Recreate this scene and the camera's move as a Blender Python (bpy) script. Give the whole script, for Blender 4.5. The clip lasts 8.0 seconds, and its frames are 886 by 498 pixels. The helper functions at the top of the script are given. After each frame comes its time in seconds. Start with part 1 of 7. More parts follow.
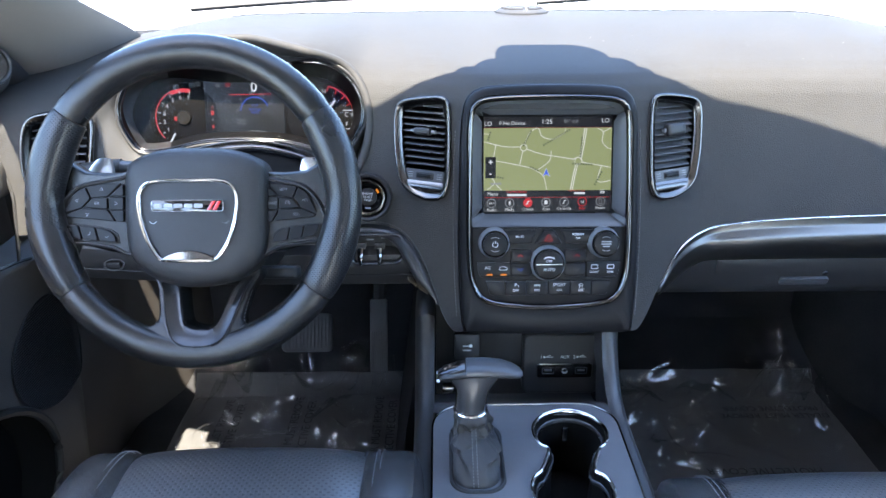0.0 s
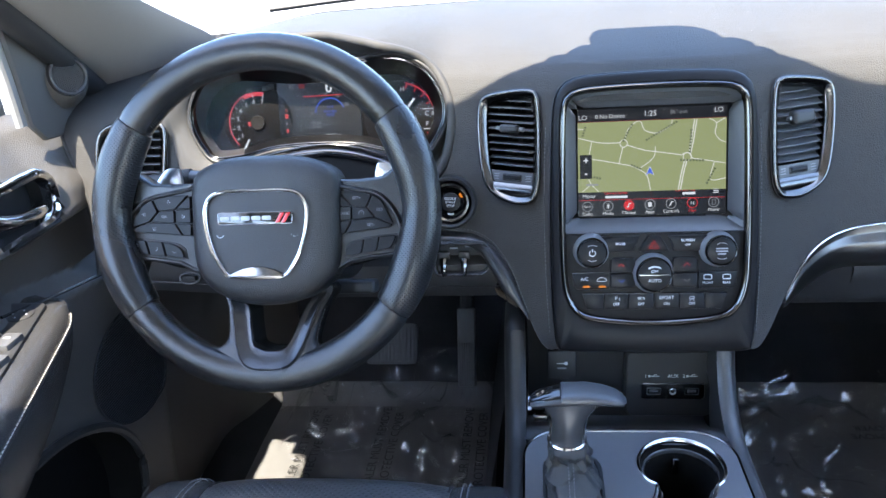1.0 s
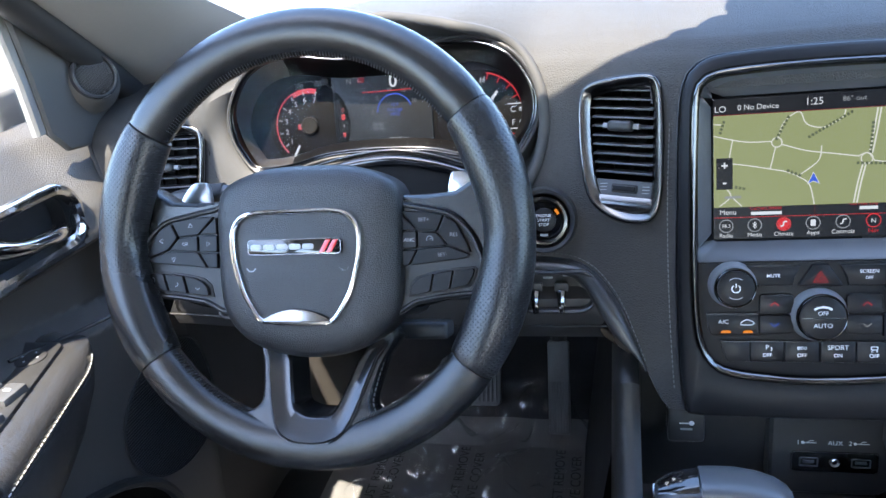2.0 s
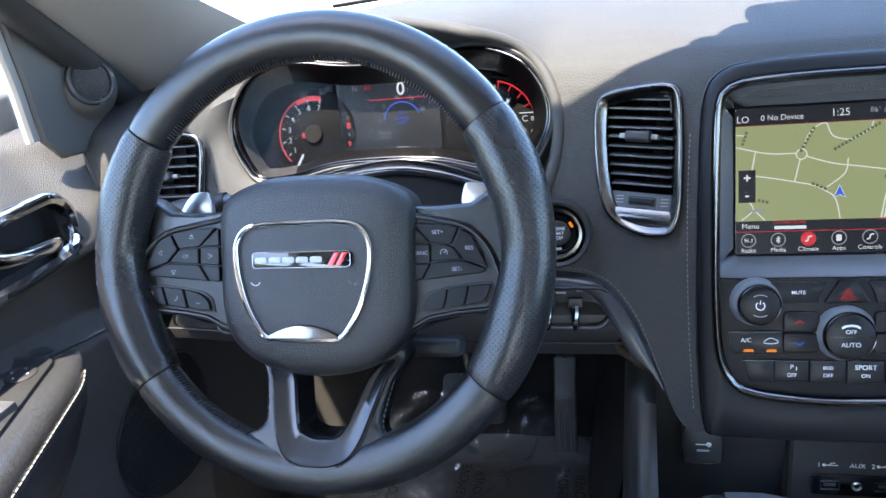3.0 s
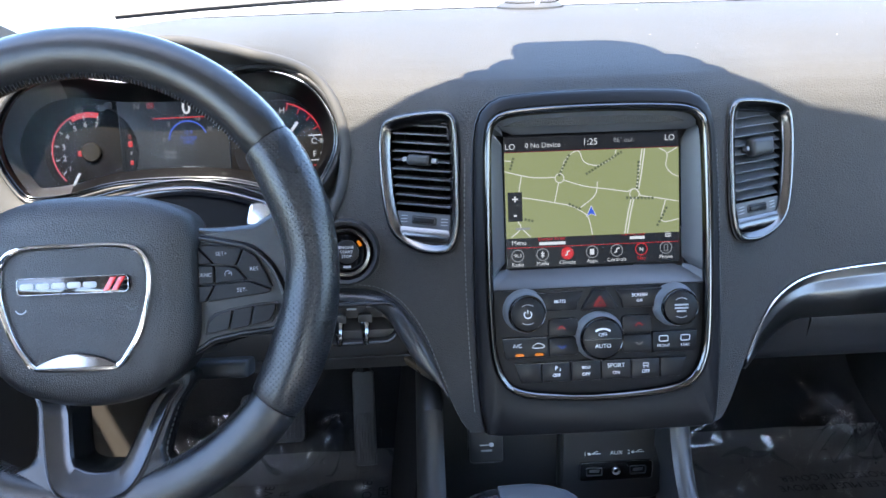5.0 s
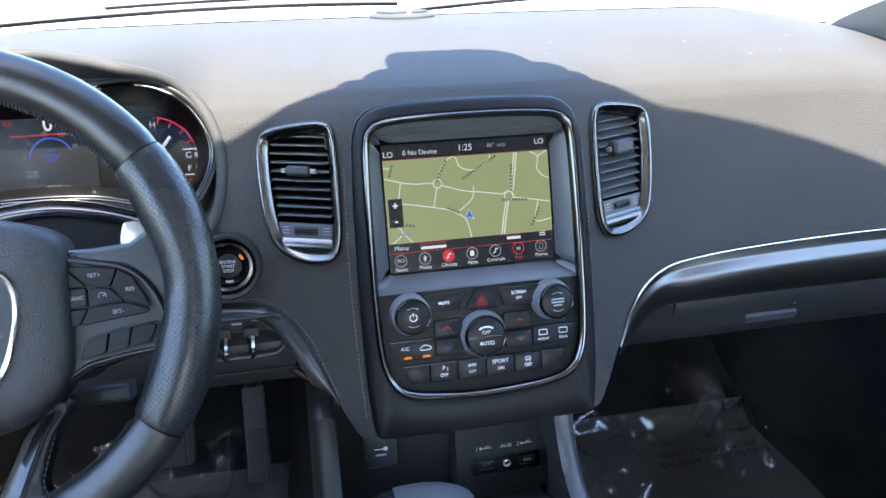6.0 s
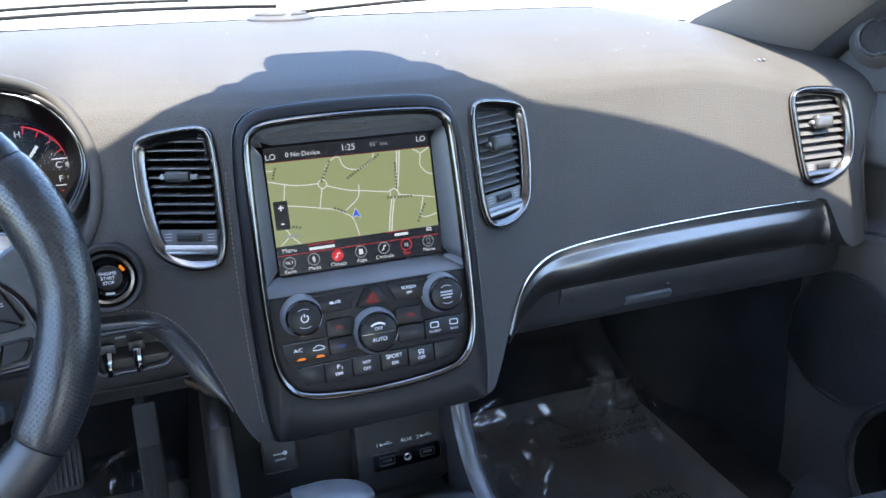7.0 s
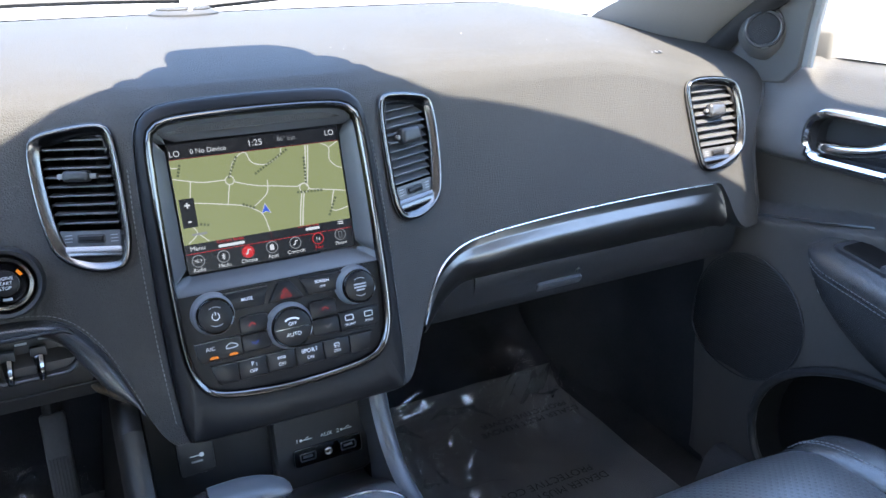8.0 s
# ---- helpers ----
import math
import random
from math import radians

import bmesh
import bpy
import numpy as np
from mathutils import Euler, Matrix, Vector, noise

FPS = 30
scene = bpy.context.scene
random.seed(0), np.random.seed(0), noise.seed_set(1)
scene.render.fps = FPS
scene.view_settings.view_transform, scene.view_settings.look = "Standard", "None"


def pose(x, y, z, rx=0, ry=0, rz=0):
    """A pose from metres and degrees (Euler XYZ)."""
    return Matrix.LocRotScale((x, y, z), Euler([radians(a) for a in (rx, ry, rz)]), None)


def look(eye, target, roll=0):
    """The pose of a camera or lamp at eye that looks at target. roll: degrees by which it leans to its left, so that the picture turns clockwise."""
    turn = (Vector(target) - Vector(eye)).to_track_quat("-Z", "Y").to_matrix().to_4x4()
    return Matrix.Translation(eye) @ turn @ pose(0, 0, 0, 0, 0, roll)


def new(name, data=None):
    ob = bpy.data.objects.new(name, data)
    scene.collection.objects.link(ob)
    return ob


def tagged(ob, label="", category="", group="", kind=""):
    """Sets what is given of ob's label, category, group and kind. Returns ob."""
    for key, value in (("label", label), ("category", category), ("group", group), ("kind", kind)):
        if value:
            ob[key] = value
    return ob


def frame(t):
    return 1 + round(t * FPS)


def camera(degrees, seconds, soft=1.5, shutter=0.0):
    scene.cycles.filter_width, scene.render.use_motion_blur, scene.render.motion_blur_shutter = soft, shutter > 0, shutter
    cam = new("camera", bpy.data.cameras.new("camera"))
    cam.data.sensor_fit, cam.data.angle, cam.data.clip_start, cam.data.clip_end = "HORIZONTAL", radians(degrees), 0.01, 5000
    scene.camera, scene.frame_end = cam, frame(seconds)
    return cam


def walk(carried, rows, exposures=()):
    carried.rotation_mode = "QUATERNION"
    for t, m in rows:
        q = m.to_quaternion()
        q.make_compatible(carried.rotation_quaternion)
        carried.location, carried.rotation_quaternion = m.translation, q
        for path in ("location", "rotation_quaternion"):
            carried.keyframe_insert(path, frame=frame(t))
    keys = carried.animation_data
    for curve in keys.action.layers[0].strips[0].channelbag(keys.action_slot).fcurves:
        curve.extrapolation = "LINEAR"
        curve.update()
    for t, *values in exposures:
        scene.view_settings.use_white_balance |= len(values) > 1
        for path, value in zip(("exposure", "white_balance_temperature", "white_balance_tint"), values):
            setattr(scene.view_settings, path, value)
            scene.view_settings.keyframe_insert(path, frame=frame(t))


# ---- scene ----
cam = camera(61.9, 8.0)
PATH = [
    (0, (-0.142, 0.075, 0.959), (-0.135, 1.911, 0.164), -0.3),
    (0.5, (-0.139, 0.078, 0.957), (-0.232, 1.91, 0.16), -1.9),
    (1, (-0.138, 0.163, 0.94), (-0.382, 1.981, 0.143), -4.2),
    (1.5, (-0.152, 0.274, 0.91), (-0.535, 2.075, 0.129), -6.2),
    (1.7, (-0.161, 0.308, 0.9), (-0.588, 2.101, 0.125), -6.8),
    (2.8, (-0.192, 0.364, 0.885), (-0.662, 2.16, 0.139), -6.9),
    (3, (-0.195, 0.363, 0.884), (-0.627, 2.17, 0.142), -6.3),
    (3.5, (-0.191, 0.36, 0.885), (-0.523, 2.189, 0.148), -4.9),
    (4, (-0.186, 0.355, 0.887), (-0.389, 2.204, 0.152), -3.5),
    (4.5, (-0.178, 0.349, 0.89), (-0.246, 2.208, 0.157), -2.3),
    (6, (-0.168, 0.33, 0.899), (0.205, 2.156, 0.173), -1.2),
    (6.5, (-0.165, 0.322, 0.898), (0.344, 2.116, 0.176), -1.2),
    (7, (-0.16, 0.314, 0.898), (0.472, 2.067, 0.173), -1.2),
    (7.5, (-0.156, 0.307, 0.897), (0.582, 2.017, 0.167), -1.1),
    (8, (-0.152, 0.299, 0.896), (0.665, 1.969, 0.159), -0.9),
]
EXPOSURE = 3.91
walk(cam, [(t, look(eye, target, roll)) for t, eye, target, roll in PATH], exposures=[(0.0, EXPOSURE, 6150, 10), (8.0, EXPOSURE, 6150, 10)])

# ---- light ----
SUN_TO = Vector((0.13, 0.52, -1.0)).normalized()      # the way the sunlight travels
sky = bpy.data.worlds.new("sky")
scene.world = sky
sky.use_nodes = True
sky_nodes = sky.node_tree.nodes
sky_tex = sky_nodes.new("ShaderNodeTexSky")
sky_tex.sky_type = "NISHITA"
sky_tex.sun_disc = False
sky_tex.sun_elevation = math.asin(-SUN_TO.z)
sky_tex.sun_rotation = math.atan2(-SUN_TO.x, -SUN_TO.y)
sky_nodes["Background"].inputs["Strength"].default_value = 0.15
sky_tex.ozone_density = 1.8
sky.node_tree.links.new(sky_tex.outputs["Color"], sky_nodes["Background"].inputs["Color"])
sun_data = bpy.data.lights.new("sun", "SUN")
sun_data.energy, sun_data.angle, sun_data.color = 2.65, radians(0.6), (1.0, 0.87, 0.68)
sun_lamp = new("sun", sun_data)
sun_lamp.matrix_world = Matrix.Translation((0, -2, 6)) @ SUN_TO.to_track_quat("-Z", "Y").to_matrix().to_4x4()


# ---- materials ----
def base_material(name, color, rough, metal=0.0):
    m = bpy.data.materials.new(name)
    m.use_nodes = True
    b = m.node_tree.nodes["Principled BSDF"]
    b.inputs["Base Color"].default_value = (*color, 1)
    b.inputs["Roughness"].default_value = rough
    b.inputs["Metallic"].default_value = metal
    return m, m.node_tree.nodes, m.node_tree.links, b


def surface(name, color, rough, metal=0.0, grain=0.0, grain_size=0.0016, vary=0.12, dust=0.0, kind="leather", coat=0.0, spec=0.5):
    """A worn surface: fine grain in relief, and large soft stains in colour and gloss. Sizes in metres."""
    m, n, l, b = base_material(name, color, rough, metal)
    co = n.new("ShaderNodeTexCoord")
    big = n.new("ShaderNodeTexNoise")
    big.inputs["Scale"].default_value, big.inputs["Detail"].default_value = 9.0, 6.0
    fine = n.new("ShaderNodeTexNoise")
    fine.inputs["Scale"].default_value, fine.inputs["Detail"].default_value = 240.0, 4.0
    for t in (big, fine):
        l.new(co.outputs["Object"], t.inputs["Vector"])
    mix = n.new("ShaderNodeMix")
    mix.data_type = "RGBA"
    lo = [max(0.0, c * (1 - vary)) for c in color]
    hi = [min(1.0, c * (1 + vary) + dust) for c in color]
    mix.inputs[6].default_value, mix.inputs[7].default_value = (*lo, 1), (*hi, 1)
    add = n.new("ShaderNodeMath")
    add.operation = "MULTIPLY_ADD"
    l.new(fine.outputs["Fac"], add.inputs[0])
    add.inputs[1].default_value = 0.5
    half = n.new("ShaderNodeMath")
    half.operation = "MULTIPLY_ADD"
    half.inputs[1].default_value, half.inputs[2].default_value = 1.4, -0.45
    l.new(big.outputs["Fac"], half.inputs[0])
    l.new(half.outputs[0], add.inputs[2])
    add.use_clamp = True
    l.new(add.outputs[0], mix.inputs[0])
    l.new(mix.outputs[2], b.inputs["Base Color"])
    ramp = n.new("ShaderNodeMapRange")
    ramp.inputs["To Min"].default_value, ramp.inputs["To Max"].default_value = max(0.02, rough - 0.07), min(1, rough + 0.08)
    l.new(big.outputs["Fac"], ramp.inputs["Value"])
    l.new(ramp.outputs[0], b.inputs["Roughness"])
    b.inputs["Specular IOR Level"].default_value = spec
    b.inputs["Coat Weight"].default_value, b.inputs["Coat Roughness"].default_value = coat, 0.08
    if grain:
        if kind == "leather":
            v = n.new("ShaderNodeTexVoronoi")
            v.feature = "DISTANCE_TO_EDGE"
            v.inputs["Scale"].default_value = 1 / grain_size
            warp = n.new("ShaderNodeVectorMath")
            warp.operation = "MULTIPLY_ADD"
            warp.inputs[1].default_value = (0.0012, 0.0012, 0.0012)
            l.new(fine.outputs["Color"], warp.inputs[0])
            l.new(co.outputs["Object"], warp.inputs[2])
            l.new(warp.outputs[0], v.inputs["Vector"])
            cut = n.new("ShaderNodeMapRange")
            cut.inputs["From Max"].default_value = 0.28
            cut.interpolation_type = "SMOOTHSTEP"
            l.new(v.outputs["Distance"], cut.inputs["Value"])
            height = cut.outputs[0]
        elif kind == "pores":
            w = n.new("ShaderNodeVectorMath")
            w.operation = "MULTIPLY"
            k = 2 * math.pi / grain_size
            w.inputs[1].default_value = (k, k, k)
            l.new(co.outputs["Object"], w.inputs[0])
            s = n.new("ShaderNodeVectorMath")
            s.operation = "SINE"
            l.new(w.outputs[0], s.inputs[0])
            sep = n.new("ShaderNodeSeparateXYZ")
            l.new(s.outputs[0], sep.inputs[0])
            pr = n.new("ShaderNodeMath")
            pr.operation = "MULTIPLY"
            l.new(sep.outputs[0], pr.inputs[0])
            l.new(sep.outputs[1], pr.inputs[1])
            hole = n.new("ShaderNodeMapRange")
            hole.inputs["From Min"].default_value, hole.inputs["From Max"].default_value = 0.28, 0.58
            hole.inputs["To Min"].default_value, hole.inputs["To Max"].default_value = 1.0, 0.0
            l.new(pr.outputs[0], hole.inputs["Value"])
            height = hole.outputs[0]
            dark = n.new("ShaderNodeMix")
            dark.data_type, dark.blend_type = "RGBA", "MULTIPLY"
            dark.inputs[0].default_value = 0.8
            l.new(mix.outputs[2], dark.inputs[6])
            l.new(hole.outputs[0], dark.inputs[7])
            l.new(dark.outputs[2], b.inputs["Base Color"])
        else:
            t = n.new("ShaderNodeTexNoise")
            t.inputs["Scale"].default_value, t.inputs["Detail"].default_value = 1 / grain_size, 3.0
            l.new(co.outputs["Object"], t.inputs["Vector"])
            height = t.outputs["Fac"]
        bump = n.new("ShaderNodeBump")
        bump.inputs["Strength"].default_value, bump.inputs["Distance"].default_value = grain, 0.0006
        l.new(height, bump.inputs["Height"])
        l.new(bump.outputs[0], b.inputs["Normal"])
    return m


def lit(name, color, power):
    """Something that gives off light: the lit parts of a display, a tell-tale."""
    m, _, _, b = base_material(name, (0.0022, 0.0022, 0.0022), 0.35)
    b.inputs["Specular IOR Level"].default_value = 0.15
    b.inputs["Emission Color"].default_value = (*color, 1)
    b.inputs["Emission Strength"].default_value = power
    return m


def pane(name, tint, gloss, ior=1.45):
    """Thin clear sheet: lets the light through and mirrors a little of it."""
    m = bpy.data.materials.new(name)
    m.use_nodes = True
    n, l = m.node_tree.nodes, m.node_tree.links
    n.remove(n["Principled BSDF"])
    clear, shine, fres, power, mixer = (n.new("ShaderNode" + k) for k in ("BsdfTransparent", "BsdfGlossy", "LayerWeight", "Math", "MixShader"))
    amount = n.new("ShaderNodeMath")
    clear.inputs["Color"].default_value = (*tint, 1)
    shine.inputs["Roughness"].default_value = gloss
    fres.inputs["Blend"].default_value = 0.5
    power.operation, power.inputs[1].default_value = "POWER", 5.0
    amount.operation = "MULTIPLY_ADD"
    f0 = 2 * ((ior - 1) / (ior + 1)) ** 2
    amount.inputs[1].default_value, amount.inputs[2].default_value = 0.9 * (1 - f0), f0
    l.new(fres.outputs["Facing"], power.inputs[0])
    l.new(power.outputs[0], amount.inputs[0])
    l.new(amount.outputs[0], mixer.inputs[0])
    l.new(clear.outputs[0], mixer.inputs[1])
    l.new(shine.outputs[0], mixer.inputs[2])
    l.new(mixer.outputs[0], n["Material Output"].inputs["Surface"])
    return m


DASH = surface("dash_soft_plastic", (0.042, 0.0415, 0.041), 0.68, spec=0.12, grain=0.50, grain_size=0.0026, vary=0.10, dust=0.004)
DASH_FINE = surface("dash_fine_plastic", (0.042, 0.0415, 0.041), 0.62, spec=0.15, grain=0.12, grain_size=0.0012, kind="noise", vary=0.08)
DASH_TOP = surface("dash_top_strip", (0.036, 0.037, 0.039), 0.6, spec=0.15, grain=0.3, grain_size=0.0015, kind="noise", dust=0.01)
HARD = surface("hard_black_plastic", (0.020, 0.020, 0.021), 0.45, grain=0.25, grain_size=0.0011, kind="noise", vary=0.15, spec=0.38)
SATIN = surface("satin_grey_plastic", (0.036, 0.037, 0.040), 0.25, grain=0.08, grain_size=0.0009, kind="noise", vary=0.08)
CORNER = surface("dark_corner_plastic", (0.058, 0.055, 0.052), 0.55, grain=0.3, grain_size=0.0013, kind="noise", vary=0.08)
BAND = surface("satin_metallic_band", (0.122, 0.118, 0.112), 0.30, metal=0.95, grain=0.06, grain_size=0.0008, kind="noise", vary=0.08)
SURROUND = surface("matte_dark_surround", (0.010, 0.010, 0.011), 0.42, grain=0.08, grain_size=0.0008, kind="noise", vary=0.10, spec=0.14)
FACIA = surface("painted_facia", (0.056, 0.058, 0.063), 0.33, grain=0.06, grain_size=0.0008, kind="noise", vary=0.08)
TOP_PLATE = surface("satin_console_plate", (0.105, 0.109, 0.118), 0.30, grain=0.06, grain_size=0.0008, kind="noise", vary=0.10)
GLOSS = surface("piano_black", (0.006, 0.006, 0.007), 0.08, vary=0.2, coat=0.6)
CHROME = surface("chrome", (0.70, 0.70, 0.70), 0.10, metal=1.0, vary=0.05)
SATIN_CHROME = surface("satin_silver", (0.55, 0.56, 0.58), 0.26, metal=1.0, vary=0.06)
DARK_CHROME = surface("dark_chrome", (0.20, 0.195, 0.19), 0.14, metal=1.0, vary=0.06)
SPOKE = surface("dark_satin_metal", (0.060, 0.061, 0.064), 0.26, metal=0.9, grain=0.05, grain_size=0.0008, kind="noise", vary=0.08)
CARBON = surface("carbon_weave_plastic", (0.030, 0.031, 0.033), 0.30, grain=0.8, grain_size=0.0030, kind="pores", vary=0.10)
FRAME_CHROME = surface("smoked_chrome", (0.10, 0.097, 0.094), 0.12, metal=1.0, vary=0.06)
VENT_CHROME = surface("bronze_smoked_chrome", (0.12, 0.115, 0.110), 0.20, metal=1.0, grain=0.04, grain_size=0.0008, kind="noise", vary=0.08)
KNOB = surface("grey_knob_plastic", (0.15, 0.155, 0.164), 0.36, grain=0.05, grain_size=0.0007, kind="noise", vary=0.08)
RIM = surface("wheel_leather", (0.008, 0.008, 0.0085), 0.24, grain=0.16, grain_size=0.0013, vary=0.2, dust=0.004)
RIM_PORES = surface("wheel_perforated_leather", (0.012, 0.012, 0.013), 0.28, grain=0.8, grain_size=0.0042, kind="pores", vary=0.15)
PAD = surface("airbag_vinyl", (0.013, 0.013, 0.014), 0.36, grain=0.42, grain_size=0.0017, vary=0.1)
BUTTON = surface("button_rubber", (0.009, 0.009, 0.010), 0.36, grain=0.05, grain_size=0.0007, kind="noise", vary=0.10, spec=0.18)
SEAT = surface("seat_leather", (0.030, 0.030, 0.031), 0.24, grain=0.22, grain_size=0.0020, vary=0.18, dust=0.005, spec=0.95)
SEAT_PORES = surface("seat_perforated_leather", (0.048, 0.048, 0.050), 0.30, grain=0.5, grain_size=0.0082, kind="pores", vary=0.14, spec=0.95)
DOOR_SOFT = surface("door_soft_plastic", (0.052, 0.050, 0.048), 0.5, grain=0.5, grain_size=0.0026, vary=0.1, dust=0.004)
CARPET = surface("carpet", (0.030, 0.030, 0.032), 0.95, grain=0.9, grain_size=0.0025, kind="noise", vary=0.4, spec=0.1)
PAPER_MAT = surface("mat_cover_paper", (0.098, 0.097, 0.097), 0.5, spec=0.3, grain=0.3, grain_size=0.006, kind="noise", vary=0.2)
HEADLINER = surface("grey_cloth", (0.60, 0.59, 0.57), 0.9, grain=0.4, grain_size=0.0016, kind="noise", vary=0.08, spec=0.2)
PILLAR = surface("grey_pillar_plastic", (0.165, 0.160, 0.152), 0.6, grain=0.3, grain_size=0.0013, kind="noise", vary=0.08)
RUBBER = surface("rubber", (0.013, 0.013, 0.014), 0.6, grain=0.2, grain_size=0.0012, kind="noise", vary=0.2)
BOOT = surface("soft_boot_leather", (0.030, 0.031, 0.033), 0.5, grain=0.5, grain_size=0.0018, vary=0.15, dust=0.004)
PEDAL = surface("worn_pedal_rubber", (0.075, 0.075, 0.075), 0.55, grain=0.3, grain_size=0.0015, kind="noise", vary=0.3)
BODY = surface("white_car_paint", (0.78, 0.78, 0.77), 0.25, vary=0.03, coat=0.5)
# The warm tint stands for sunlight bounced onto the driver's door.
DOOR_HARD = surface("bounce_warmed_door_plastic", (0.058, 0.053, 0.049), 0.5, grain=0.3, grain_size=0.0013, kind="noise", vary=0.15, spec=0.38)
DIAL = surface("dial_black", (0.0022, 0.0022, 0.0025), 0.5, vary=0.2, spec=0.05)
# Near-black for hollows: the shade of their depth is put into the colour.
WELL = surface("recess_black", (0.007, 0.007, 0.007), 0.7, vary=0.2, spec=0.05)
THREAD = surface("grey_thread", (0.13, 0.13, 0.135), 0.7, vary=0.2)
PALE_THREAD = surface("pale_thread", (0.42, 0.41, 0.39), 0.7, vary=0.1)
INK = surface("white_print", (0.60, 0.61, 0.63), 0.5, vary=0.03)
DIM_INK = surface("grey_print", (0.25, 0.26, 0.28), 0.5, vary=0.03)
SILVER_PRINT = surface("satin_silver_print", (0.36, 0.365, 0.375), 0.4, vary=0.05)
BLACK_INK = surface("black_print", (0.008, 0.008, 0.008), 0.6, vary=0.1)
RED_PAINT = surface("red_enamel", (0.55, 0.02, 0.02), 0.2, vary=0.05, coat=0.5)
GROUND = surface("concrete", (0.40, 0.385, 0.36), 0.85, grain=0.5, grain_size=0.02, kind="noise", vary=0.15)
FILM = pane("clear_film", (0.93, 0.94, 0.95), 0.02, 1.42)
GLASS = pane("window_glass", (0.93, 0.95, 0.94), 0.0)
LENS = pane("cluster_lens", (0.97, 0.97, 0.97), 0.01, 1.09)
E0 = 2 ** -EXPOSURE
MAP_LIT = lit("map_ground_lit", (0.30, 0.33, 0.145), 1.0 * E0)
ROAD_LIT = lit("map_road_lit", (0.80, 0.80, 0.70), 0.9 * E0)
BAR_LIT = lit("map_name_lit", (0.10, 0.12, 0.06), 0.8 * E0)
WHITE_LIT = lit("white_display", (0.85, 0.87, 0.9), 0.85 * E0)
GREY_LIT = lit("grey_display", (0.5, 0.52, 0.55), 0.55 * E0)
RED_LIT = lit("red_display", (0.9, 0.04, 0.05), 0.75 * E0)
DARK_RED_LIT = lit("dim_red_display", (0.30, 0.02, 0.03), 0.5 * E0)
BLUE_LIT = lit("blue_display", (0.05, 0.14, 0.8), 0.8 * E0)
AMBER_LIT = lit("amber_lamp", (1.0, 0.30, 0.02), 0.8 * E0)
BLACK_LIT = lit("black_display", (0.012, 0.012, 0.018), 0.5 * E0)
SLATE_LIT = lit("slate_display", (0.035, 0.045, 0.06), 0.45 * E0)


# ---- mesh tools ----
def part(name, bm, material, parent=None, label="", smooth=True, kind="", m=None):
    """Links a bmesh as one mesh object, under a thing or a part."""
    me = bpy.data.meshes.new(name)
    bmesh.ops.recalc_face_normals(bm, faces=bm.faces[:])
    bm.to_mesh(me)
    bm.free()
    me.materials.append(material)
    if smooth:
        me.shade_smooth()
        me.set_sharp_from_angle(angle=radians(38))
    ob = new(name, me)
    if parent:
        ob.parent = parent
    if m is not None:
        ob.matrix_local = m
    return tagged(ob, label, kind=kind)


def thing(name, m, label, category, group="", kind=""):
    ob = new(name)
    ob.empty_display_size = 0.02
    ob.matrix_world = m
    return tagged(ob, label, category, group, kind)


def tilted(x, y, z, back, yaw=0):
    """A frame whose X runs right, Y up along a face that leans back, Z out of the face towards the cabin."""
    return pose(x, y, z, 90 - back, 0, yaw)


def smooth(a, b, x):
    k = min(1.0, max(0.0, (x - a) / (b - a)))
    return k * k * (3 - 2 * k)


def line_table(rows, x):
    return float(np.interp(x, [r[0] for r in rows], [r[1] for r in rows]))


def spline(points, n=64, closed=True):
    """Evenly spaced points of a smooth curve through the given ones."""
    p = [Vector(q) for q in points]
    c = len(p)
    out = []
    for i in range(c if closed else c - 1):
        a, b, d, e = (p[(i + k) % c] if closed else p[min(max(i + k, 0), c - 1)] for k in (-1, 0, 1, 2))
        for s in range(24):
            t = s / 24
            out.append(0.5 * (2 * b + (d - a) * t + (2 * a - 5 * b + 4 * d - e) * t * t + (3 * b - a - 3 * d + e) * t ** 3))
    out.append(p[0] if closed else p[-1])
    lens = [0.0]
    for u, v in zip(out, out[1:]):
        lens.append(lens[-1] + (v - u).length)
    res, j = [], 0
    for k in range(n):
        want = lens[-1] * k / (n if closed else n - 1)
        while j < len(lens) - 2 and lens[j + 1] < want:
            j += 1
        f = (want - lens[j]) / max(1e-9, lens[j + 1] - lens[j])
        res.append(out[j].lerp(out[j + 1], min(1, f)))
    return res


def rrect(w, h, r, cx=0.0, cy=0.0, n=5):
    """A rectangle with rounded corners; r may be four radii: top right, top left, bottom left, bottom right."""
    rs = r if isinstance(r, (tuple, list)) else (r,) * 4
    out = []
    for (sx, sy, a0), q in zip(((1, 1, 0), (-1, 1, 90), (-1, -1, 180), (1, -1, 270)), rs):
        for i in range(n + 1):
            a = radians(a0 + 90 * i / n)
            out.append(Vector((cx + sx * (w / 2 - q) + q * math.cos(a), cy + sy * (h / 2 - q) + q * math.sin(a))))
    return out


def circle(r, n=40, cx=0.0, cy=0.0, ry=None):
    return [Vector((cx + r * math.cos(2 * math.pi * i / n), cy + (ry or r) * math.sin(2 * math.pi * i / n))) for i in range(n)]


def inset(loop, d):
    """The closed outline moved inwards by d."""
    area = sum(a.x * b.y - b.x * a.y for a, b in zip(loop, loop[1:] + loop[:1]))
    s = 1 if area > 0 else -1
    out = []
    for i, p in enumerate(loop):
        e = (loop[(i + 1) % len(loop)] - loop[i - 1])
        nrm = Vector((-e.y, e.x)).normalized() * s if e.length > 1e-9 else Vector((0, 0))
        out.append(p.to_2d() + nrm * d)
    return out


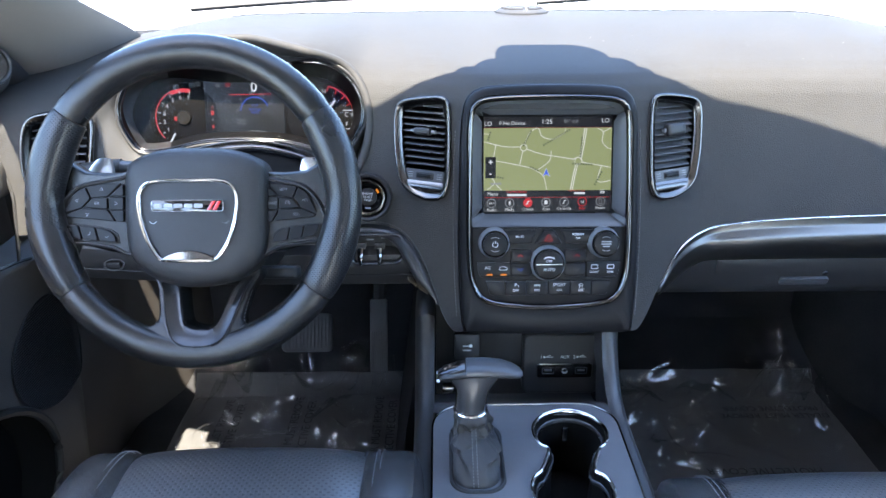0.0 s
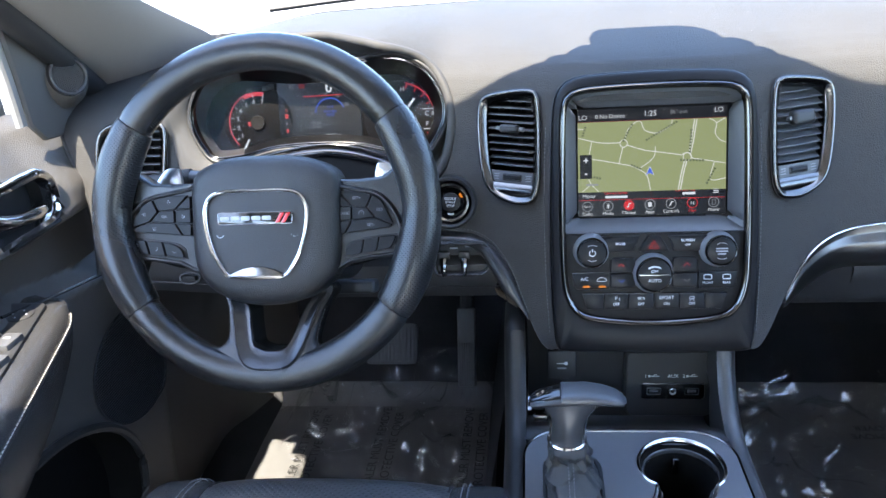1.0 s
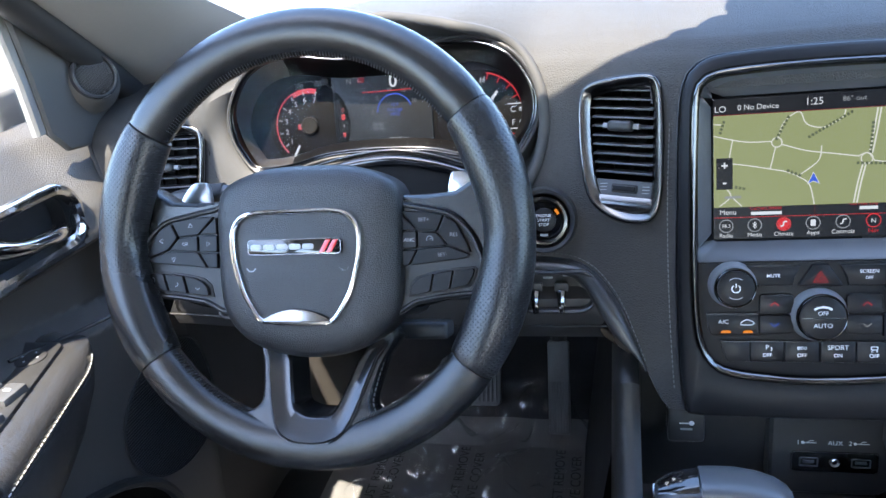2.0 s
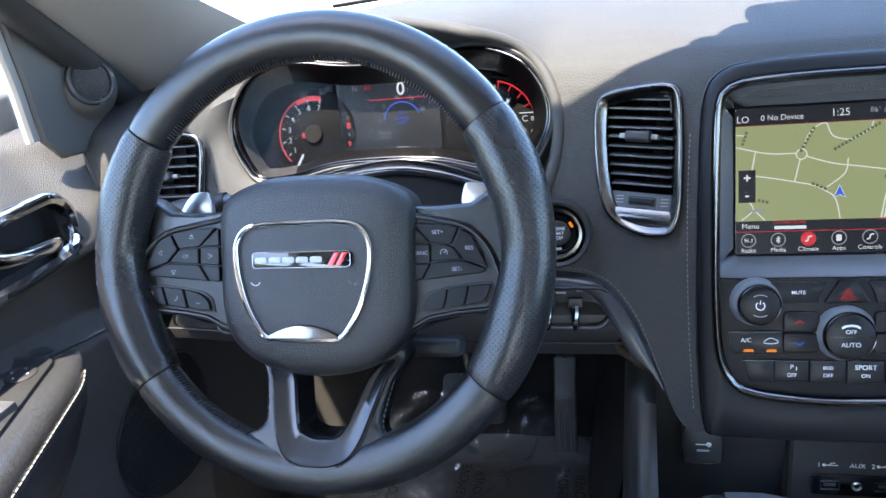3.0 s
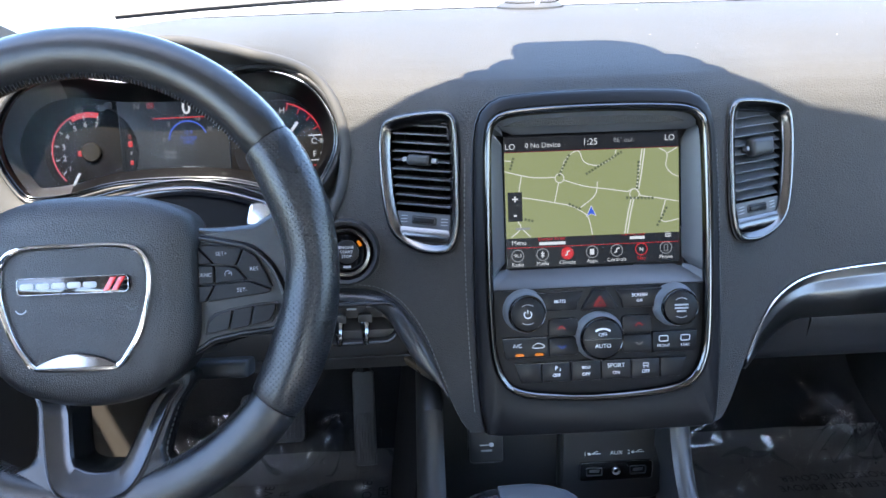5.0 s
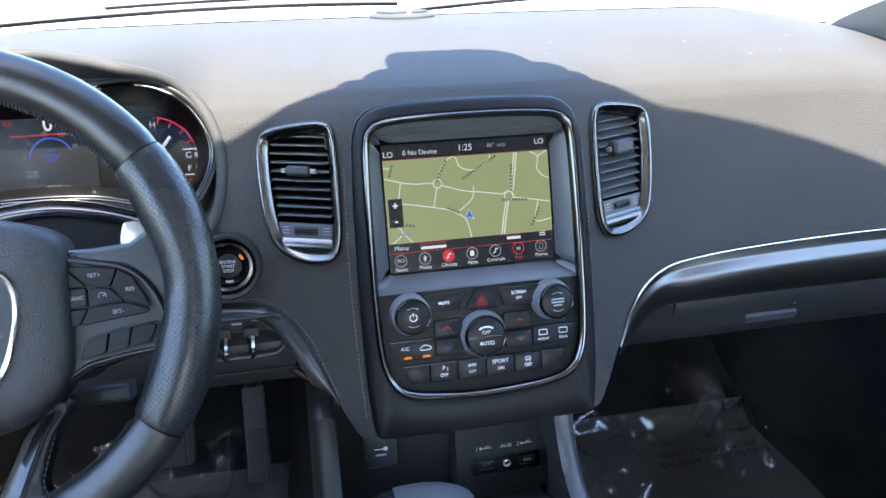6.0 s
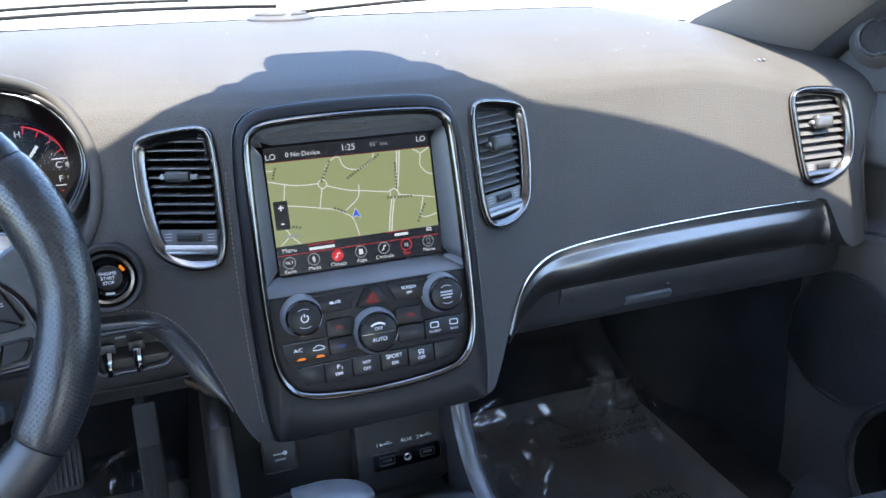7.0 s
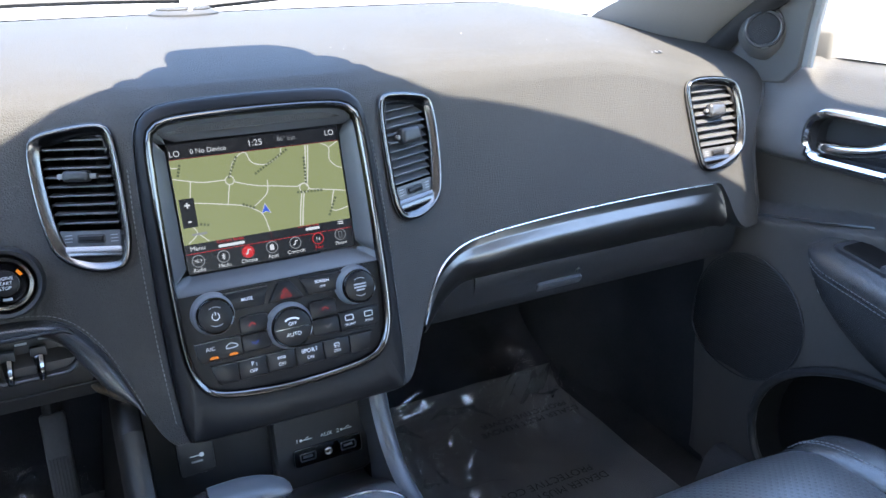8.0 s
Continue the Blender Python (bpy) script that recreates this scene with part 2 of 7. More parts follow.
def resample(loop, n):
    """n evenly spaced points along a closed outline, corners kept as drawn."""
    pts = [p.to_2d() for p in loop]
    pts.append(pts[0])
    ends = np.cumsum([0.0] + [(b - a).length for a, b in zip(pts, pts[1:])])
    at = np.arange(n) * ends[-1] / n
    return [Vector((x, y)) for x, y in zip(np.interp(at, ends, [p.x for p in pts]), np.interp(at, ends, [p.y for p in pts]))]


def shrink(loop, k):
    """The closed outline drawn in towards its middle."""
    c = sum((p.to_2d() for p in loop), Vector((0, 0))) / len(loop)
    return [c.lerp(p.to_2d(), k) for p in loop]


def lift(loop, w):
    return [Vector((p.x, p.y, w)) for p in loop]


def loft(loops, closed=True, cap0=False, cap1=False, ring=False, bm=None):
    bm = bm or bmesh.new()
    vs = [[bm.verts.new(p) for p in lp] for lp in loops]
    pairs = list(zip(vs, vs[1:])) + ([(vs[-1], vs[0])] if ring else [])
    for a, b in pairs:
        c = len(a)
        for i in range(c if closed else c - 1):
            j = (i + 1) % c
            bm.faces.new((a[i], a[j], b[j], b[i]))
    if cap0:
        bm.faces.new(vs[0])
    if cap1:
        bm.faces.new(vs[-1])
    return bm


def plate(loop, w0, w1, bevel=0.001, bm=None):
    """A solid slab with that outline and a rounded front edge."""
    b = bevel
    return loft([lift(loop, w0), lift(loop, w1 - b), lift(inset(loop, 0.3 * b), w1 - 0.3 * b), lift(inset(loop, b), w1)], cap0=True, cap1=True, bm=bm)


def frame_ring(outer, width, w0, w1, soft=0.4):
    """A frame of that width inside an outline, with a rounded section."""
    d = width
    return loft([lift(outer, w0), lift(outer, w1 - soft * d), lift(inset(outer, 0.15 * d), w1 - 0.12 * d), lift(inset(outer, 0.45 * d), w1),
                 lift(inset(outer, 0.8 * d), w1 - 0.12 * d), lift(inset(outer, d), w1 - soft * d), lift(inset(outer, d), w0)], ring=True)


def lathe(profile, n=40, bm=None):
    """Turned about Z: profile rows of radius, height."""
    return loft([lift(circle(max(r, 1e-5), n), h) for r, h in profile], cap0=True, cap1=True, bm=bm)


def tube(path, radius, n=10, closed=False, squash=1.0, bm=None):
    pts = [Vector(p) for p in path]
    loops = []
    up = Vector((0.03, 0.05, 1)).normalized()
    for i, p in enumerate(pts):
        a = pts[i - 1] if (i or closed) else p
        b = pts[(i + 1) % len(pts)] if (i < len(pts) - 1 or closed) else p
        d = (b - a).normalized()
        s = d.cross(up).normalized() if abs(d.dot(up)) < 0.98 else d.cross(Vector((1, 0, 0))).normalized()
        u = s.cross(d)
        r = radius(i / (len(pts) - 1)) if callable(radius) else radius
        loops.append([p + s * (r * math.cos(2 * math.pi * k / n)) + u * (squash * r * math.sin(2 * math.pi * k / n)) for k in range(n)])
    return loft(loops, cap0=not closed, cap1=not closed, ring=closed, bm=bm)


def box(w, d, h, bevel=0.003, at=(0, 0, 0), seg=2, bm=None):
    b2 = bmesh.new()
    bmesh.ops.create_cube(b2, size=1.0)
    for v in b2.verts:
        v.co = Vector((v.co.x * w + at[0], v.co.y * d + at[1], v.co.z * h + at[2]))
    if bevel:
        bmesh.ops.bevel(b2, geom=b2.edges[:], offset=bevel, segments=seg, affect="EDGES", profile=0.6)
    if bm is None:
        return b2
    me = bpy.data.meshes.new("tmp")
    b2.to_mesh(me)
    b2.free()
    bm.from_mesh(me)
    bpy.data.meshes.remove(me)
    return bm


def sheet(fn, nu, nv, bm=None, keep=None):
    """A grid of fn(i/nu, j/nv); faces for which keep(centre) is false are left open."""
    bm = bm or bmesh.new()
    vs = [[bm.verts.new(fn(i / nu, j / nv)) for j in range(nv + 1)] for i in range(nu + 1)]
    for i in range(nu):
        for j in range(nv):
            q = (vs[i][j], vs[i + 1][j], vs[i + 1][j + 1], vs[i][j + 1])
            if keep is None or keep((q[0].co + q[2].co) / 2):
                bm.faces.new(q)
    return bm


def inside(loop, x, y):
    hit = False
    for a, b in zip(loop, loop[1:] + loop[:1]):
        if (a.y > y) != (b.y > y) and x < (b.x - a.x) * (y - a.y) / (b.y - a.y) + a.x:
            hit = not hit
    return hit


def span(loop, y):
    xs = sorted((b.x - a.x) * (y - a.y) / (b.y - a.y) + a.x for a, b in zip(loop, loop[1:] + loop[:1]) if (a.y > y) != (b.y > y))
    return (xs[0], xs[-1]) if len(xs) > 1 else None


def strip(path, width, w, bm=None):
    """A flat ribbon along a 2D path."""
    bm = bm or bmesh.new()
    p = [Vector(q).to_2d() for q in path]
    rows = []
    for i, q in enumerate(p):
        e = (p[min(i + 1, len(p) - 1)] - p[max(i - 1, 0)]).normalized()
        s = Vector((-e.y, e.x)) * width / 2
        rows.append((bm.verts.new((q + s).to_3d() + Vector((0, 0, w))), bm.verts.new((q - s).to_3d() + Vector((0, 0, w)))))
    for a, b in zip(rows, rows[1:]):
        bm.faces.new((a[0], a[1], b[1], b[0]))
    return bm


def lettering(words, size, x, y, w, material, parent, align="CENTER", turn=0.0, name="lettering", bold=0.0):
    cu = bpy.data.curves.new(name, "FONT")
    cu.body, cu.size, cu.align_x, cu.align_y, cu.offset = words, size, align, "CENTER", bold
    tmp = bpy.data.objects.new("tmp", cu)
    me = bpy.data.meshes.new_from_object(tmp)
    bpy.data.objects.remove(tmp)
    me.name = name
    me.materials.clear()
    me.materials.append(material)
    ob = new(name, me)
    ob.parent = parent
    ob.matrix_local = pose(x, y, w, 0, 0, turn)
    return ob


def arc(r, a0, a1, n=24, cx=0.0, cy=0.0):
    return [Vector((cx + r * math.cos(radians(a0 + (a1 - a0) * i / n)), cy + r * math.sin(radians(a0 + (a1 - a0) * i / n)))) for i in range(n + 1)]


def stitches(path, length, gap, radius, bm=None):
    """A row of short raised threads along a path of 3D points."""
    bm = bm or bmesh.new()
    pts = [Vector(p) for p in path]
    lens = [0.0]
    for a, b in zip(pts, pts[1:]):
        lens.append(lens[-1] + (b - a).length)

    def point(s):
        for k in range(len(pts) - 1):
            if s <= lens[k + 1]:
                return pts[k].lerp(pts[k + 1], (s - lens[k]) / max(1e-9, lens[k + 1] - lens[k]))
        return pts[-1]

    s = 0.0
    while s + length < lens[-1]:
        tube([point(s), point(s + length / 2), point(s + length)], radius, n=5, bm=bm)
        s += length + gap
    return bm


# ---- the car's shell ----
def ground_sheet():
    bm = sheet(lambda u, v: Vector(((u - 0.5) * 3000, (v - 0.5) * 3000, -0.52)), 2, 2)
    tagged(part("ground", bm, GROUND), "pale sunlit concrete of a car lot", "ground", kind="structure")


def floor_pan():
    def f(u, v):
        y = -1.9 + 3.75 * v
        z = 0.0 if y < 1.46 else min(0.50, (y - 1.46) * 1.25)
        y = min(y, 1.85)
        return Vector(((u - 0.5) * 1.60, y, z - 0.004))
    tagged(part("floor", sheet(f, 12, 60), CARPET), "black carpeted floor of a car", "floor", kind="structure")


def roof_edge(x):
    return 0.848 - 0.31 * x * x - 0.024 * x


def roof_panel():
    bm = bmesh.new()
    for dz in (0.0, 0.035):
        sheet(lambda u, v: Vector(((u - 0.5) * 1.45, -1.9 + (roof_edge((u - 0.5) * 1.45) + 1.9) * v,
                                   1.245 + dz - 0.05 * (abs(u - 0.5) * 2) ** 3 - 0.06 * smooth(0.85, 1.0, v))), 20, 24, bm=bm)
    tagged(part("ceiling", bm, HEADLINER), "pale grey cloth headliner under the roof", "ceiling", kind="structure")


def windshield_panel():
    def f(u, v):
        x = (u - 0.5) * (1.36 - 0.16 * v)
        y0, y1 = 1.60 - 0.25 * x * x, roof_edge(x) + 0.0
        return Vector((x, y0 + (y1 - y0) * v, 0.825 + (1.19 - 0.825) * v + 0.03 * math.sin(math.pi * v)))
    ob = part("windshield", sheet(f, 16, 10), GLASS)
    ob.visible_shadow = False
    tagged(ob, "clear curved windshield above the dashboard", "windshield", kind="structure")


def side_wall(s):
    """The outer side of the body, with the front and rear side windows open in it."""
    side = "right" if s > 0 else "left"
    bm = bmesh.new()

    def skin(y0, y1, z0, z1, bm):
        def f(u, v):
            y, z = y0 + (y1 - y0) * u, z0 + (z1 - z0) * v
            x = 0.86 - 0.15 * max(0.0, (z - 0.72) / 0.53) ** 1.15
            return Vector((s * x, y, z))
        sheet(f, 6, 4, bm=bm)
        def g(u, v):
            p = f(u, v)
            return Vector((p.x - s * 0.035, p.y, p.z))
        sheet(g, 6, 4, bm=bm)
    # The unseen gap behind is left out of the skin for fill light.
    skin(-0.20, 1.9, -0.25, 0.70, bm)
    skin(-1.9, -1.25, -0.25, 0.70, bm)
    skin(-1.9, 0.80, 1.165, 1.25, bm)
    skin(-0.20, -0.05, 0.70, 1.165, bm)
    skin(-1.9, -1.45, 0.70, 1.165, bm)
    tagged(part("wall_" + side, bm, RUBBER), "side of the car body, opened behind to let in fill light", "wall", kind="structure")


def rear_wall():
    # Unseen frame; its wide opening is added to brighten the lower cabin.
    bm = bmesh.new()
    for x0, x1, z0, z1 in ((-0.86, 0.86, -0.25, 0.10), (-0.86, -0.70, 0.10, 0.78), (0.70, 0.86, 0.10, 0.78), (-0.86, -0.55, 0.78, 1.25), (0.55, 0.86, 0.78, 1.25), (-0.55, 0.55, 1.18, 1.25)):
        box(x1 - x0, 0.05, z1 - z0, 0.004, ((x0 + x1) / 2, -1.92, (z0 + z1) / 2), bm=bm)
    tagged(part("wall_back", bm, PILLAR), "unseen rear frame of the car, opened to let in fill light", "wall", kind="structure")


def front_wall():
    bm = box(1.66, 0.05, 0.92, 0.006, (0, 1.80, 0.215))
    tagged(part("wall_front", bm, RUBBER), "black bulkhead behind the footwells", "wall", kind="structure")


def bonnet():
    def f(u, v):
        x = (u - 0.5) * 1.6
        y = 1.78 + 1.15 * v
        crown = 0.03 * (1 - (2 * u - 1) ** 2) - 0.10 * v * v - 0.09 * abs(2 * u - 1) ** 4
        return Vector((x, y - 0.28 * x * x, 0.765 + crown + 0.010 * math.exp(-((abs(x) - 0.38) / 0.04) ** 2)))
    bm = sheet(f, 40, 20)
    sheet(lambda u, v: f(u, v) - Vector((0, 0, 0.03)), 40, 20, bm=bm)
    b = thing("bonnet", pose(0, 0, 0), "white painted bonnet beyond the windshield", "bonnet")
    part("panel", bm, BODY, b)
    cowl = sheet(lambda u, v: Vector(((u - 0.5) * 1.5, 1.585 + 0.2 * v - 0.26 * ((u - 0.5) * 1.5) ** 2, 0.794 - 0.03 * v)), 30, 3)
    tagged(part("cowl", cowl, RUBBER), "black plastic cowl at the foot of the windshield", "cowl", kind="structure")
    for x0, x1, lean in ((-0.60, 0.02, 0.012), (0.05, 0.60, 0.016)):
        path = [Vector((x0 + (x1 - x0) * k / 14, 1.60 - 0.26 * (x0 + (x1 - x0) * k / 14) ** 2 - 0.02 * k / 14, 0.826 + lean * math.sin(k / 14 * 2.4) + 0.004 * k / 14)) for k in range(15)]
        w = thing("wiper", pose(0, 0, 0), "black wiper blade resting on the windshield's foot", "wiper", "windshield wipers")
        part("blade", tube(path, 0.006, n=6), RUBBER, w)
        part("arm", tube([p + Vector((0, 0.02, 0.010)) for p in path[4:12]], 0.005, n=6), RUBBER, w)


def pillar(s):
    side = "right" if s > 0 else "left"
    inner = spline([(s * 0.628, 1.345, 0.790), (s * 0.632, 1.30, 0.815), (s * 0.645, 1.15, 0.874), (s * 0.658, 0.98, 0.950), (s * 0.640, 0.80, 1.055), (s * 0.625, 0.62, 1.165)], 26, closed=False)
    outer = spline([(s * 0.775, 1.235, 0.715), (s * 0.770, 1.19, 0.760), (s * 0.760, 1.09, 0.835), (s * 0.742, 0.95, 0.925), (s * 0.712, 0.77, 1.035), (s * 0.685, 0.60, 1.130)], 26, closed=False)
    out = Vector((-s * 0.55, -0.75, -0.1)).normalized()
    loops = []
    for a, b in zip(inner, outer):
        front = [a.lerp(b, k / 9) + out * (0.020 * math.sin(math.pi * k / 9) ** 0.7) for k in range(10)]
        rear = [b.lerp(a, k / 3) - out * 0.035 for k in range(4)]
        loops.append(front + rear)
    tagged(part("pillar_" + side, loft(loops, cap0=True, cap1=True), PILLAR), "grey plastic windshield pillar trim", "pillar", kind="structure")
    path = [p + Vector((s * 0.002, -0.008, 0.004)) for p in outer]
    tagged(part("trim", tube(path, lambda q: 0.021 - 0.006 * q, n=12), RUBBER), "black rubber door seal along the pillar", "trim", kind="structure")


def rear_mirror():
    m = thing("rear_view_mirror", pose(-0.0237, 0.915, 1.085), "black rear-view mirror hanging from the windshield", "mirror")
    loop = rrect(0.215, 0.066, 0.028)
    part("housing", loft([[Vector((p.x, w, p.y)) for p in lp] for lp, w in ((inset(loop, 0.012), 0.03), (loop, 0.014), (loop, -0.008), (inset(loop, 0.003), -0.012))], cap0=True, cap1=True), HARD, m)
    part("glass", loft([[Vector((p.x, w, p.y)) for p in inset(loop, 0.006)] for w in (-0.0125, -0.0145)], cap0=True, cap1=True), CHROME, m, "silvered mirror glass")
    part("stem", tube([(0, 0.02, 0.0), (0, 0.06, 0.01), (0, 0.09, 0.005)], 0.014), HARD, m)
    pod = rrect(0.150, 0.075, (0.058, 0.022, 0.01, 0.01), 0.0, 0.0575)
    part("sensor_pod", loft([lift(pod, -0.02), lift(pod, 0.015), lift(inset(pod, 0.01), 0.022)], cap0=True, cap1=True), HARD, m, "black sensor pod on the glass")
    o = thing("overhead_console", pose(-0.039, 0.758, 1.165), "grey overhead console at the front of the headliner", "console")
    part("shell", box(0.27, 0.24, 0.055, 0.025, seg=4), PILLAR, o)


ground_sheet()
floor_pan()
roof_panel()
windshield_panel()
rear_wall()
front_wall()
bonnet()
for hand in (-1, 1):
    side_wall(hand)
    pillar(hand)
rear_mirror()


# ---- dashboard ----
LOW_LEFT = [(0.0, 0.472), (0.100, 0.472), (0.112, 0.459), (0.127, 0.459), (0.140, 0.478), (0.155, 0.515), (0.170, 0.548), (0.195, 0.574), (0.230, 0.582), (0.34, 0.583), (0.50, 0.590), (0.63, 0.589), (0.67, 0.578), (0.75, 0.560)]
LOW_RIGHT = [(0.0, 0.472), (0.100, 0.472), (0.112, 0.459), (0.127, 0.459), (0.140, 0.476), (0.153, 0.500), (0.168, 0.526), (0.184, 0.548), (0.203, 0.563), (0.228, 0.5735), (0.26, 0.580), (0.32, 0.5855), (0.41, 0.5895), (0.52, 0.5915), (0.62, 0.5905), (0.652, 0.588), (0.664, 0.570), (0.676, 0.540), (0.695, 0.520), (0.75, 0.512)]
LOW_CURVE = {s: [(q.x, q.y) for q in spline([(x, z, 0) for x, z in rows], 260, closed=False)] for s, rows in ((-1, LOW_LEFT), (1, LOW_RIGHT))}


def low_edge(x):
    """Height of the dashboard's lower edge."""
    return line_table(LOW_CURVE[1 if x > 0 else -1], abs(x))


HALF = 0.742


def face_y(x, z):
    """The front face of the dashboard."""
    a = abs(x)
    return 0.985 + 0.287 * (z - 0.625) + 0.062 * smooth(0.060, 0.250, a) + 0.022 * smooth(0.69, 0.75, a)


def hood_bump(x):
    return 0.020 * smooth(-0.68, -0.56, x) * (1 - smooth(-0.33, -0.235, x))


def dash_profile(x):
    a = abs(x)
    drop = 0.050 * smooth(0.45, 0.75, a)
    low = low_edge(x)
    z1 = 0.752 - drop
    y1 = face_y(x, z1)
    b = hood_bump(x)
    pts = [Vector((face_y(x, low + (z1 - low) * k / 14), low + (z1 - low) * k / 14)) for k in range(14)]
    back = 0.26 * x * x
    h = b / 0.020
    top = [(y1 - 0.010 * h, z1), (y1 + 0.010 - 0.026 * h, z1 + 0.018 + 0.5 * b), (y1 + 0.030 - 0.047 * h, z1 + 0.033 + 1.0 * b), (max(y1 + 0.065, 1.115) - 0.068 * h, z1 + 0.046 + b), (1.20 - 0.04 * h, z1 + 0.060 + 0.8 * b),
           (1.30 - 0.2 * back, 0.824 - drop * 0.9 + 0.3 * b), (1.42 - 0.6 * back, 0.827 - drop * 0.8), (1.50 - 0.8 * back, 0.818 - drop * 0.7), (1.62 - back, 0.790 - drop * 0.6)]
    curve = spline([(p[0], p[1], 0) for p in top], 30, closed=False)
    return pts + [c.to_2d() for c in curve]


def surf_y(x, z):
    p = dash_profile(x)
    for a, b in zip(p, p[1:]):
        if a.y <= z <= b.y:
            return a.x + (b.x - a.x) * (z - a.y) / max(1e-6, b.y - a.y)
    return face_y(x, z)


VENT = [(0.2047, 0.735), (0.1992, 0.7454), (0.1718, 0.7519), (0.1448, 0.7551), (0.1367, 0.7482), (0.1325, 0.7208), (0.1296, 0.6863), (0.1273, 0.6550), (0.1300, 0.6375), (0.1365, 0.6298), (0.1600, 0.6280),
        (0.1860, 0.6405), (0.1945, 0.6621), (0.2012, 0.6970)]
FAR_VENT = [(0.603, 0.718), (0.609, 0.728), (0.627, 0.7315), (0.664, 0.7295), (0.688, 0.724), (0.698, 0.710), (0.702, 0.675), (0.700, 0.648), (0.691, 0.629), (0.662, 0.616),
            (0.632, 0.611), (0.6195, 0.616), (0.6135, 0.639), (0.608, 0.677)]
HOOD = [(-0.437, 0.824), (-0.383, 0.823), (-0.317, 0.812), (-0.268, 0.788), (-0.243, 0.752), (-0.238, 0.710), (-0.252, 0.662), (-0.290, 0.625), (-0.36, 0.607), (-0.437, 0.604),
        (-0.505, 0.609), (-0.560, 0.625), (-0.594, 0.661), (-0.607, 0.706), (-0.610, 0.750), (-0.598, 0.788), (-0.560, 0.813), (-0.491, 0.823)]
START = (-0.2410, 0.6220)
hood_loop = spline(HOOD, 96)
def eased(points, rounds=2):
    """A closed outline with its corners rounded off."""
    p = [Vector((x, z, 0)) for x, z in points]
    for _ in range(rounds):
        p = [q for a, b in zip(p, p[1:] + p[:1]) for q in (a.lerp(b, 0.25), a.lerp(b, 0.75))]
    return spline([tuple(q) for q in p], 72)


vent_loops = {-1: eased([(0.1665 + (x - 0.1665) * 1.04, 0.691 + (z - 0.691) * 1.03) for x, z in VENT]), 1: eased([(0.1332 + (x - 0.1273) * 1.09, 0.6905 + (z - 0.691) * 1.05) for x, z in VENT])}
far_loops = {s: eased([(0.653 + out + (x - 0.653) * 1.03, 0.671 + (z - 0.671) * 1.03) for x, z in FAR_VENT]) for s, out in ((1, 0.0), (-1, 0.012))}


def mirrored(loop, s):
    return loop if s > 0 else [Vector((-p.x, p.y, 0)) for p in reversed(loop)]


def dash_keep(c):
    if c.y > 1.16:
        return True
    for lp in (vent_loops[1 if c.x > 0 else -1], far_loops[1 if c.x > 0 else -1]):
        if inside(inset(lp, 0.004), abs(c.x), c.z):
            return False
    if inside(inset(hood_loop, -0.001), c.x, c.z):
        return False
    if abs(c.x) < 0.098 and 0.500 < c.z < 0.748:
        return False
    return (c.x - START[0]) ** 2 + (c.z - START[1]) ** 2 > 0.0295 ** 2


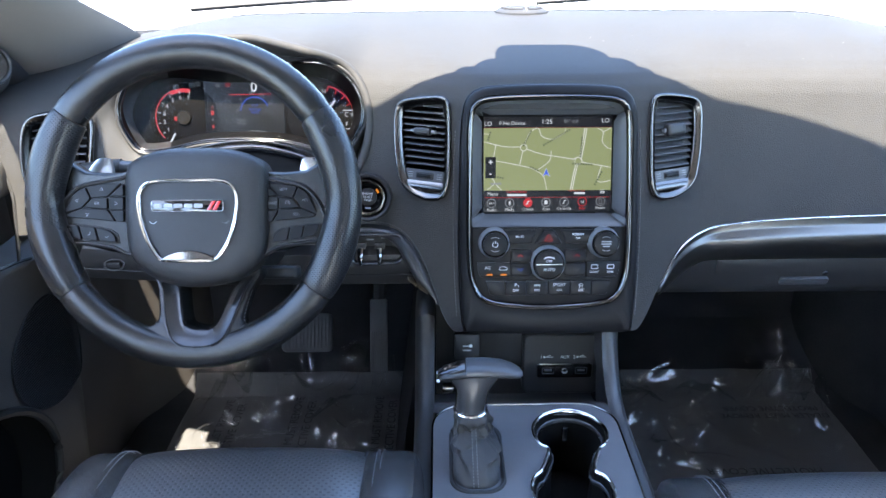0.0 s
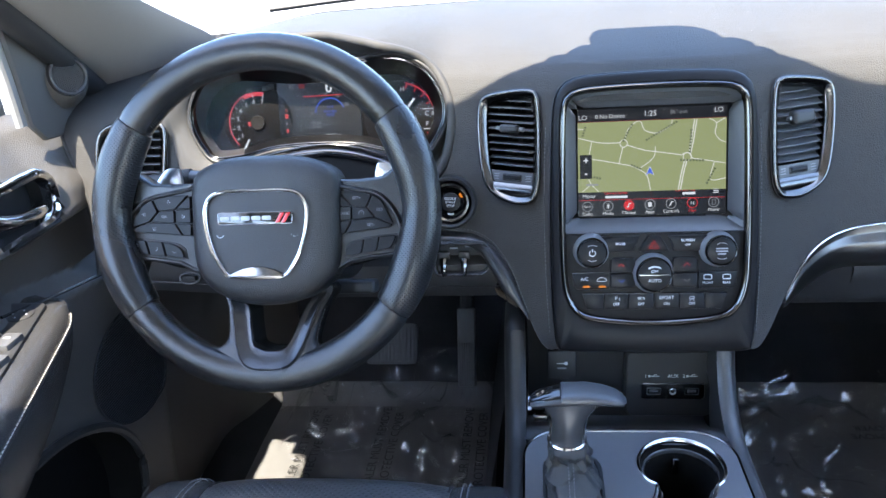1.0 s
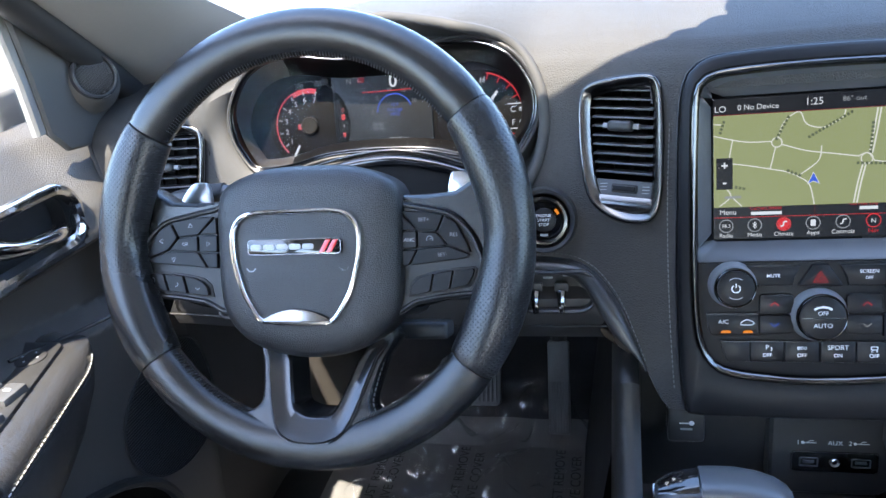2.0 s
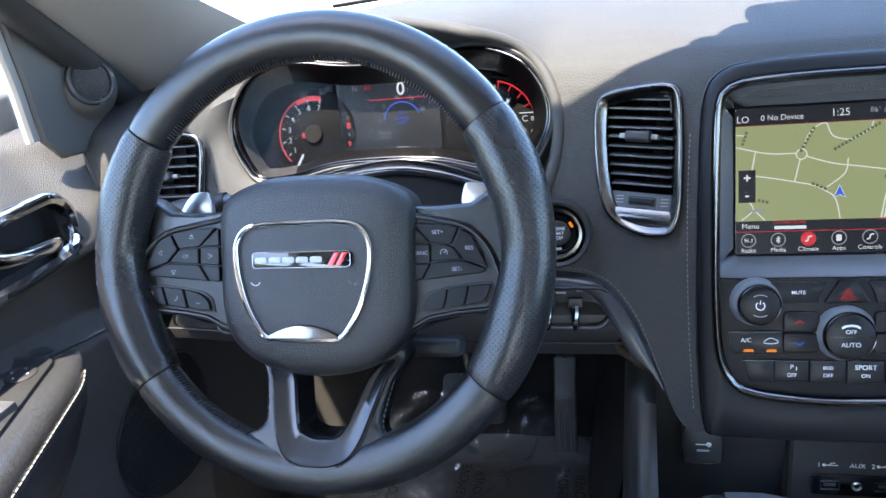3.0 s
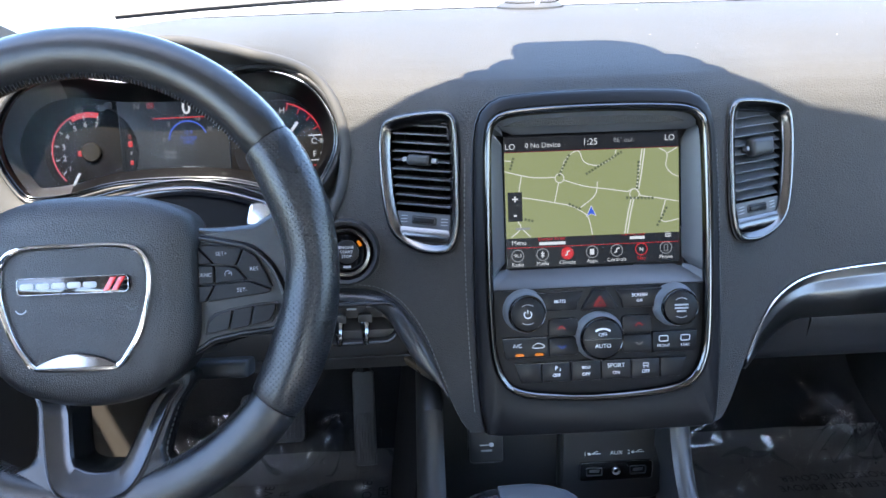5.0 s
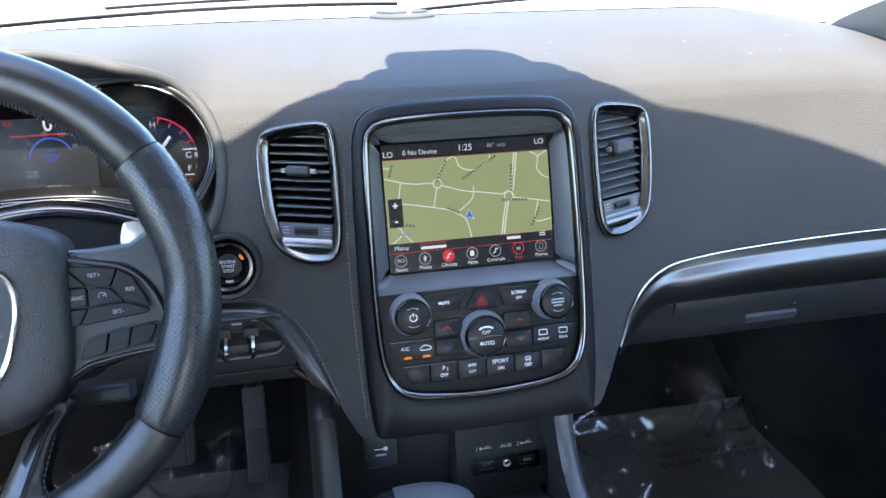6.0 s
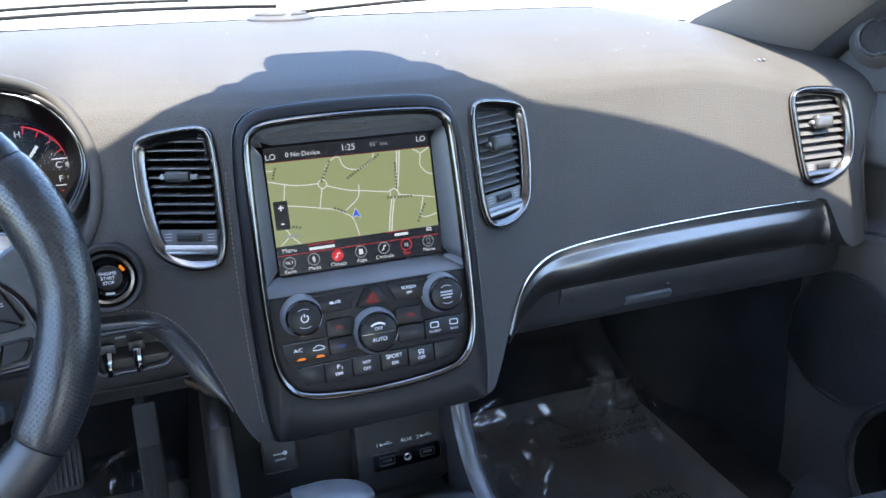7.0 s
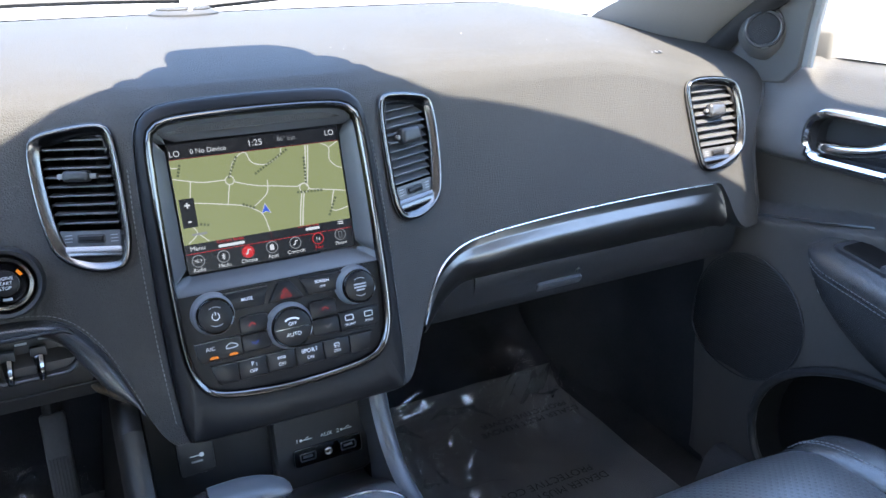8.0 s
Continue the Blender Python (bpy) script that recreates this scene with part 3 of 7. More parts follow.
def build_dashboard():
    d = thing("dashboard", pose(0, 1.2, 0.6), "dark charcoal grained soft-touch dashboard, sunlit on top", "dashboard")
    inv = Matrix.Translation((0, -1.2, -0.6))
    xs = sorted(set([round(-HALF + i * 0.006, 4) for i in range(int(2 * HALF / 0.006) + 1)] + [round(s * (0.12 + i * 0.0025), 4) for i in range(40) for s in (-1, 1)] + [HALF]))
    cols = []
    for x in xs:
        p = dash_profile(x)
        dense = []
        for a, b in zip(p, p[1:]):
            k = 3 if a.x < 1.13 else 1
            dense += [a.lerp(b, i / k) for i in range(k)]
        dense.append(p[-1])
        flare = 0.36 * smooth(0.690, HALF, abs(x)) * (1 if x > 0 else -1)
        cols.append([Vector((x + flare * max(0.0, q.y - 0.615), q.x, q.y)) for q in dense])
    rows = min(len(c) for c in cols)
    bm = bmesh.new()
    vs = []
    for c in cols:
        idx = [round(i * (len(c) - 1) / (rows - 1)) for i in range(rows)]
        vs.append([bm.verts.new(c[i]) for i in idx])
    for a, b in zip(vs, vs[1:]):
        for j in range(rows - 1):
            if dash_keep((a[j].co + b[j + 1].co) / 2):
                bm.faces.new((a[j], b[j], b[j + 1], a[j + 1]))
    for col in (vs[0], vs[-1]):                      # the ends turn inwards
        inner = [bm.verts.new(v.co + Vector((0, 0.10, -0.01))) for v in col]
        for j in range(rows - 1):
            bm.faces.new((col[j], col[j + 1], inner[j + 1], inner[j]))
    bmesh.ops.delete(bm, geom=[v for v in bm.verts if not v.link_faces], context="VERTS")
    bm.transform(inv)
    part("soft_panel", bm, DASH, d)
    for s in (-1, 1):                                # dark joint between dashboard and door
        pr = [q for q in dash_profile(HALF) if 0.52 < q.y < 0.772 and q.x < 1.20]
        bm = tube([Vector((s * (HALF + 0.002 + 0.36 * max(0.0, q.y - 0.615)), q.x + 0.001, q.y)) for q in pr], 0.0030, n=8)
        bm.transform(inv)
        part("end_seam", bm, RUBBER, d, "black joint against the door")
    for q in (-1, 1):                                # stitched seam beside the centre panel
        line = [Vector((q * (x + 0.0075), face_y(x + 0.0075, z) - 0.0006, z)) for x, z in ((0.1140, 0.716), (0.1165, 0.66), (0.1172, 0.60), (0.1165, 0.55), (0.1150, 0.51), (0.1130, 0.475))]
        bm = stitches(spline([tuple(v) for v in line], 60, closed=False), 0.0030, 0.0018, 0.0005)
        bm.transform(inv)
        part("stitching", bm, THREAD, d, "fine grey stitching beside the centre panel")
    # lower edge folded under
    lip = [[Vector((x, face_y(x, low_edge(x)) + o, low_edge(x) - dz)) for x in xs] for o, dz in ((0.0, 0.0), (0.006, 0.004), (0.06, 0.006))]
    bm = loft(lip, closed=False)
    bm.transform(inv)
    part("lower_lip", bm, HARD, d)
    # defroster strip along the windshield
    def strip_at(u, v):
        x = -0.55 + 1.15 * u
        y = 1.440 - 0.20 * x * x + 0.050 * (0.5 + (v - 0.5) * min(1.0, 5 * (1 - abs(2 * u - 1)) + 0.08))
        return top_point(x, y, 0.0015)[0]
    bm = sheet(strip_at, 60, 2)
    bm.transform(inv)
    part("defroster_strip", bm, DASH_TOP, d)
    # bright line and satin band over the glovebox, and its twin over the driver's knees
    for s in (1, -1):
        end = 0.660 if s > 0 else 0.672
        bx = [0.160 + (end - 0.160) * (i / 110) for i in range(111)]

        def low(x):
            k = max(0.0, (x - end + 0.022) / 0.022)
            return low_edge(s * x) - 0.024 * (1 - math.sqrt(max(0.0, 1 - k * k)))
        line = [Vector((s * x, face_y(x, low(x)) - 0.0025, low(x) - 0.001)) for x in bx]
        bm = tube(line, lambda q: 0.0011 * min(1, 8 * (1 - q) + 0.25), n=8)
        bm.transform(inv)
        part("bright_line", bm, SATIN_CHROME if s > 0 else SATIN, d, "thin chrome line" if s > 0 else "")
        rows2 = []
        bottom = 0.522
        for o, dz in ((0.0, 0.0), (-0.0008, 0.004), (-0.0012, 0.0105), (-0.0018, 0.0118), (-0.0028, 0.0130), (-0.0052, 0.0162), (-0.0080, 0.0198), (-0.0092, 0.0218), (-0.0100, 0.0245), (-0.0104, 0.030), (-0.0098, 0.037), (-0.0075, 0.046), (-0.003, 0.055), (0.004, 0.062)):
            row = []
            for x in bx:
                ledge = 0.35 + 0.65 * smooth(0.19, 0.30, x) * (1 - smooth(0.60, 0.655, x))
                foot = bottom - 0.030 * (1 - smooth(0.16, 0.24, x))
                row.append(Vector((s * x, face_y(x, low(x)) + (o * ledge if o < 0 else o), low(x) - 0.002 - dz * max(0.012, low(x) - 0.002 - foot) / 0.062)))
            rows2.append(row)
        bm = loft(rows2, closed=False)
        bm.transform(inv)
        part("satin_band", bm, BAND, d, "satin grey band with a soft highlight")
    return d


def build_glovebox():
    g = thing("glovebox", pose(0.43, 1.06, 0.49), "dark plastic glovebox, closed, under the dashboard", "glovebox")
    inv = Matrix.Translation((-0.43, -1.048, -0.49))
    prof = [(1.044, 0.5175), (1.041, 0.510), (1.046, 0.485), (1.058, 0.459), (1.070, 0.450), (1.10, 0.446), (1.20, 0.44)]
    xs = [0.262 + (0.650 - 0.262) * i / 24 for i in range(25)]
    bm = loft([[Vector((x, y, z)) for y, z in prof] for x in xs], closed=False)
    for x in (xs[0], xs[-1]):
        bm.faces.new([bm.verts.new((x, y, z)) for y, z in prof] + [bm.verts.new((x, 1.20, 0.5175))])
    bm.transform(inv)
    lid = part("lid", bm, HARD, g)
    bm = plate(rrect(0.074, 0.014, 0.005), 0, 0.006, 0.002)
    part("latch", bm, FACIA, lid, "satin latch handle", m=inv @ tilted(0.395, 1.0495, 0.4795, -24))
    bm = lathe([(0.004, 0), (0.004, 0.002), (0.003, 0.003)], 16)
    part("lock", bm, SATIN, lid, m=inv @ tilted(0.425, 1.046, 0.492, -15))
    f = thing("under_dash_panel", pose(0, 1.1, 0.45), "black plastic panel under the dashboard", "panel")
    inv = Matrix.Translation((0, -1.1, -0.45))
    for name, prof in (("front_panel", ((1.056, 0.520), (1.058, 0.475), (1.066, 0.459), (1.075, 0.452))), ("underside", ((1.077, 0.4515), (1.11, 0.446), (1.55, 0.442)))):
        bm = loft([[Vector((0.165 + 0.555 * i / 20, y, z)) for i in range(21)] for y, z in prof], closed=False)
        bm.transform(inv)
        part(name, bm, HARD, f)


def build_knee_panel():
    k = thing("knee_panel", pose(-0.45, 1.03, 0.53), "dark plastic knee panel under the steering column", "panel")
    inv = Matrix.Translation((0.45, -1.03, -0.53))
    rows2 = []
    for y, z in ((1.030, 0.560), (1.012, 0.545), (1.008, 0.525), (1.020, 0.497), (1.040, 0.487), (1.10, 0.484), (1.5, 0.48)):
        rows2.append([Vector((-0.685 + 0.510 * i / 30, y + 0.02 * smooth(0.5, 0.72, 0.685 - 0.510 * i / 30), z + 0.006 * (i / 30 < 0.3))) for i in range(31)])
    bm = loft(rows2, closed=False)
    bm.transform(inv)
    part("panel", bm, HARD, k)
    ring = [Vector((0.45 - 0.595 + 0.014 * math.cos(a), -1.03 + 1.0105 + 0.005 * math.sin(a), -0.53 + 0.533 + 0.0062 * math.sin(a))) for a in (2 * math.pi * i / 32 for i in range(32))]
    part("release_ring", tube(ring, 0.0015, n=8, closed=True), HARD, k, "oval release ring")
    part("release_lever", box(0.018, 0.006, 0.008, 0.002, (0.45 - 0.595, -1.03 + 1.010, 0.003), seg=2), HARD, k, "small bonnet release lever")
    seam = [Vector((0.45 - 0.685 + 0.505 * i / 30, -1.03 + 1.0085 + 0.02 * smooth(0.5, 0.72, 0.685 - 0.505 * i / 30), -0.53 + 0.516 + 0.006 * (i / 30 < 0.3))) for i in range(31)]
    part("seam", tube(seam, 0.0012, n=6), RUBBER, k, "black joint line")
    # release levers in their recess
    r = thing("release_lever_panel", tilted(-0.2275, 1.006, 0.549, 8), "black panel with two chrome-tipped release levers", "lever panel")
    loop = rrect(0.066, 0.037, (0.010, 0.008, 0.005, 0.014), 0.0, 0.0065)
    part("frame", frame_ring(inset(loop, -0.004), 0.004, -0.004, 0.003), SATIN, r)
    part("recess", loft([lift(loop, 0.0), lift(inset(loop, 0.002), -0.016)], cap1=True), RUBBER, r)
    for x in (-0.026, 0.000):
        bm = box(0.014, 0.010, 0.006, 0.002, (x + 0.002, 0.010, -0.006))
        lever = part("lever", bm, HARD, r)
        bm = tube([(x + 0.002, 0.006, -0.002), (x + 0.002, 0.000, 0.003), (x + 0.002, -0.007, 0.005), (x + 0.002, -0.014, 0.004)], lambda q: 0.0050 - 0.0022 * q, n=8)
        part("tip", bm, DARK_CHROME, lever, "bright metal tip")
    for x, y in ((-0.012, 0.017), (0.008, 0.019), (-0.012, -0.006)):
        part("mark", plate(rrect(0.010, 0.002, 0.0006, x, y), -0.0155, -0.0145, 0.0003), DIM_INK, r)
    # hooded carbon-look brow over the levers, running out down the wing
    fine = spline([(x, low_edge(-x), 0) for x in (0.272, 0.250, 0.230, 0.212, 0.195, 0.182, 0.170, 0.162, 0.155, 0.149, 0.145)], 60, closed=False)
    inv = r.matrix_world.inverted()
    rows2 = []
    for o, k in ((0.002, -0.02), (-0.006, 0.02), (-0.0125, 0.12), (-0.0155, 0.30), (-0.0165, 0.55), (-0.0155, 0.80), (-0.0125, 0.95), (-0.006, 1.02), (0.010, 1.05)):
        row = []
        for i, q in enumerate(fine):
            e = (fine[min(i + 1, 59)] - fine[max(i - 1, 0)]).normalized()
            n = Vector((e.y, -e.x, 0))
            n = n if n.y < 0 or n.x > 0 else -n
            f = i / 59
            wide = 0.0135 + 0.007 * math.sin(math.pi * smooth(0.25, 1.0, f)) - 0.011 * smooth(0.75, 1.0, f)
            p = q + n * (wide * k)
            row.append(inv @ Vector((-p.x, face_y(q.x, q.y) + o * (1 - 0.75 * smooth(0.55, 1.0, f)), p.y)))
        rows2.append(row)
    part("brow", loft(rows2, closed=False), CARBON, r, "carbon-look brow over the levers")
    stitch = [inv @ Vector((-q.x, face_y(q.x, q.y + 0.004) - 0.0006, q.y + 0.004)) for q in fine[4:]]
    part("stitching", stitches(stitch, 0.0030, 0.0018, 0.0005), THREAD, r, "fine grey stitching along the edge")


def build_vent(loop, s, y, x0, z0, slats, far):
    """An air vent: chrome frame, open box behind, blades and a thumb slider."""
    back = 16.0
    lean = math.cos(radians(back))
    yaw = {(True, 1): 0, (True, -1): 0, (False, 1): 23, (False, -1): -23}[(far, s)]
    v = thing("air_vent", tilted(s * x0, y, z0, back, yaw), "black air vent in a chrome frame, " + ("beside the door" if far else "beside the screen"), "air vent", "dashboard air vents")
    lp = [Vector(((p.x - s * x0) / math.cos(radians(yaw)), (p.y - z0) / lean)) for p in mirrored(loop, s)]
    part("gap", loft([lift(inset(lp, -0.0032), 0.0005), lift(inset(lp, -0.0022), 0.0014), lift(inset(lp, -0.001), -0.006)]), RUBBER, v, "dark joint round the frame")
    bevel = ((-0.002, -0.012), (-0.002, 0.0016), (-0.0014, 0.0034), (-0.0002, 0.0043), (0.0012, 0.0043), (0.0025, 0.0036), (0.0086, -0.0006), (0.0094, -0.0022), (0.0096, -0.012))
    part("frame", loft([lift(inset(lp, o), w) for o, w in bevel], ring=True), VENT_CHROME, v, "smoked chrome frame, bevelled inwards")
    inner = inset(lp, 0.0055)
    part("box", loft([lift(inset(lp, 0.004), -0.004), lift(inner, -0.012), lift(inset(inner, 0.010 if far else 0.004), -0.026 if far else -0.05)], cap1=True), WELL, v)
    ys = [p.y for p in inner]
    bottom, top = min(ys), max(ys)
    shelf = bottom + (0.0315 if not far else 0.024)
    chin = shelf - (0.0150 if not far else 0.0125)

    def zone(lo, hi, w, bulge):
        def f(u, v):
            q = span(inner, min(max(lo + (hi - lo) * v, bottom + 0.0004), top - 0.0004))
            return Vector((q[0] + (q[1] - q[0]) * u, lo + (hi - lo) * v, w + bulge * math.sin(math.pi * v)))
        return sheet(f, 10, 8)
    part("foot_plate", zone(chin, shelf, -0.0035, 0.0), FACIA, v)
    part("foot_edge", zone(shelf - 0.001, shelf + 0.0005, -0.006, 0.002), HARD, v)
    part("chin", zone(bottom - 0.001, chin + 0.0006, -0.0010, 0.0030), VENT_CHROME, v, "smoked chrome chin")
    sp = span(inner, shelf - 0.007)
    cx = (sp[0] + sp[1]) / 2
    slot = part("wheel_slot", plate(rrect(0.026, 0.0085, 0.002, cx, shelf - 0.0072), -0.0036, -0.0028, 0.0004), RUBBER, v)
    part("thumb_wheel", plate(rrect(0.022, 0.0055, 0.001, cx, shelf - 0.0072), -0.0030, -0.0006, 0.001), BUTTON, slot)
    for dx, tick in ((-0.021, 3), (0.021, 3)):
        bm = bmesh.new()
        for i in range(tick):
            strip([(cx + dx - 0.0035, shelf - 0.0102 + i * 0.003), (cx + dx + 0.0035, shelf - 0.0097 + i * 0.003)], 0.0007, -0.0032, bm=bm)
        part("mark", bm, DIM_INK, v, smooth=False)
    step = (top - shelf - 0.006) / slats
    mid = None
    for i in range(slats):
        yy = shelf + 0.004 + (i + 0.5) * step
        sp = span(inner, yy)
        if not sp:
            continue
        w = sp[1] - sp[0]
        bm = box(w - 0.001, 0.0020, 0.014, 0.0006, (0, 0, 0), seg=1)
        if s > 0:
            bm.free()
            bm = box(w - 0.001, 0.0014, 0.017, 0.0005, (0, 0, 0), seg=1)
        part("slat", bm, FACIA, v, m=pose((sp[0] + sp[1]) / 2, yy, -0.012, (40 if s > 0 else 8), 0, 0))
        if i == slats // 2:
            mid = (yy, (sp[0] + sp[1]) / 2)
    for i in range(5):
        x = min(p.x for p in inner) + (i + 0.5) * (max(p.x for p in inner) - min(p.x for p in inner)) / 5
        part("vane", box(0.0012, top - shelf - 0.014, 0.005 if far else 0.012, 0, (x, (top + shelf) / 2, -0.022 if far else -0.034)), WELL, v, smooth=False)
    yy, cx = mid
    if s < 0:
        bm = box(0.024, 0.0105, 0.012, 0.004, (cx, yy, -0.001), seg=3)
    else:
        bm = box(0.030, 0.0185, 0.013, 0.006, (cx, yy, -0.0005), seg=3)
    kn = part("slider", bm, SATIN if far and s > 0 else HARD, v, "soft slider knob on the middle blade")
    for dx in (-0.0145, 0.0145):
        part("slider_end", box(0.007, 0.005, 0.007, 0.0015, (cx + dx, yy, -0.003)), KNOB, kn, "grey slider end")


def build_start_button():
    x, z = START
    b = thing("start_button", tilted(x, surf_y(x, z) - 0.011, z, 16, -4) @ Matrix.Scale(1.12, 4), "round engine start button in a silver ring on the dashboard", "start button")
    part("well", lathe([(0.0300, -0.010), (0.0295, 0.003), (0.0280, 0.0055), (0.0250, 0.0045), (0.0240, -0.012), (0.0, -0.012)], 48), RUBBER, b)
    part("ring", loft([lift(circle(r, 48), w) for r, w in ((0.0225, -0.008), (0.0225, 0.002), (0.0215, 0.0042), (0.0190, 0.0045), (0.0178, 0.002), (0.0172, -0.008))], ring=True), VENT_CHROME, b, "smoked silver ring")
    cap = part("cap", lathe([(0.0165, -0.006), (0.0165, -0.002), (0.0155, -0.001), (0.0, -0.001)], 48), GLOSS, b, "glossy black push cap")
    inner = part("centre", lathe([(0.0108, -0.002), (0.0108, 0.0004), (0.010, 0.001), (0, 0.001)], 40), BUTTON, b)
    for k, wd in enumerate(("ENGINE", "START", "STOP")):
        lettering(wd, 0.0039, 0, 0.0040 - 0.0040 * k, 0.0013, INK, inner)
    bm = strip(arc(0.0138, 22, 44, 6), 0.0026, -0.0006)
    part("lamp", bm, AMBER_LIT, cap, "amber lamp", smooth=False)
    part("mark", strip(arc(0.0136, 255, 285, 8), 0.0022, -0.0006), DIM_INK, cap, smooth=False)


def build_cluster():
    c = thing("instrument_cluster", tilted(-0.421, 1.109, 0.725, 14) @ Matrix.Scale(0.943, 4), "instrument cluster with red-lit gauges in a chrome-edged oval", "instrument cluster")
    inv = c.matrix_world.inverted()
    half = [(0.0, 0.0585), (0.045, 0.0595), (0.095, 0.066), (0.130, 0.062), (0.160, 0.044), (0.1795, 0.010), (0.180, -0.020), (0.165, -0.050), (0.150, -0.062), (0.110, -0.060), (0.06, -0.049), (0.0, -0.046)]
    lens_pts = half + [(-x, y) for x, y in reversed(half[1:-1])]
    lens = spline([(x, y, 0) for x, y in lens_pts], 96)
    # hood lining from the dashboard's edge down to the dial plane
    # both loops start at the top middle and run the same way
    edge = [Vector((p.x, surf_y(p.x, p.y), p.y)) for p in hood_loop]
    def fore(p):
        """An outline of the dial face carried forward to the rim's plane."""
        return Vector((0.97 * p.x + 0.0083, 0.97 * p.y + 0.004))
    rim = [fore(p) for p in lens]
    deep = lift(inset(rim, -0.007), 0.030)
    mid = []
    edge_l = [inv @ q for q in edge]
    lip = [q + Vector((0, 0, 0.0015)) - Vector((q.x, q.y, 0)).normalized() * 0.004 for q in edge_l]
    for a, b in zip(lip, deep):
        k = a
        mid.append(a.lerp(b, 0.55) + Vector((0, 0, 0.004 * smooth(-0.08, -0.15, k.x) * (1 - smooth(0.015, 0.060, k.y)))) - Vector((0, 0, 0.045 * smooth(0.015, 0.060, k.y) + 0.020 * smooth(0.10, 0.17, k.x) * (1 - smooth(0.015, 0.060, k.y)))))
    rows = [[q + Vector((q.x, q.y, 0)).normalized() * 0.003 for q in edge_l]]
    for k in range(11):
        t = k / 10
        rows.append([a * (1 - t) ** 2 + (b * 2 - (a + e) / 2) * (2 * t * (1 - t)) + e * t * t for a, b, e in zip(lip, mid, deep)])
    part("hood_lining", loft(rows + [lift(inset(rim, -0.004), 0.022)]), DASH_FINE, c, "smooth lining of the hood")
    part("hood_lip", tube([q + Vector((0, 0, -0.0005)) for q in edge_l], lambda f: 0.0060 - 0.0052 * smooth(-0.10, -0.16, edge_l[round(f * 95)].x) * smooth(0.075, 0.045, edge_l[round(f * 95)].y), n=12, closed=True), DASH_FINE, c, "rolled edge of the hood")
    part("bezel_outer", frame_ring(inset(rim, -0.0070), 0.0050, 0.020, 0.0345), HARD, c, "dark satin outer rim")
    part("bezel", frame_ring(inset(rim, -0.0024), 0.0017, 0.022, 0.0355), FRAME_CHROME, c, "thin bright chrome rim")
    part("inner_rim", frame_ring(inset(rim, 0.0004), 0.0014, 0.020, 0.0340), FRAME_CHROME, c, "second thin chrome rim")
    wall = [lift(inset(rim, 0.0012), 0.033), lift([p.lerp(q, 0.5) for p, q in zip(inset(rim, 0.003), inset(lens, 0.016))], 0.010), lift(inset(lens, 0.016), -0.0085)]
    # One bezel in two colours: paler for its sunlit left, black for shade.
    side = [i for i in range(96) if lens[i].x < -0.105]
    rest = list(range(side[-1], 96)) + list(range(0, side[0] + 1))
    part("bezel_wall", loft([[r[i] for i in side] for r in wall], closed=False), HARD, c, "sloping bezel, paler where the sun reaches it")
    part("bezel_wall", loft([[r[i] for i in rest] for r in wall], closed=False), DIAL, c, "sloping bezel, blackened where it lies in shade")
    part("face", plate(inset(lens, -0.001), -0.016, -0.012, 0.0005), DIAL, c)
    # lower bright brow between the dials
    br = spline([(-0.110, -0.0640, 0.034), (-0.070, -0.0565, 0.035), (-0.030, -0.0478, 0.036), (0.0, -0.0438, 0.036), (0.032, -0.0434, 0.036), (0.067, -0.0495, 0.036), (0.095, -0.0580, 0.035), (0.122, -0.0690, 0.034)], 48, closed=False)
    part("lower_brow", tube(br, lambda q: 0.0008 + 0.0012 * math.sin(math.pi * q), n=10), FRAME_CHROME, c, "bright lower brow")
    part("lower_brow", tube([p + Vector((0.002, -0.0100, 0.004)) for p in br], lambda q: 0.0004 + 0.0009 * math.sin(math.pi * q), n=10), FRAME_CHROME, c, "second bright line under the dials")
    br2 = [p + Vector((0, -0.011, 0.002)) for p in br]
    part("lower_trim", tube(br2, 0.007, n=10), GLOSS, c, "gloss black lower trim")
    low = [[p + Vector((0, -0.016 - 0.03 * k, 0.004 + 0.018 * k)) for p in br] for k in range(4)]
    part("shelf", loft(low, closed=False), WELL, c)
    # revolution counter
    g1 = Vector((-0.0885, -0.0095))
    dial = part("tachometer", plate(circle(0.052, 56, g1.x, g1.y), -0.012, -0.009, 0.0008), DIAL, c, "revolution counter, lit red")
    part("scale", strip(arc(0.043, 225, 75, 40, g1.x, g1.y), 0.0016, -0.0086), RED_LIT, dial, "glowing red scale", smooth=False)
    part("red_zone", strip(arc(0.0405, 118, 75, 14, g1.x, g1.y), 0.005, -0.0085), RED_LIT, dial, smooth=False)
    for k in range(8):
        a = 238 - k * 163 / 7
        q = Vector((math.cos(radians(a)), math.sin(radians(a))))
        part("tick", strip([g1 + q * 0.036, g1 + q * 0.0405], 0.0011, -0.0084), WHITE_LIT, dial, smooth=False)
        if k:
            p = g1 + q * 0.0305
            lettering(str(k), 0.0085, p.x, p.y, -0.0084, WHITE_LIT, dial)
    part("hub", lathe([(0.0105, -0.009), (0.0105, -0.006), (0.0095, -0.005), (0, -0.005)], 32), WELL, dial, m=pose(g1.x, g1.y, 0))
    q = Vector((math.cos(radians(240)), math.sin(radians(240))))
    part("needle", strip([g1 + q * 0.026, g1 + q * 0.047], 0.0028, -0.003), WHITE_LIT, dial, "white needle", smooth=False)
    part("tell_tale", plate(rrect(0.005, 0.006, 0.001, g1.x - 0.013, g1.y - 0.001), -0.009, -0.0084, 0.0003), RED_LIT, dial, "red warning lamp")
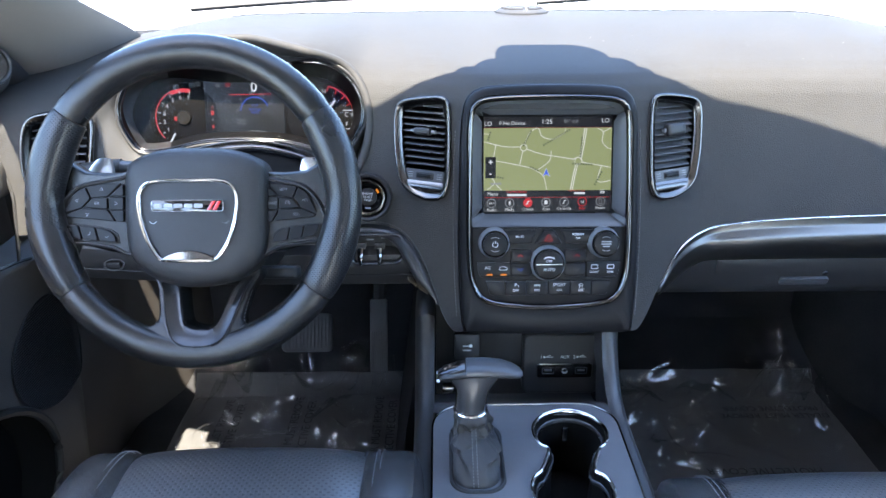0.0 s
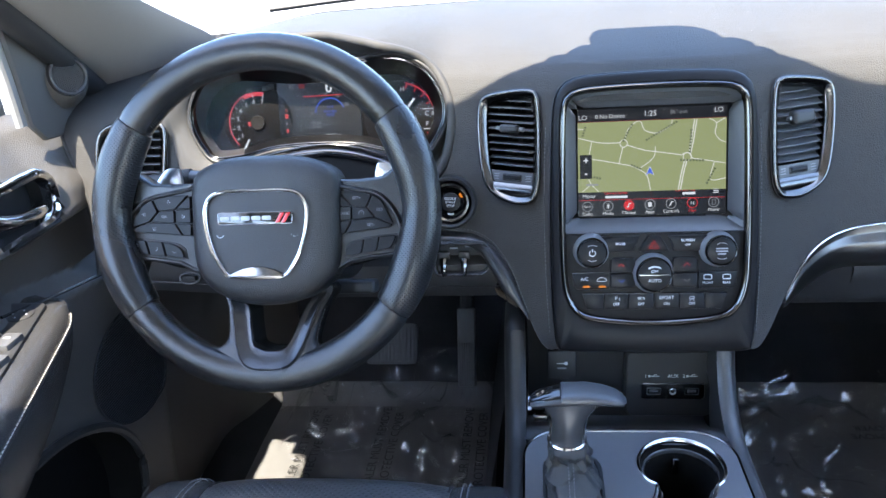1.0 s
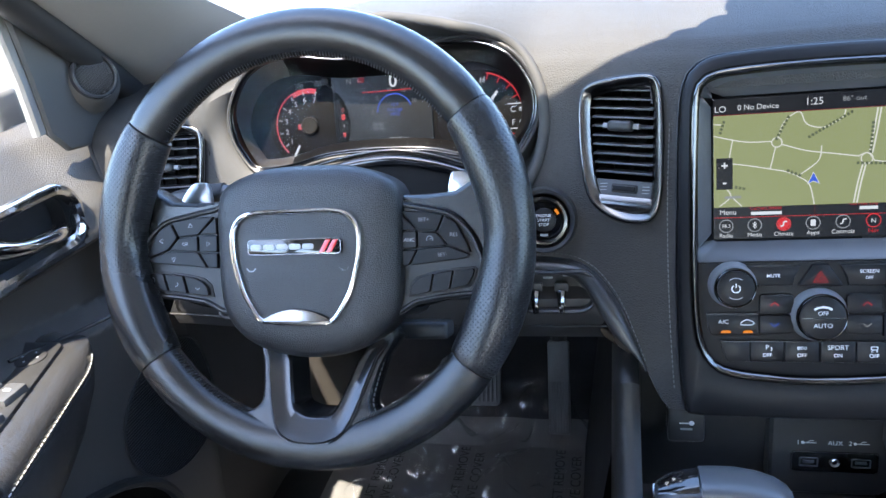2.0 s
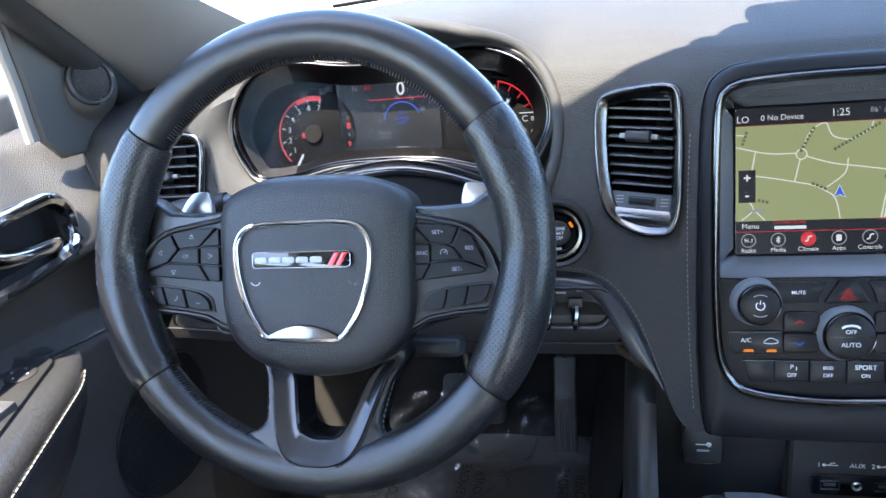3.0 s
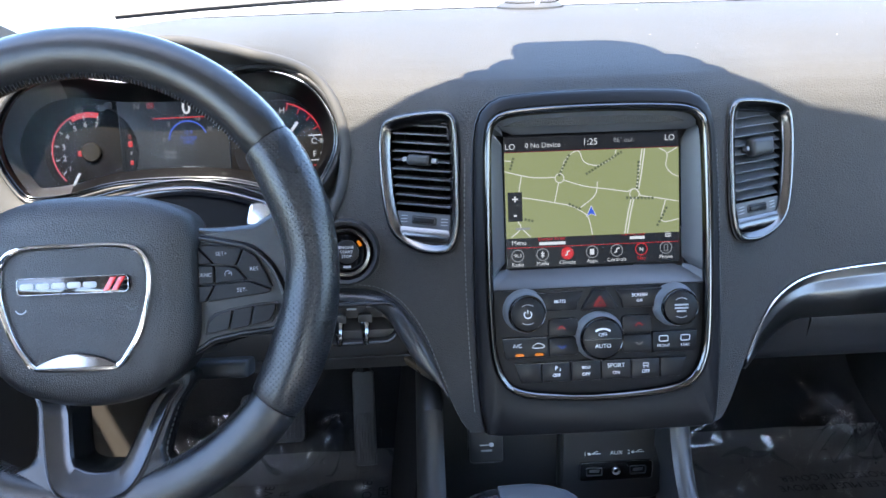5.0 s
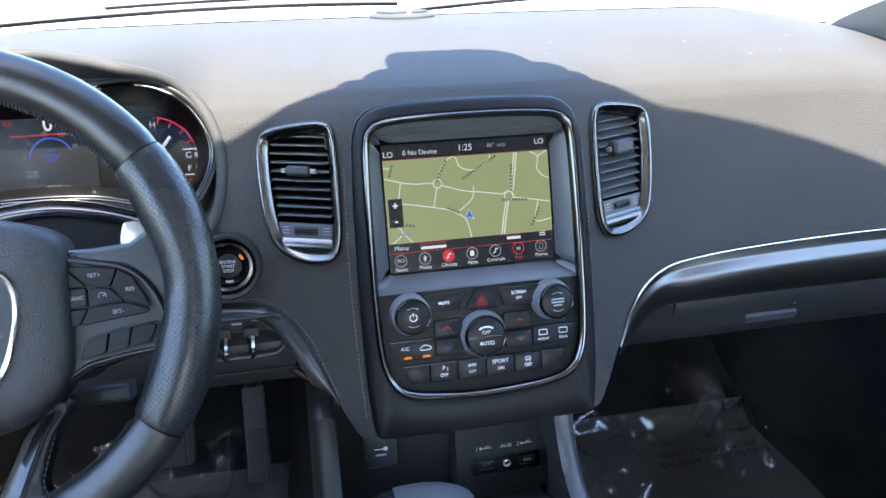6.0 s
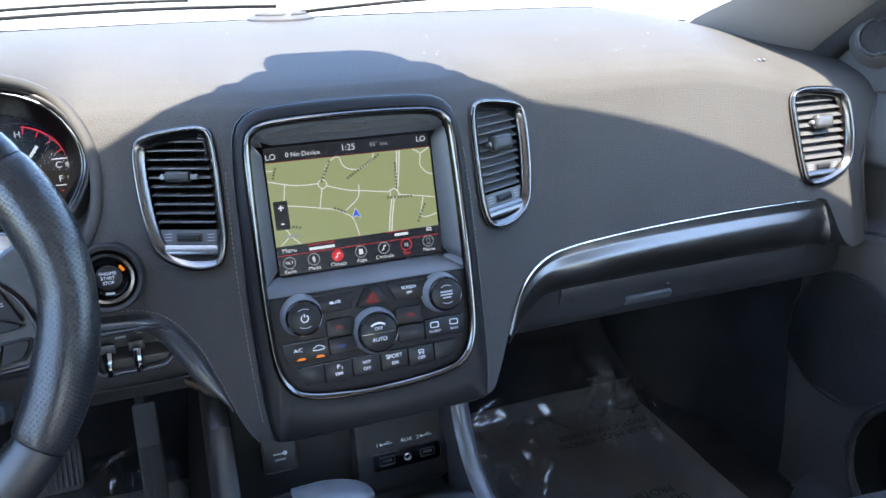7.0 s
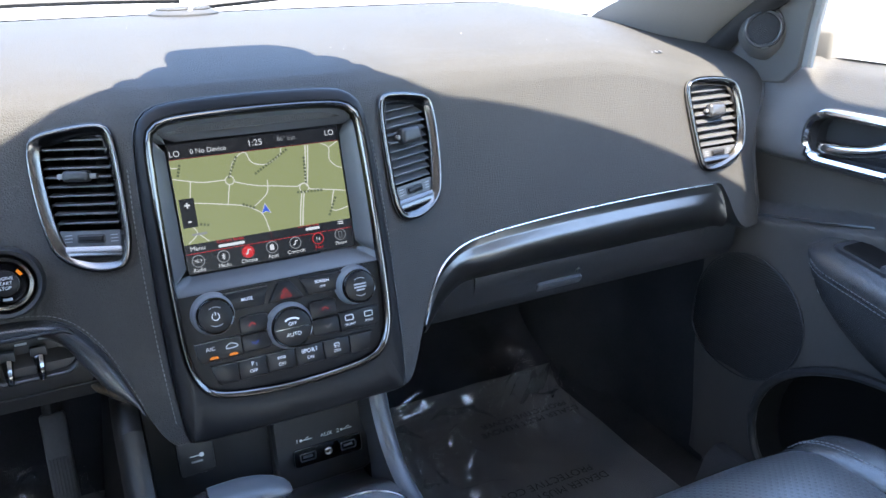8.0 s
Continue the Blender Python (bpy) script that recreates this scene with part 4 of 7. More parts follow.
    for dx, dy in ((-0.010, 0.046), (0.014, 0.048), (0.022, 0.050)):
        part("lamp_off", plate(rrect(0.009, 0.007, 0.002, g1.x + dx, g1.y + dy), -0.009, -0.0085, 0.0002), BUTTON, dial)
    # middle display
    disp = part("display", plate(rrect(0.120, 0.092, 0.006, 0.0025, 0.0045), -0.012, -0.009, 0.0006), SLATE_LIT, c, "colour trip display with blue gauge")
    lettering("N", 0.0085, -0.036, 0.038, -0.0085, GREY_LIT, disp)
    part("lamp", plate(rrect(0.008, 0.006, 0.001, -0.021, 0.039), -0.009, -0.0084, 0.0002), DARK_RED_LIT, disp)
    lettering("0", 0.020, 0.018, 0.035, -0.0085, WHITE_LIT, disp, bold=0.0003)
    part("red_line", strip([(-0.020, 0.0245), (0.060, 0.0255)], 0.0012, -0.0085), RED_LIT, disp, smooth=False)
    part("blue_arc", strip(arc(0.021, 178, 20, 24, 0.018, 0.000), 0.0016, -0.0085), BLUE_LIT, disp, "blue arc", smooth=False)
    for k, wd in enumerate(("0", "5", "10", "15", "20")):
        a = radians(178 - 38 * k)
        lettering(wd, 0.0062, 0.018 + 0.0265 * math.cos(a), 0.0265 * math.sin(a), -0.0085, GREY_LIT, disp)
    for k, wd in enumerate(("15.9", "Average", "MPG")):
        lettering(wd, 0.0056, 0.018, 0.0085 - 0.0055 * k, -0.0085, BLUE_LIT, disp)
    lettering("Range", 0.0056, -0.003, -0.0125, -0.0085, GREY_LIT, disp)
    lettering("59 mi", 0.0056, -0.003, -0.0180, -0.0085, GREY_LIT, disp)
    lettering("77425 mi", 0.0062, 0.021, -0.0310, -0.0085, WHITE_LIT, disp)
    for y, m_, sz in ((0.006, DARK_RED_LIT, 0.005), (-0.002, RED_LIT, 0.0065), (-0.012, GREY_LIT, 0.003), (-0.0225, RED_LIT, 0.005)):
        part("symbol", plate(rrect(sz * 0.7, sz, 0.001, -0.046, y), -0.009, -0.0084, 0.0002), m_, disp)
    # coolant and fuel dial
    g2 = Vector((0.119, -0.0115))
    dial2 = part("fuel_gauge", plate(circle(0.052, 56, g2.x, g2.y), -0.012, -0.009, 0.0008), DIAL, c, "coolant and fuel gauge, lit red")
    part("scale", strip(arc(0.0485, 80, 10, 24, g2.x, g2.y), 0.0016, -0.0086), RED_LIT, dial2, "glowing red scale", smooth=False)
    part("scale", strip(arc(0.0485, -20, -62, 18, g2.x, g2.y), 0.0018, -0.0086), RED_LIT, dial2, "glowing red scale", smooth=False)
    for a in (78, 61, 44, 27, -30, -44, -58):
        q = Vector((math.cos(radians(a)), math.sin(radians(a))))
        part("tick", strip([g2 + q * 0.041, g2 + q * 0.049], 0.0012, -0.0084), RED_LIT, dial2, smooth=False)
    for wd, x, y in (("H", 0.0035, 0.0400), ("C", 0.0370, 0.0055), ("F", 0.0370, -0.0090)):
        lettering(wd, 0.0092, g2.x + x, g2.y + y, -0.0084, WHITE_LIT, dial2)
    for y in (0.0120, -0.0155):
        part("tick", strip([(g2.x + 0.031, g2.y + y), (g2.x + 0.049, g2.y + y)], 0.0012, -0.0084), WHITE_LIT, dial2, smooth=False)
    for y in (0.0055, -0.0090):
        part("symbol", plate(rrect(0.006, 0.005, 0.001, g2.x + 0.0465, g2.y + y), -0.009, -0.0084, 0.0002), GREY_LIT, dial2)
    q = Vector((math.cos(radians(52)), math.sin(radians(52))))
    part("needle", strip([g2 + q * 0.020, g2 + q * 0.034], 0.0032, -0.003), WHITE_LIT, dial2, "white needle", smooth=False)
    ob = part("lens", loft([lift(inset(rim, 0.002), 0.026), lift(shrink(rim, 0.8), 0.0225), lift(shrink(rim, 0.5), 0.0205)], cap1=True), LENS, c, "clear lens")
    ob.visible_shadow = False


def build_speaker():
    s = thing("dash_speaker", pose(0.0, 1.405, 0.8275), "round ribbed sensor dome on top of the dashboard", "speaker")
    part("base", lathe([(0.046, -0.004), (0.046, 0.002), (0.040, 0.006), (0.0, 0.007)], 40), DASH_TOP, s)
    for k in range(7):
        y = -0.026 + 0.0087 * k
        h = math.sqrt(0.036 ** 2 - y * y) if abs(y) < 0.036 else 0.01
        part("rib", box(2 * h, 0.005, 0.003, 0.001, (0, y, 0.0072), seg=1), DASH_TOP, s)
    part("bead", lathe([(0.005, 0.006), (0.005, 0.012), (0.003, 0.014), (0, 0.0145)], 16), CHROME, s, m=pose(0.004, -0.034, 0))


def top_point(x, y, up=0.0):
    """A point on the dashboard's top, and the way the surface faces there."""
    p = dash_profile(x)
    for a, b in zip(p[14:], p[15:]):
        if a.x <= y <= b.x:
            k = (y - a.x) / max(1e-6, b.x - a.x)
            n = Vector((0, -(b.y - a.y), b.x - a.x)).normalized()
            return Vector((x, y, a.y + (b.y - a.y) * k)) + n * up, n
    return Vector((x, y, 0.8)), Vector((0, 0, 1))


def build_dust():
    """Loose specks lying on the dashboard."""
    rng = random.Random(3)
    bm = bmesh.new()
    for _ in range(42):
        x, y = rng.uniform(-0.1, 0.66), rng.uniform(1.115, 1.38)
        q, n = top_point(x, y, 0.0004)
        r = rng.uniform(0.0003, 0.0008)
        a = rng.uniform(0, 3)
        e = Vector((math.cos(a), math.sin(a), 0))
        f = n.cross(e).normalized()
        e = f.cross(n)
        base = [bm.verts.new(q + e * (r * u) + f * (r * v * 0.7)) for u, v in ((1, 0), (0, 1), (-1.2, 0.2), (0, -1))]
        tip = bm.verts.new(q + n * r * 0.6)
        for i in range(4):
            bm.faces.new((base[i], base[(i + 1) % 4], tip))
    t = part("dust", bm, PALE_THREAD, None, smooth=False)
    tagged(t, "pale specks of dust lying on the dashboard", "dust", kind="stuff")


def build_airbag_mark(d):
    """Small moulded letters on the passenger's side; too small to read, so bars."""
    p, n = top_point(0.575, 1.112, 0.0002)
    m = Matrix.Translation(p) @ n.to_track_quat("Z", "Y").to_matrix().to_4x4()
    for k, ln in enumerate((0.005, 0.004, 0.005, 0.004)):
        bm = plate(rrect(ln, 0.0060, 0.001, -0.012 + 0.008 * k, 0.0), -0.001, 0.0005, 0.0002)
        part("moulded_mark", bm, FACIA, d, "faint moulded airbag mark", m=d.matrix_world.inverted() @ m)


dash = build_dashboard()
build_airbag_mark(dash)
build_dust()
build_glovebox()
build_knee_panel()
for hand in (-1, 1):
    build_vent(vent_loops[hand], hand, 1.037, 0.1685, 0.690, 10, False)
    build_vent(far_loops[hand], hand, 1.0555, 0.650 if hand > 0 else 0.662, 0.668, 8, True)
build_start_button()
build_cluster()
build_speaker()


# ---- infotainment panel in the middle of the dashboard ----
def half_loop(rows, n=96):
    return spline([(x, y, 0) for x, y in rows] + [(-x, y, 0) for x, y in reversed(rows[1:-1])], n)


SURROUND_ROWS = [(0.0, 0.1525), (0.07, 0.1505), (0.096, 0.145), (0.1090, 0.129), (0.1140, 0.09), (0.1165, 0.0), (0.1172, -0.05), (0.1160, -0.12), (0.1130, -0.160), (0.1080, -0.1715), (0.06, -0.1735), (0.0, -0.174)]
CHROME_ROWS = [(0.0, 0.1368), (0.06, 0.1355), (0.089, 0.1315), (0.1005, 0.119), (0.1035, 0.08), (0.1045, 0.0), (0.1040, -0.06), (0.1010, -0.098), (0.090, -0.123), (0.07, -0.1325), (0.03, -0.1372), (0.0, -0.138)]
PW = 0.018


def button(panel, outline, words=(), size=0.0050, w=PW, high=0.0035, material=None):
    b = part("button", plate([Vector(p).to_2d() for p in outline], w - 0.004, w + high, 0.0012), material or BUTTON, panel)
    cx = (min(p[0] for p in outline) + max(p[0] for p in outline)) / 2
    cy = (min(p[1] for p in outline) + max(p[1] for p in outline)) / 2
    k = len(words)
    for i, wd in enumerate(words):
        if not wd:
            continue
        lettering(wd, size * 0.86 if i == 0 or k == 1 else size * 0.68, cx, cy + 0.6 * size * (k - 1) - 1.08 * size * i, w + high + 0.0003, INK, b, bold=0.00004)
    return b


def knob(panel, x, y, r, high):
    """A turned knob: knurled flank, chrome ring, flat cap."""
    n = 96
    loops = []
    for rad, w, ridge in ((r + 0.0008, PW - 0.003, 0), (r + 0.0008, PW + 0.0015, 0), (r, PW + 0.0030, 1), (r - 0.0012, PW + high * 0.55, 1), (r - 0.0020, PW + high - 0.0040, 1), (r - 0.0026, PW + high - 0.0032, 0)):
        loops.append([Vector(((rad - ridge * 0.00035 * (i % 2)) * math.cos(2 * math.pi * i / n), (rad - ridge * 0.00035 * (i % 2)) * math.sin(2 * math.pi * i / n), w)) for i in range(n)])
    k = part("knob", loft(loops, cap0=True, cap1=True), KNOB, panel, m=pose(x, y, 0))
    part("knob_ring", loft([lift(circle(q, 56), w) for q, w in ((r - 0.0024, PW + high - 0.0036), (r - 0.0028, PW + high - 0.0012), (r - 0.0036, PW + high - 0.0002), (r - 0.0046, PW + high - 0.0008))]), FRAME_CHROME, k, "thin chrome ring")
    part("knob_cap", lathe([(r - 0.0044, PW + high - 0.002), (r - 0.0046, PW + high + 0.0002), (r - 0.0054, PW + high + 0.0006), (0, PW + high + 0.0006)], 48), BUTTON, k)
    return k, PW + high + 0.0010


def build_infotainment():
    p = thing("infotainment_panel", tilted(0, 1.0, 0.625, 16), "centre panel with a lit map screen, knobs and buttons", "infotainment panel")
    outer, chrome = half_loop(SURROUND_ROWS), half_loop(CHROME_ROWS)
    part("surround", loft([lift(outer, 0.000), lift(outer, 0.0175), lift(inset(outer, 0.0015), 0.0205), lift(inset(outer, 0.004), 0.0225), lift(inset(chrome, -0.004), 0.0245), lift(inset(chrome, -0.001), 0.0225), lift(inset(chrome, 0.001), 0.005)]), SURROUND, p, "matte dark surround")
    part("joint", loft([lift(inset(outer, -0.0022), 0.0085), lift(inset(outer, -0.0012), 0.0100), lift(inset(outer, 0.0002), 0.004)]), RUBBER, p, "dark joint round the panel")
    part("underside", loft([lift(outer, 0.002), lift(inset(outer, 0.01), -0.05)], cap1=False), HARD, p)
    part("chrome_ring", loft([lift(inset(chrome, o), w) for o, w in ((-0.0026, 0.012), (-0.0026, 0.0238), (-0.0019, 0.0254), (-0.0007, 0.0262), (0.0006, 0.0260), (0.0036, 0.0240), (0.0043, 0.0222), (0.0043, 0.012))], ring=True), FRAME_CHROME, p, "smoked chrome ring")
    inner = inset(half_loop(CHROME_ROWS, 720), 0.0015)
    upper = [q for q in inner if q.y > -0.0315]
    # bezel of the recessed screen
    ring = [Vector((q.x, q.y, 0)) for q in upper]
    cut = next(i for i in range(len(ring)) if (ring[i] - ring[i - 1]).length > 0.05)
    ring = ring[cut:] + ring[:cut]
    top = spline([tuple(q) for q in ring], 120, closed=False)
    foot = [top[-1].lerp(top[0], i / 40) for i in range(1, 40)]
    a = top + foot
    rect = rrect(0.1725, 0.1295, 0.004, 0.0, 0.050)
    per = spline([(q.x, q.y, 0) for q in rect], 400)
    b = []
    for q in a:
        d = (q.to_2d() - Vector((0, 0.05))).normalized()
        b.append(max(per, key=lambda r: (r.to_2d() - Vector((0, 0.05))).normalized().dot(d)))
    a2 = [q.to_2d() for q in a]
    fillet = [q.lerp(r.to_2d(), 0.12) for q, r in zip(a2, b)]
    near = [q.lerp(r.to_2d(), 0.86) for q, r in zip(a2, b)]
    part("screen_bezel", loft([lift(a2, 0.019), lift(fillet, 0.0180), lift(near, 0.0035), lift([q.to_2d() for q in b], 0.0005)]), FACIA, p, "smooth sloping screen bezel")
    # control face
    lower = [q for q in inner if q.y <= -0.0300]
    cut = next((i for i in range(len(lower)) if (lower[i] - lower[i - 1]).length > 0.05), 0)
    lower = lower[cut:] + lower[:cut]
    part("control_face", plate(lower, 0.004, PW, 0.0015), SURROUND, p)

    # --- screen
    scr = part("screen", plate(rrect(0.169, 0.126, 0.0015, 0, 0.050), -0.004, 0.0, 0.0003), GLOSS, p, "lit navigation screen with a street map")

    def xy(px, py):
        return Vector((-0.0845 + 0.169 * (px - 148) / 660, 0.113 - 0.126 * (py - 203) / 490))
    W0 = 0.0006

    def block(x0, y0, x1, y1, w, mat, name, label=""):
        q, r = xy(x0, y0), xy(x1, y1)
        part(name, strip([(q.x, (q.y + r.y) / 2), (r.x, (q.y + r.y) / 2)], abs(q.y - r.y), w), mat, scr, label, smooth=False)
    block(149, 204, 807, 692, 0.0003, BLACK_LIT, "black_bar")
    block(149, 262, 807, 580, W0, MAP_LIT, "map", "olive green map ground")
    roads = [([(149, 330), (250, 355), (340, 358)], 1), ([(372, 370), (450, 395), (530, 408), (614, 422)], 1), ([(658, 438), (740, 452), (807, 465)], 1), ([(149, 290), (175, 293)], 1),
             ([(212, 347), (197, 428)], 1), ([(351, 378), (334, 452)], 1), ([(165, 422), (250, 435), (334, 452), (390, 465), (430, 485), (460, 512), (475, 578)], 1),
             ([(497, 380), (487, 430), (430, 475)], 1), ([(360, 346), (375, 300), (405, 270), (430, 265), (445, 300), (470, 315), (510, 318), (560, 290), (570, 264)], 1),
             ([(668, 264), (655, 350), (644, 412)], 1.3), ([(678, 264), (665, 350), (653, 414)], 1.3), ([(625, 446), (610, 510), (598, 578)], 1.3), ([(634, 450), (620, 510), (608, 578)], 1.3),
             ([(732, 264), (762, 285), (758, 330), (780, 360), (807, 372)], 1), ([(762, 285), (800, 264)], 1), ([(755, 458), (740, 535), (807, 530)], 1), ([(168, 576), (205, 540), (178, 500)], 1), ([(205, 540), (242, 578)], 1), ([(613, 420), (640, 412), (660, 438)], 1)]
    for path, wide in roads:
        q = spline([(*xy(*c), 0) for c in path], 6 * len(path), closed=False)
        part("road", strip(q, 0.0010 * wide, W0 + 0.0003), ROAD_LIT, scr, smooth=False)
    for cx, cy, r in ((355, 362, 0.0042), (637, 430, 0.0046)):
        c = xy(cx, cy)
        part("roundabout", strip(arc(r, 0, 360, 32, c.x, c.y), 0.0010, W0 + 0.0004), ROAD_LIT, scr, smooth=False)
    for cx, cy, a, ln in ((178, 300, 72, 0.013), (374, 312, 62, 0.024), (525, 310, 30, 0.042), (651, 358, 86, 0.028), (660, 447, -3, 0.028), (742, 517, 62, 0.022), (412, 470, -25, 0.014), (238, 514, -14, 0.010)):
        c, d = xy(cx, cy), Vector((math.cos(radians(a)), math.sin(radians(a))))
        bm = bmesh.new()
        n = max(3, int(ln / 0.0032))
        for i in range(n):
            s = -ln / 2 + ln * i / n
            strip([c + d * s, c + d * (s + 0.62 * ln / n)], 0.0024, W0 + 0.0005, bm=bm)
        part("street_name", bm, BAR_LIT, scr, smooth=False)
    block(158, 408, 212, 517, W0 + 0.0004, BLACK_LIT, "zoom_box")
    lettering("+", 0.0105, *xy(185, 436), W0 + 0.0007, WHITE_LIT, scr, bold=0.0003)
    lettering("-", 0.0105, *xy(185, 492), W0 + 0.0007, WHITE_LIT, scr, bold=0.0003)
    block(185, 541, 240, 549, W0 + 0.0004, GREY_LIT, "scale_bar")
    c = xy(472, 490)
    for r, mat, w in ((1.0, WHITE_LIT, 0.0004), (0.8, BLUE_LIT, 0.0006)):
        tri = [(0.0, 0.0062), (-0.0052, -0.0050), (0.0, -0.0026), (0.0052, -0.0050)]
        bm = bmesh.new()
        vs = [bm.verts.new((c.x + x * r, c.y + y * r, W0 + w)) for x, y in tri]
        bm.faces.new((vs[0], vs[1], vs[2]))
        bm.faces.new((vs[0], vs[2], vs[3]))
        part("position_arrow", bm, mat, scr, "blue position arrow", smooth=False)
    lettering("LO", 0.0078, *xy(172, 241), W0, WHITE_LIT, scr)
    lettering("LO", 0.0078, *xy(773, 227), W0, WHITE_LIT, scr)
    lettering("0 No Device", 0.0066, *xy(295, 238), W0, WHITE_LIT, scr)
    lettering("1:25", 0.0088, *xy(473, 232), W0, WHITE_LIT, scr)
    lettering("86° out.", 0.0062, *xy(600, 229), W0, GREY_LIT, scr)
    block(149, 259, 807, 262, W0 + 0.0003, DARK_RED_LIT, "red_line")
    block(149, 615, 807, 617, W0, RED_LIT, "red_line")
    block(476, 574, 478, 612, W0, DARK_RED_LIT, "divider")
    lettering("Menu", 0.0064, *xy(196, 598), W0, WHITE_LIT, scr)
    lettering("Current Street", 0.0044, *xy(320, 586), W0, RED_LIT, scr)
    lettering("Current City", 0.0044, *xy(630, 580), W0, RED_LIT, scr)
    block(272, 598, 372, 609, W0, WHITE_LIT, "street_bar")
    block(617, 590, 674, 601, W0, WHITE_LIT, "city_bar")
    for k in range(3):
        block(752, 577 + 8 * k, 776, 581 + 8 * k, W0, WHITE_LIT, "menu_line")
    for i, wd in enumerate(("Radio", "Media", "Climate", "Apps", "Controls", "Nav", "Phone")):
        c = xy(190 + 94.2 * i, 646 - 1.3 * i)
        hot = wd in ("Climate", "Nav")
        part("icon_ring", strip(arc(0.0057, 0, 360, 36, c.x, c.y), 0.0009, W0), RED_LIT if hot else GREY_LIT, scr, smooth=False)
        if wd == "Climate":
            part("icon_fill", plate(circle(0.0050, 28, c.x, c.y), 0, W0, 0.0001), RED_LIT, scr)
        if wd == "Radio":
            lettering("96.3", 0.0044, c.x, c.y, W0 + 0.0002, WHITE_LIT, scr)
        elif wd == "Nav":
            lettering("N", 0.0056, c.x, c.y - 0.0005, W0 + 0.0002, WHITE_LIT, scr)
        elif wd == "Media":
            part("icon", strip([(c.x - 0.0016, c.y + 0.0016), (c.x + 0.0016, c.y - 0.0014), (c.x, c.y - 0.0032), (c.x, c.y + 0.0032), (c.x + 0.0016, c.y + 0.0014), (c.x - 0.0016, c.y - 0.0016)], 0.0008, W0 + 0.0002), WHITE_LIT, scr, smooth=False)
        elif wd == "Phone":
            part("icon", strip(rrect(0.0034, 0.0062, 0.0007, c.x, c.y) + rrect(0.0034, 0.0062, 0.0007, c.x, c.y)[:1], 0.0006, W0 + 0.0002), GREY_LIT, scr, smooth=False)
        elif wd == "Apps":
            part("icon", plate(rrect(0.0042, 0.0056, 0.001, c.x, c.y), 0, W0 + 0.0002, 0.0001), WHITE_LIT, scr)
        else:
            part("icon", strip([(c.x - 0.0025, c.y - 0.002), (c.x - 0.0005, c.y - 0.0015), (c.x + 0.0002, c.y + 0.002), (c.x + 0.0028, c.y + 0.0022)], 0.0013, W0 + 0.0002), WHITE_LIT, scr, smooth=False)
        lettering(wd, 0.0052, c.x, c.y - 0.0088, W0, RED_LIT if wd == "Nav" else WHITE_LIT, scr)

    # --- buttons and knobs
    button(p, [(-0.0600, -0.0345), (-0.0160, -0.0345), (-0.0205, -0.0450), (-0.0225, -0.0525), (-0.0560, -0.0525), (-0.0560, -0.045)], ("MUTE",))
    button(p, [(0.0160, -0.0345), (0.0600, -0.0345), (0.0560, -0.045), (0.0560, -0.0525), (0.0225, -0.0525), (0.0205, -0.0450)], ("SCREEN", "OFF"))
    hz = button(p, [(-0.0065, -0.0340), (0.0065, -0.0340), (0.0175, -0.0515), (0.0160, -0.0530), (-0.0160, -0.0530), (-0.0175, -0.0515)], ())
    for r, w in ((0.0064, 0.0007), (0.0034, 0.0006)):
        tri = [(r * math.cos(radians(q)), -0.0462 + r * math.sin(radians(q))) for q in (90, 210, 330, 90, 210)]
        part("hazard_mark", strip(tri, w, PW + 0.0040), RED_LIT, hz, "red warning triangle", smooth=False)
    for s in (-1, 1):
        for up, y in ((1, -0.0685), (0, -0.0872)):
            o = rrect(0.0285, 0.0172, (0.004, 0.004, 0.002, 0.002) if up else (0.002, 0.002, 0.004, 0.004), s * 0.0352, y)
            o = [Vector((max(q.x, 0.021) if s > 0 else min(q.x, -0.021), q.y)) for q in o]
            b = button(p, [(q.x, q.y) for q in o])
            c = Vector((s * 0.0370, y))
            k = 1 if up else -1
            part("arrow", strip([(c.x - 0.0034, c.y - 0.0016 * k), (c.x, c.y + 0.0016 * k), (c.x + 0.0034, c.y - 0.0016 * k)], 0.0009, PW + 0.0040), RED_LIT if up else (BLUE_LIT if s < 0 else GREY_LIT), b, smooth=False)
    ac = button(p, [(-0.0935, -0.0770), (-0.0500, -0.0770), (-0.0500, -0.0970), (-0.0890, -0.0970), (-0.0925, -0.0900)])
    lettering("A/C", 0.0054, -0.0795, -0.0845, PW + 0.0039, INK, ac)
    part("mark", strip(spline([(-0.0650, -0.0855, 0), (-0.0600, -0.0825, 0), (-0.0540, -0.0850, 0), (-0.0560, -0.0870, 0), (-0.0640, -0.0870, 0)], 30), 0.0007, PW + 0.0039), INK, ac, smooth=False)
    for x in (-0.0775, -0.0590):
        part("lamp", plate(rrect(0.0085, 0.0024, (0.0022, 0.0022, 0.0001, 0.0001), x, -0.0934), PW + 0.002, PW + 0.0042, 0.0002), AMBER_LIT, ac, "lit amber lamp")
    for q in (-1, 1):
        for edge_ in (((0.0575, -0.0350), (0.0190, -0.0350)), ((0.0490, -0.0610), (0.0260, -0.0602)), ((0.0930, -0.0774), (0.0510, -0.0774)), ((0.0825, -0.1024), (0.0, -0.1024))):
            part("accent_line", tube([Vector((q * x, y, PW + 0.0030)) for x, y in edge_], 0.0003, n=6), SPOKE, p, "thin bright edge")
    df = button(p, [(0.0500, -0.0770), (0.0935, -0.0770), (0.0925, -0.0900), (0.0890, -0.0970), (0.0500, -0.0970)])
